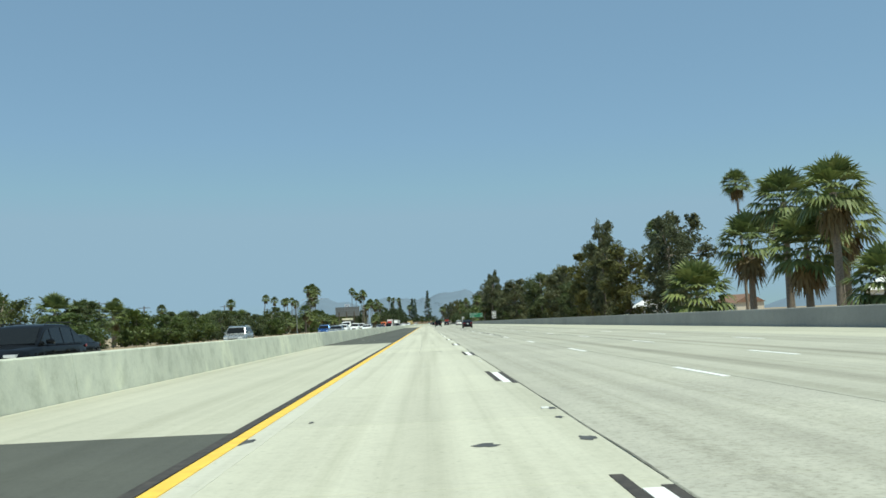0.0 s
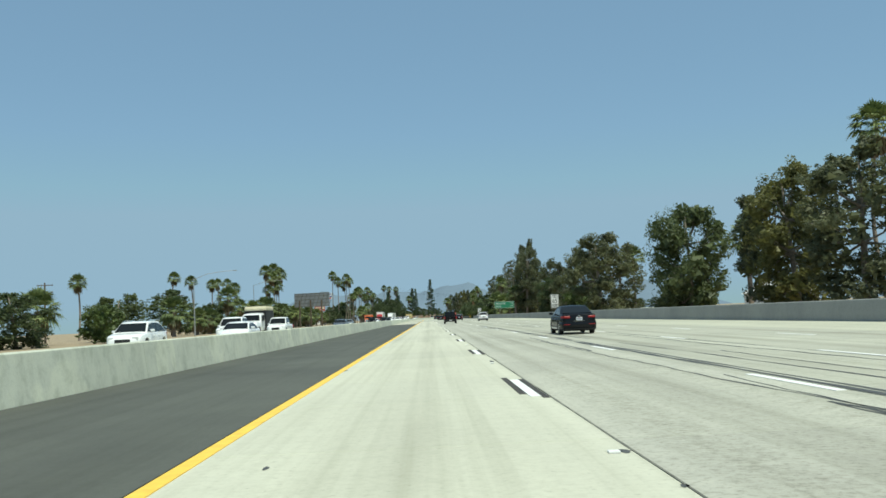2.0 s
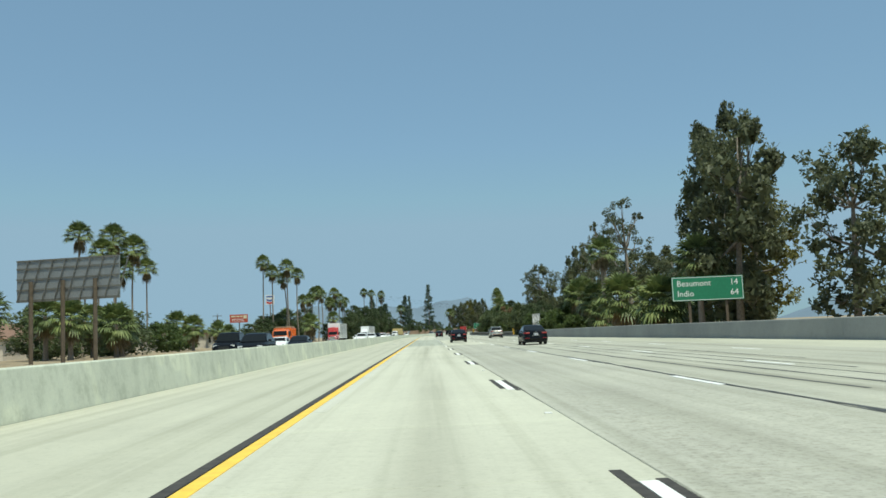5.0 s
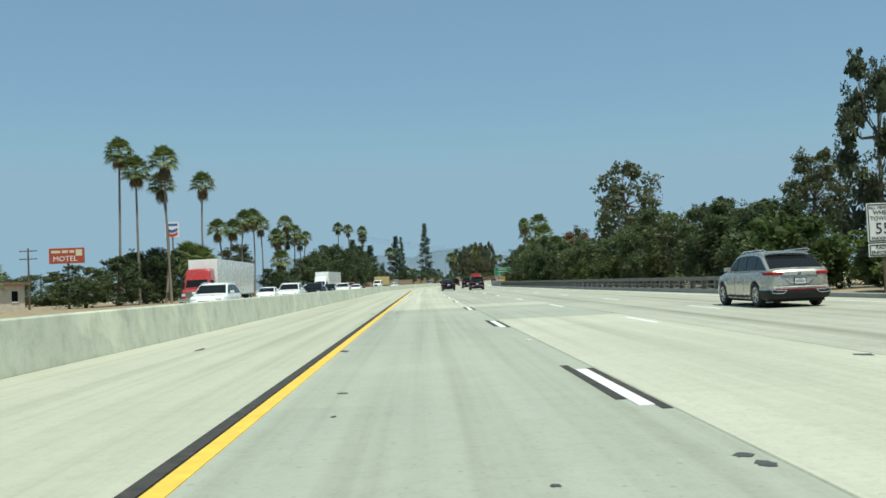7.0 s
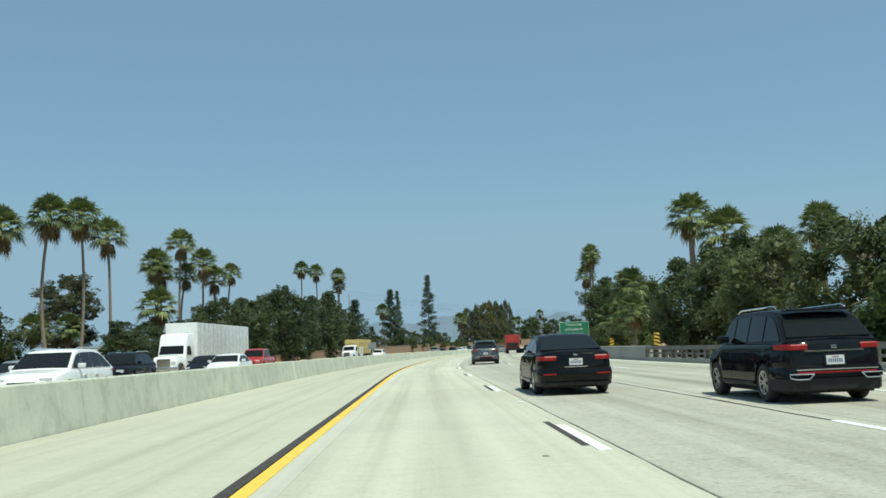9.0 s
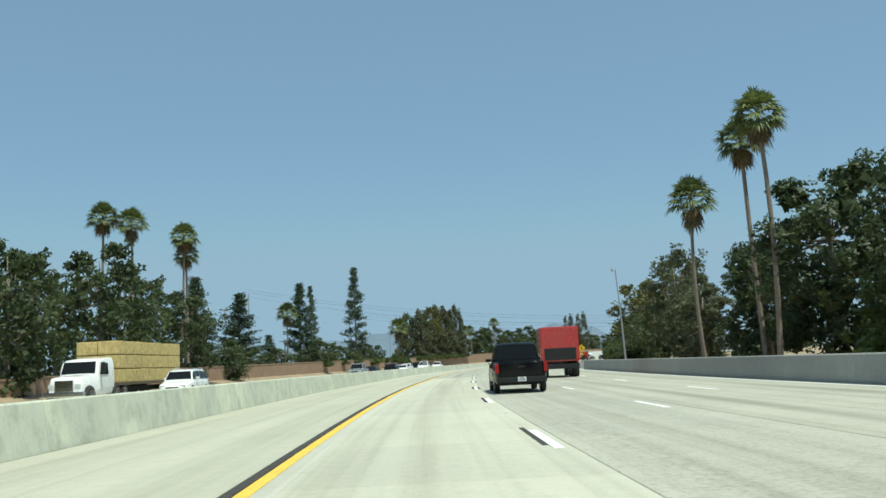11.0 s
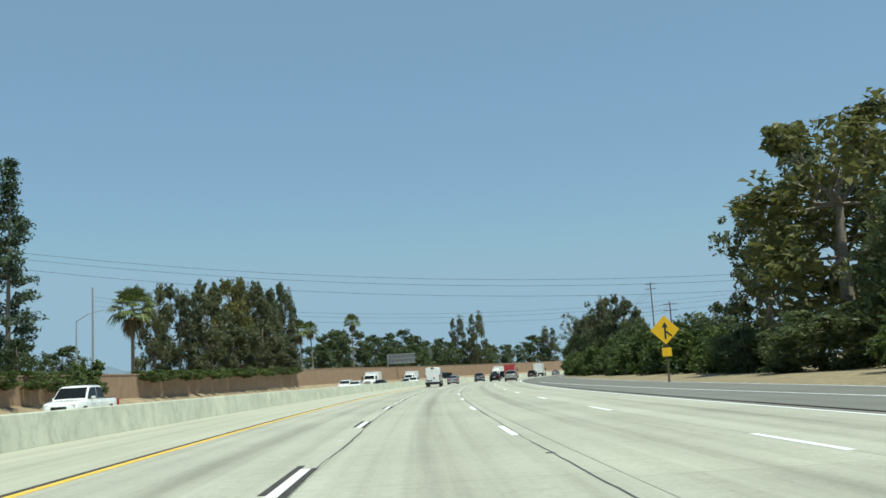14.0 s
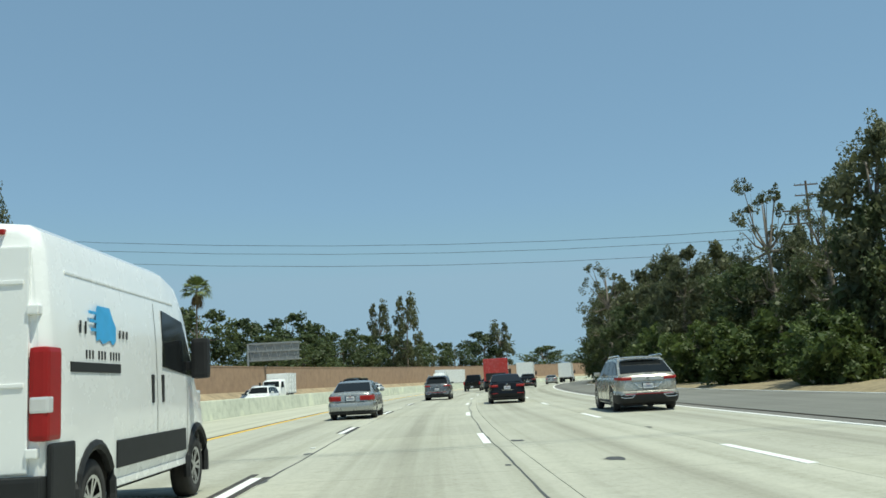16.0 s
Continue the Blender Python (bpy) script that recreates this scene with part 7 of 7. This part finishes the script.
t = thing("merge_sign", "yellow diamond merge sign on a wooden post", "road sign")
t.matrix_local = spot(819.5, 16.9, 0.25)
post_(t, 0, 0.06, 3.2, 0.06, "wood")
d = 0.92
p = part("panel", raw([(0, -0.02, 3.12 - d), (d, -0.02, 3.12), (0, -0.02, 3.12 + d), (-d, -0.02, 3.12), (0, 0.02, 3.12 - d), (d, 0.02, 3.12), (0, 0.02, 3.12 + d), (-d, 0.02, 3.12)], [(0, 1, 2, 3), (7, 6, 5, 4), (0, 4, 5, 1), (1, 5, 6, 2), (2, 6, 7, 3), (3, 7, 4, 0)]), "signyellow", t, "yellow diamond panel")
arrow = raw([(x, -0.028, z + 3.1) for x, z in ((-0.06, -0.55), (0.06, -0.55), (0.06, 0.18), (0.2, 0.18), (0.0, 0.52), (-0.2, 0.18), (-0.06, 0.18))], [(0, 1, 2, 6), (3, 4, 5)])
part("merge_arrow", join(arrow, raw([(x, -0.029, z + 3.1) for x, z in ((0.36, -0.42), (0.44, -0.34), (0.08, -0.02), (0.05, -0.14))], [(0, 1, 2, 3)])), "ink", p)
part("advisory_plate", box(-0.3, 0.3, -0.03, 0.0, 1.45, 2.0, 0.01), "signyellow", t)

for s, u, z in ((440.2, 13.3, 0.0), (572, 12.6, 0.2)):
    t = thing("hazard_marker", "yellow and black striped hazard marker", "road sign")
    t.matrix_local = spot(s, u, z)
    post_(t, 0, 0.04, 0.6, 0.03)
    p = part("panel", box(-0.16, 0.16, -0.015, 0.015, 0.35, 1.30, 0.005), "signyellow", t)
    for i in range(4):
        z0 = 0.42 + i * 0.24
        part("stripe", raw([(-0.16, -0.02, z0 - 0.06), (0.16, -0.02, z0 + 0.06), (0.16, -0.02, z0 + 0.17), (-0.16, -0.02, z0 + 0.05)], [(0, 1, 2, 3)]), "ink", p)

t = thing("barrier_sign", "narrow white sign on the median barrier", "road sign")
t.matrix_local = spot(580, -8.7, 0)
post_(t, 0, 0.04, 1.5, 0.025)
p = panel_(t, -0.15, 0.15, 0.98, 1.68, "signwhite", edge=None)
for i in range(4):
    part("dark_bar", box(-0.09, 0.09, -0.026, -0.02, 1.10 + i * 0.14, 1.16 + i * 0.14), "ink", p)
t = thing("barrier_sign", "grey-backed sign on the median barrier", "road sign")
t.matrix_local = spot(733, -8.7, 0)
post_(t, 0, 0.04, 1.9, 0.03)
panel_(t, -0.35, 0.35, 1.35, 1.95, "signback", edge=None)
t = thing("roadside_sign", "grey-backed roadside sign beyond the barrier", "road sign")
t.matrix_local = spot(596, -9.6, 0)
post_(t, 0, 0.04, 2.2, 0.04)
panel_(t, -0.45, 0.45, 1.55, 2.25, "signback", edge=None)


def street_lamp(m, h, arm, label="grey steel street lamp with a long curved arm"):
    t = thing("street_lamp", label, "street lamp")
    t.matrix_local = m
    part("pole", tube([(0, 0, -0.15), (0, 0, h * 0.5), (0, 0, h)], [0.13, 0.10, 0.07], 8), "steel", t)
    part("arm", tube([(0, 0, h - 0.1), (arm * 0.35, 0, h + 0.7), (arm * 0.7, 0, h + 1.0), (arm, 0, h + 1.1)], [0.05, 0.045, 0.04, 0.035], 6), "steel", t)
    part("lamp_head", box(arm - 0.1, arm + 0.55, -0.13, 0.13, h + 1.02, h + 1.16, 0.04), "steel", t)


street_lamp(spot(265.4, -40, -0.1), 9.4, 6.6)
street_lamp(spot(356, -47.5, -0.1), 11.8, 7)
street_lamp(spot(866, -41.3, -0.1), 10.4, 4.3)
t = thing("camera_pole", "tall grey steel pole with a small traffic camera", "pole")
t.matrix_local = spot(735.4, 21.0, -0.1) @ Matrix.Diagonal((1.1, 1.1, 1.25, 1))
part("pole", tube([(0, 0, -0.15), (-0.2, 0, 5.5), (-0.55, 0, 11.3)], [0.14, 0.11, 0.07], 8), "steel", t)
part("bracket", tube([(-0.55, 0, 11.15), (-0.95, 0, 11.35)], 0.035, 6), "steel", t)
part("camera_dome", tube([(-0.95, 0, 11.4), (-0.95, 0, 11.2), (-0.95, 0, 11.05)], [0.10, 0.16, 0.08], 10), "signback", t)


def utility_pole(m, h, arms=2):
    t = thing("utility_pole", "dark wooden utility pole with crossarms", "utility pole")
    t.matrix_local = m
    part("pole", tube([(0, 0, -0.15), (0, 0, h)], [0.17, 0.11], 8), "wood", t)
    for i in range(arms):
        z = h - 0.4 - 1.1 * i
        a = part("crossarm", box(-1.2, 1.2, -0.06, 0.06, z - 0.06, z + 0.06), "wood", t)
        for x in (-1.1, -0.5, 0.5, 1.1):
            part("insulator", tube([(x, 0, z + 0.06), (x, 0, z + 0.2)], 0.035, 6), "signback", a)


for s, u, h in ((166, -63, 8.2), (190, -62, 7.8), (250, -58, 9), (330, -60, 9.5), (372, -60, 9.5), (442, -56, 8.6), (524, -56, 8.5), (788, -46, 8.3), (955, 31, 14.2), (975, 38, 20.0), (931, 38, 12.5)):
    utility_pole(spot(s, u, -0.12), h, 1 if h < 8.5 else 2)


def wire(a, b, sag, label="thin dark overhead wire crossing the freeway"):
    t = tagged(part("overhead_wire", tube([(a + (b - a) * f) - Vector((0, 0, sag * 4 * f * (1 - f))) for f in np.linspace(0, 1, 17)], 0.022, 5), "ink"), label, "cable", "overhead wires")
    return t


for s, hs in ((893, (16.3, 15.4, 13.9)), (975, (15.6, 14.7, 13.4))):
    for z in hs:
        wire(road(s + 9, 95, z + (-1.0 if s < 900 else 4)), road(s - 9, -95, z + (13 if s < 900 else 10)), 7)
    for u in (95, -95):
        tt_ = thing("transmission_pole", "tall steel transmission pole far off", "pole")
        tt_.matrix_local = spot(s + 9 if u > 0 else s - 9, u, -0.12)
        part("pole", tube([(0, 0, -0.15), (0, 0, 20 if u > 0 else 28)], [0.35, 0.2], 8), "steel", tt_)
for z in (12.2, 12.9, 13.6):
    wire(road(955, 31, z), road(975, 38, z + 5.4), 0.8, "thin dark overhead wire along the ramp")
    wire(road(931, 38, z - 1.3), road(955, 31, z), 0.8, "thin dark overhead wire along the ramp")

# Overhead sign structure seen from behind.
t = thing("overhead_sign", "grey steel truss sign over the opposite lanes, seen from behind", "overhead sign")
t.matrix_local = spot(1012, -27.4, 0, 8) @ Matrix.Scale(0.82, 4)
for x in (-9.2,):
    part("post", tube([(x, 0, -0.15), (x, 0, 10.2)], 0.17, 10), "steel", t)
for z in (7.2, 8.8, 10.2):
    part("chord", box(-9.4, 0.6, -0.09, 0.09, z - 0.09, z + 0.09), "steel", t)
for i in range(12):
    x = -9.2 + i * 0.8
    part("brace", tube([(x, -0.02, 7.2), (x + 0.8, -0.02, 10.2)] if i % 2 else [(x, -0.02, 10.2), (x + 0.8, -0.02, 7.2)], 0.05, 5), "steel", t)
part("panel", box(-9.0, 0.2, 0.14, 0.20, 7.0, 10.4, 0.01), "signback", t)

# Back of a billboard.
t = thing("billboard", "large billboard seen from behind with bare steel bracing", "billboard")
t.matrix_local = spot(368, -38.4, 0, -12) @ Matrix.Scale(0.80, 4)
for x in (1.5, 5.5, 9.5):
    part("post", tube([(x, 0.3, -0.15), (x, 0.3, 9.2)], 0.24, 8), "wood", t)
part("panel", box(-0.5, 12.3, 0.62, 0.80, 6.9, 11.7, 0.02), "signback", t)
for z in (7.1, 8.3, 9.5, 10.7, 11.6):
    part("stringer", box(-0.5, 12.3, 0.52, 0.62, z - 0.08, z + 0.08), "rail", t)
for i in range(9):
    x = -0.4 + i * 1.56
    part("brace", tube([(x, 0.46, 6.9), (x + 1.5, 0.46, 11.6)], 0.07, 5), "rail", t)

# Motel sign and petrol sign on poles.
t = thing("motel_sign", "red and white motel sign on a tall pole", "sign")
t.matrix_local = spot(522.2, -52.4, 0, 6)
part("pole", tube([(2.4, 0.2, -0.15), (2.4, 0.2, 7.0)], 0.16, 8), "rail", t)
p = part("panel", box(0, 4.6, -0.15, 0.15, 6.0, 8.1, 0.03), "motelred", t)
words(p, "MOTEL", 2.1, 6.62, 1.0, "signwhite", y=-0.16)
for x0, x1 in ((0.3, 1.5), (1.7, 2.5), (2.7, 3.3)):
    part("pale_bar", box(x0, x1, -0.165, -0.15, 7.42, 7.78), "cream", p)
part("pale_square", box(3.5, 4.35, -0.165, -0.15, 7.0, 7.85), "cream", p)
t = thing("petrol_sign", "blue and red chevron-shaped petrol sign on a pole", "sign")
t.matrix_local = spot(581, -53.7, 0) @ Matrix.Scale(1.21, 4)
part("pole", tube([(0, 0.1, -0.15), (0, 0.1, 11)], 0.14, 8), "rail", t)
p = part("panel", box(-1.15, 1.15, -0.12, 0.12, 10.5, 13.1, 0.03), "signwhite", t)
for z, m_ in ((11.75, "gasblue"), (11.05, "gasred")):
    part("chevron", raw([(-0.95, -0.135, z + 0.35), (-0.95, -0.135, z - 0.15), (0, -0.135, z - 0.5), (0.95, -0.135, z - 0.15), (0.95, -0.135, z + 0.35), (0, -0.135, z)], [(0, 1, 2, 5), (5, 2, 3, 4)]), m_, p)
part("name_bar", box(-0.95, 0.95, -0.135, -0.12, 12.45, 12.85), "gasblue", p)


# ---------------------------------------------------------------- buildings and the distance
def house(m, w, d, h, roof, label, wallm="stucco", name="house"):
    t = thing(name, label, "building")
    t.matrix_local = m
    part("wall", box(-w / 2, w / 2, 0, d, -0.1, h), wallm, t)
    if roof == "gable":
        e = 0.5
        part("roof", raw([(-w / 2 - e, -e, h), (w / 2 + e, -e, h), (w / 2 + e, d + e, h), (-w / 2 - e, d + e, h), (-w / 2 - e, d / 2, h + d * 0.28), (w / 2 + e, d / 2, h + d * 0.28)], [(0, 1, 5, 4), (2, 3, 4, 5), (0, 4, 3), (1, 2, 5), (0, 3, 2, 1)]), "rooftile" if wallm == "stucco" else "whitewall", t)
    else:
        part("roof", box(-w / 2 - 0.4, w / 2 + 0.4, -0.6, d + 0.4, h, h + 0.35, 0.03), "rooftile" if roof == "flat" else "whitewall", t)
    n = max(2, int(w / 3.2))
    for i in range(n):
        x = -w / 2 + (i + 0.5) * w / n
        wdw = part("window", box(x - 0.6, x + 0.6, -0.03, 0.05, h * 0.38, h * 0.78, 0.01), "glass", t)
        part("sill", box(x - 0.7, x + 0.7, -0.08, 0.0, h * 0.34, h * 0.38), "signwhite", wdw)


house(spot(470, -56, -0.1, 90), 22, 9, 3.0, "flat", "long tan motel building with flat roof")
house(spot(505, -52, -0.1, 80), 12, 8, 3.2, "flat", "low tan shop with flat roof")
house(spot(596, -58, -0.1, 90), 30, 10, 2.8, "flat", "long low pale building with shaded front", "whitewall")
house(spot(420, -60, -0.1, 90), 16, 9, 3.0, "gable", "small stucco house with brown roof")
house(spot(112, 62, -0.1, -70), 13, 9, 3.0, "gable", "white house with pale roof", "whitewall")
house(spot(90, 80, -0.1, -60), 15, 9, 3.2, "gable", "stucco house with brown tiled roof")
house(spot(330, 78, -0.1, -80), 16, 10, 3.4, "gable", "white house with pale roof", "whitewall")
house(spot(300, 100, -0.1, -80), 16, 10, 3.4, "gable", "stucco house with brown tiled roof")


def ridge(name, dist, a0, a1, base, amp, seed, mat, label, n=90):
    """A far range of hills as a solid slope."""
    bm, last = bmesh.new(), None
    for i in range(n + 1):
        f = i / n
        a = radians(a0 + (a1 - a0) * f)
        fade = min(1, f * 6, (1 - f) * 6)
        h = fade * (base + amp * (noise.noise((i * 0.11, seed, 0)) + 0.5 * noise.noise((i * 0.31, seed, 3)) + 0.2 * noise.noise((i * 0.9, seed, 5))))
        c, s_ = math.sin(a), math.cos(a)
        q = [bm.verts.new((c * r_, 500 + s_ * r_, z)) for r_, z in ((dist, -5), (dist * 1.12, max(h, 0) * 0.62), (dist * 1.2, max(h, 1)))]
        if last:
            for k in (0, 1):
                bm.faces.new((last[k], last[k + 1], q[k + 1], q[k]))
        last = q
    tagged(part(name, bm, mat, smooth=True), label, "hills", kind="structure")


# No haze lies before these ridges; their blue colour imitates it.
ridge("backdrop", 4300, -13, 20, 165, 80, 2.0, "hill", "low hills far ahead, tinted blue to stand for haze")
ridge("backdrop", 4300, 22, 60, 150, 60, 5.0, "hill", "low hills far to the side, tinted blue to stand for haze")


# ---------------------------------------------------------------- pavement slabs, last
SL = 4.57


def lane_slab(s, u0, u1, mat):
    """One cast slab with a bevelled rim, on its place on the road."""
    e, r = 0.005, 0.009
    rows = ((e, -0.03), (e, -r), (e + r, 0.0))
    verts = [road(a, b, z) * K for d, z in rows for a, b in ((s + d, u0 + d), (s + d, u1 - d), (s + SL - d, u1 - d), (s + SL - d, u0 + d))]
    faces = [(8, 9, 10, 11)] + [(4 * k + i, 4 * k + (i + 1) % 4, 4 * k + 4 + (i + 1) % 4, 4 * k + 4 + i) for k in (0, 1) for i in range(4)]
    me = bpy.data.meshes.new("pavement_slab")
    me.from_pydata(verts, [], faces)
    me.update()
    me.materials.append(M[mat])
    ob = new("pavement_slab", me)
    ob.parent = freeway
    return road_uv(ob)


for lane in (0, 1):
    for i in range(150):
        s = -9.14 + i * SL
        new_ = (370 <= s < 433 and lane == 0) or (424 <= s < 437) or (270 <= s < 280 and lane == 1)
        lane_slab(s, (-3.6, 0.32)[lane], (0.32, 4.1)[lane], "lane_grey" if new_ else "lane_rough" if lane and not 362 < s < 440 else "lane")

verts, faces = [], []


def add_slab(s, u0, u1):
    k = len(verts)
    e = 0.006
    for a, b, z in ((s + e, u0 + e, 0), (s + e, u1 - e, 0), (s + SL - e, u1 - e, 0), (s + SL - e, u0 + e, 0), (s + e, u0 + e, -0.03), (s + e, u1 - e, -0.03), (s + SL - e, u1 - e, -0.03), (s + SL - e, u0 + e, -0.03)):
        verts.append(tuple(road(a, b, z) * K))
    faces.extend([(k, k + 1, k + 2, k + 3), (k, k + 4, k + 5, k + 1), (k + 1, k + 5, k + 6, k + 2), (k + 2, k + 6, k + 7, k + 3), (k + 3, k + 7, k + 4, k)])


end = -9.14 + 150 * SL
for i in range(int((S1 - S0) / SL)):
    s = S0 + i * SL
    for u0_, u1_ in ((-3.6, 0.32), (0.32, 4.1)):
        if s + SL <= -9.1:
            add_slab(s, u0_, u1_)
    add_slab(s, 4.1, 7.2)
    for u in (7.2, 10.8):
        if u + 3.6 <= edge_line(s) + 0.9:
            add_slab(s, u, u + 3.6)
        elif u < edge_line(s):
            add_slab(s, u, edge_line(s) + 0.1)
for i in range(int((S1 - end) / SL)):
    for u0_, u1_ in ((-3.6, 0.32), (0.32, 4.1)):
        add_slab(end + i * SL, u0_, u1_)
me = bpy.data.meshes.new("outer_slabs")
me.from_pydata(verts, [], faces)
me.update()
me.materials.append(M["lane_far"])
ob = new("outer_slabs", me)
ob.parent = freeway
road_uv(ob)
tagged(ob, "pale worn concrete slabs of the outer lanes", kind="stuff")
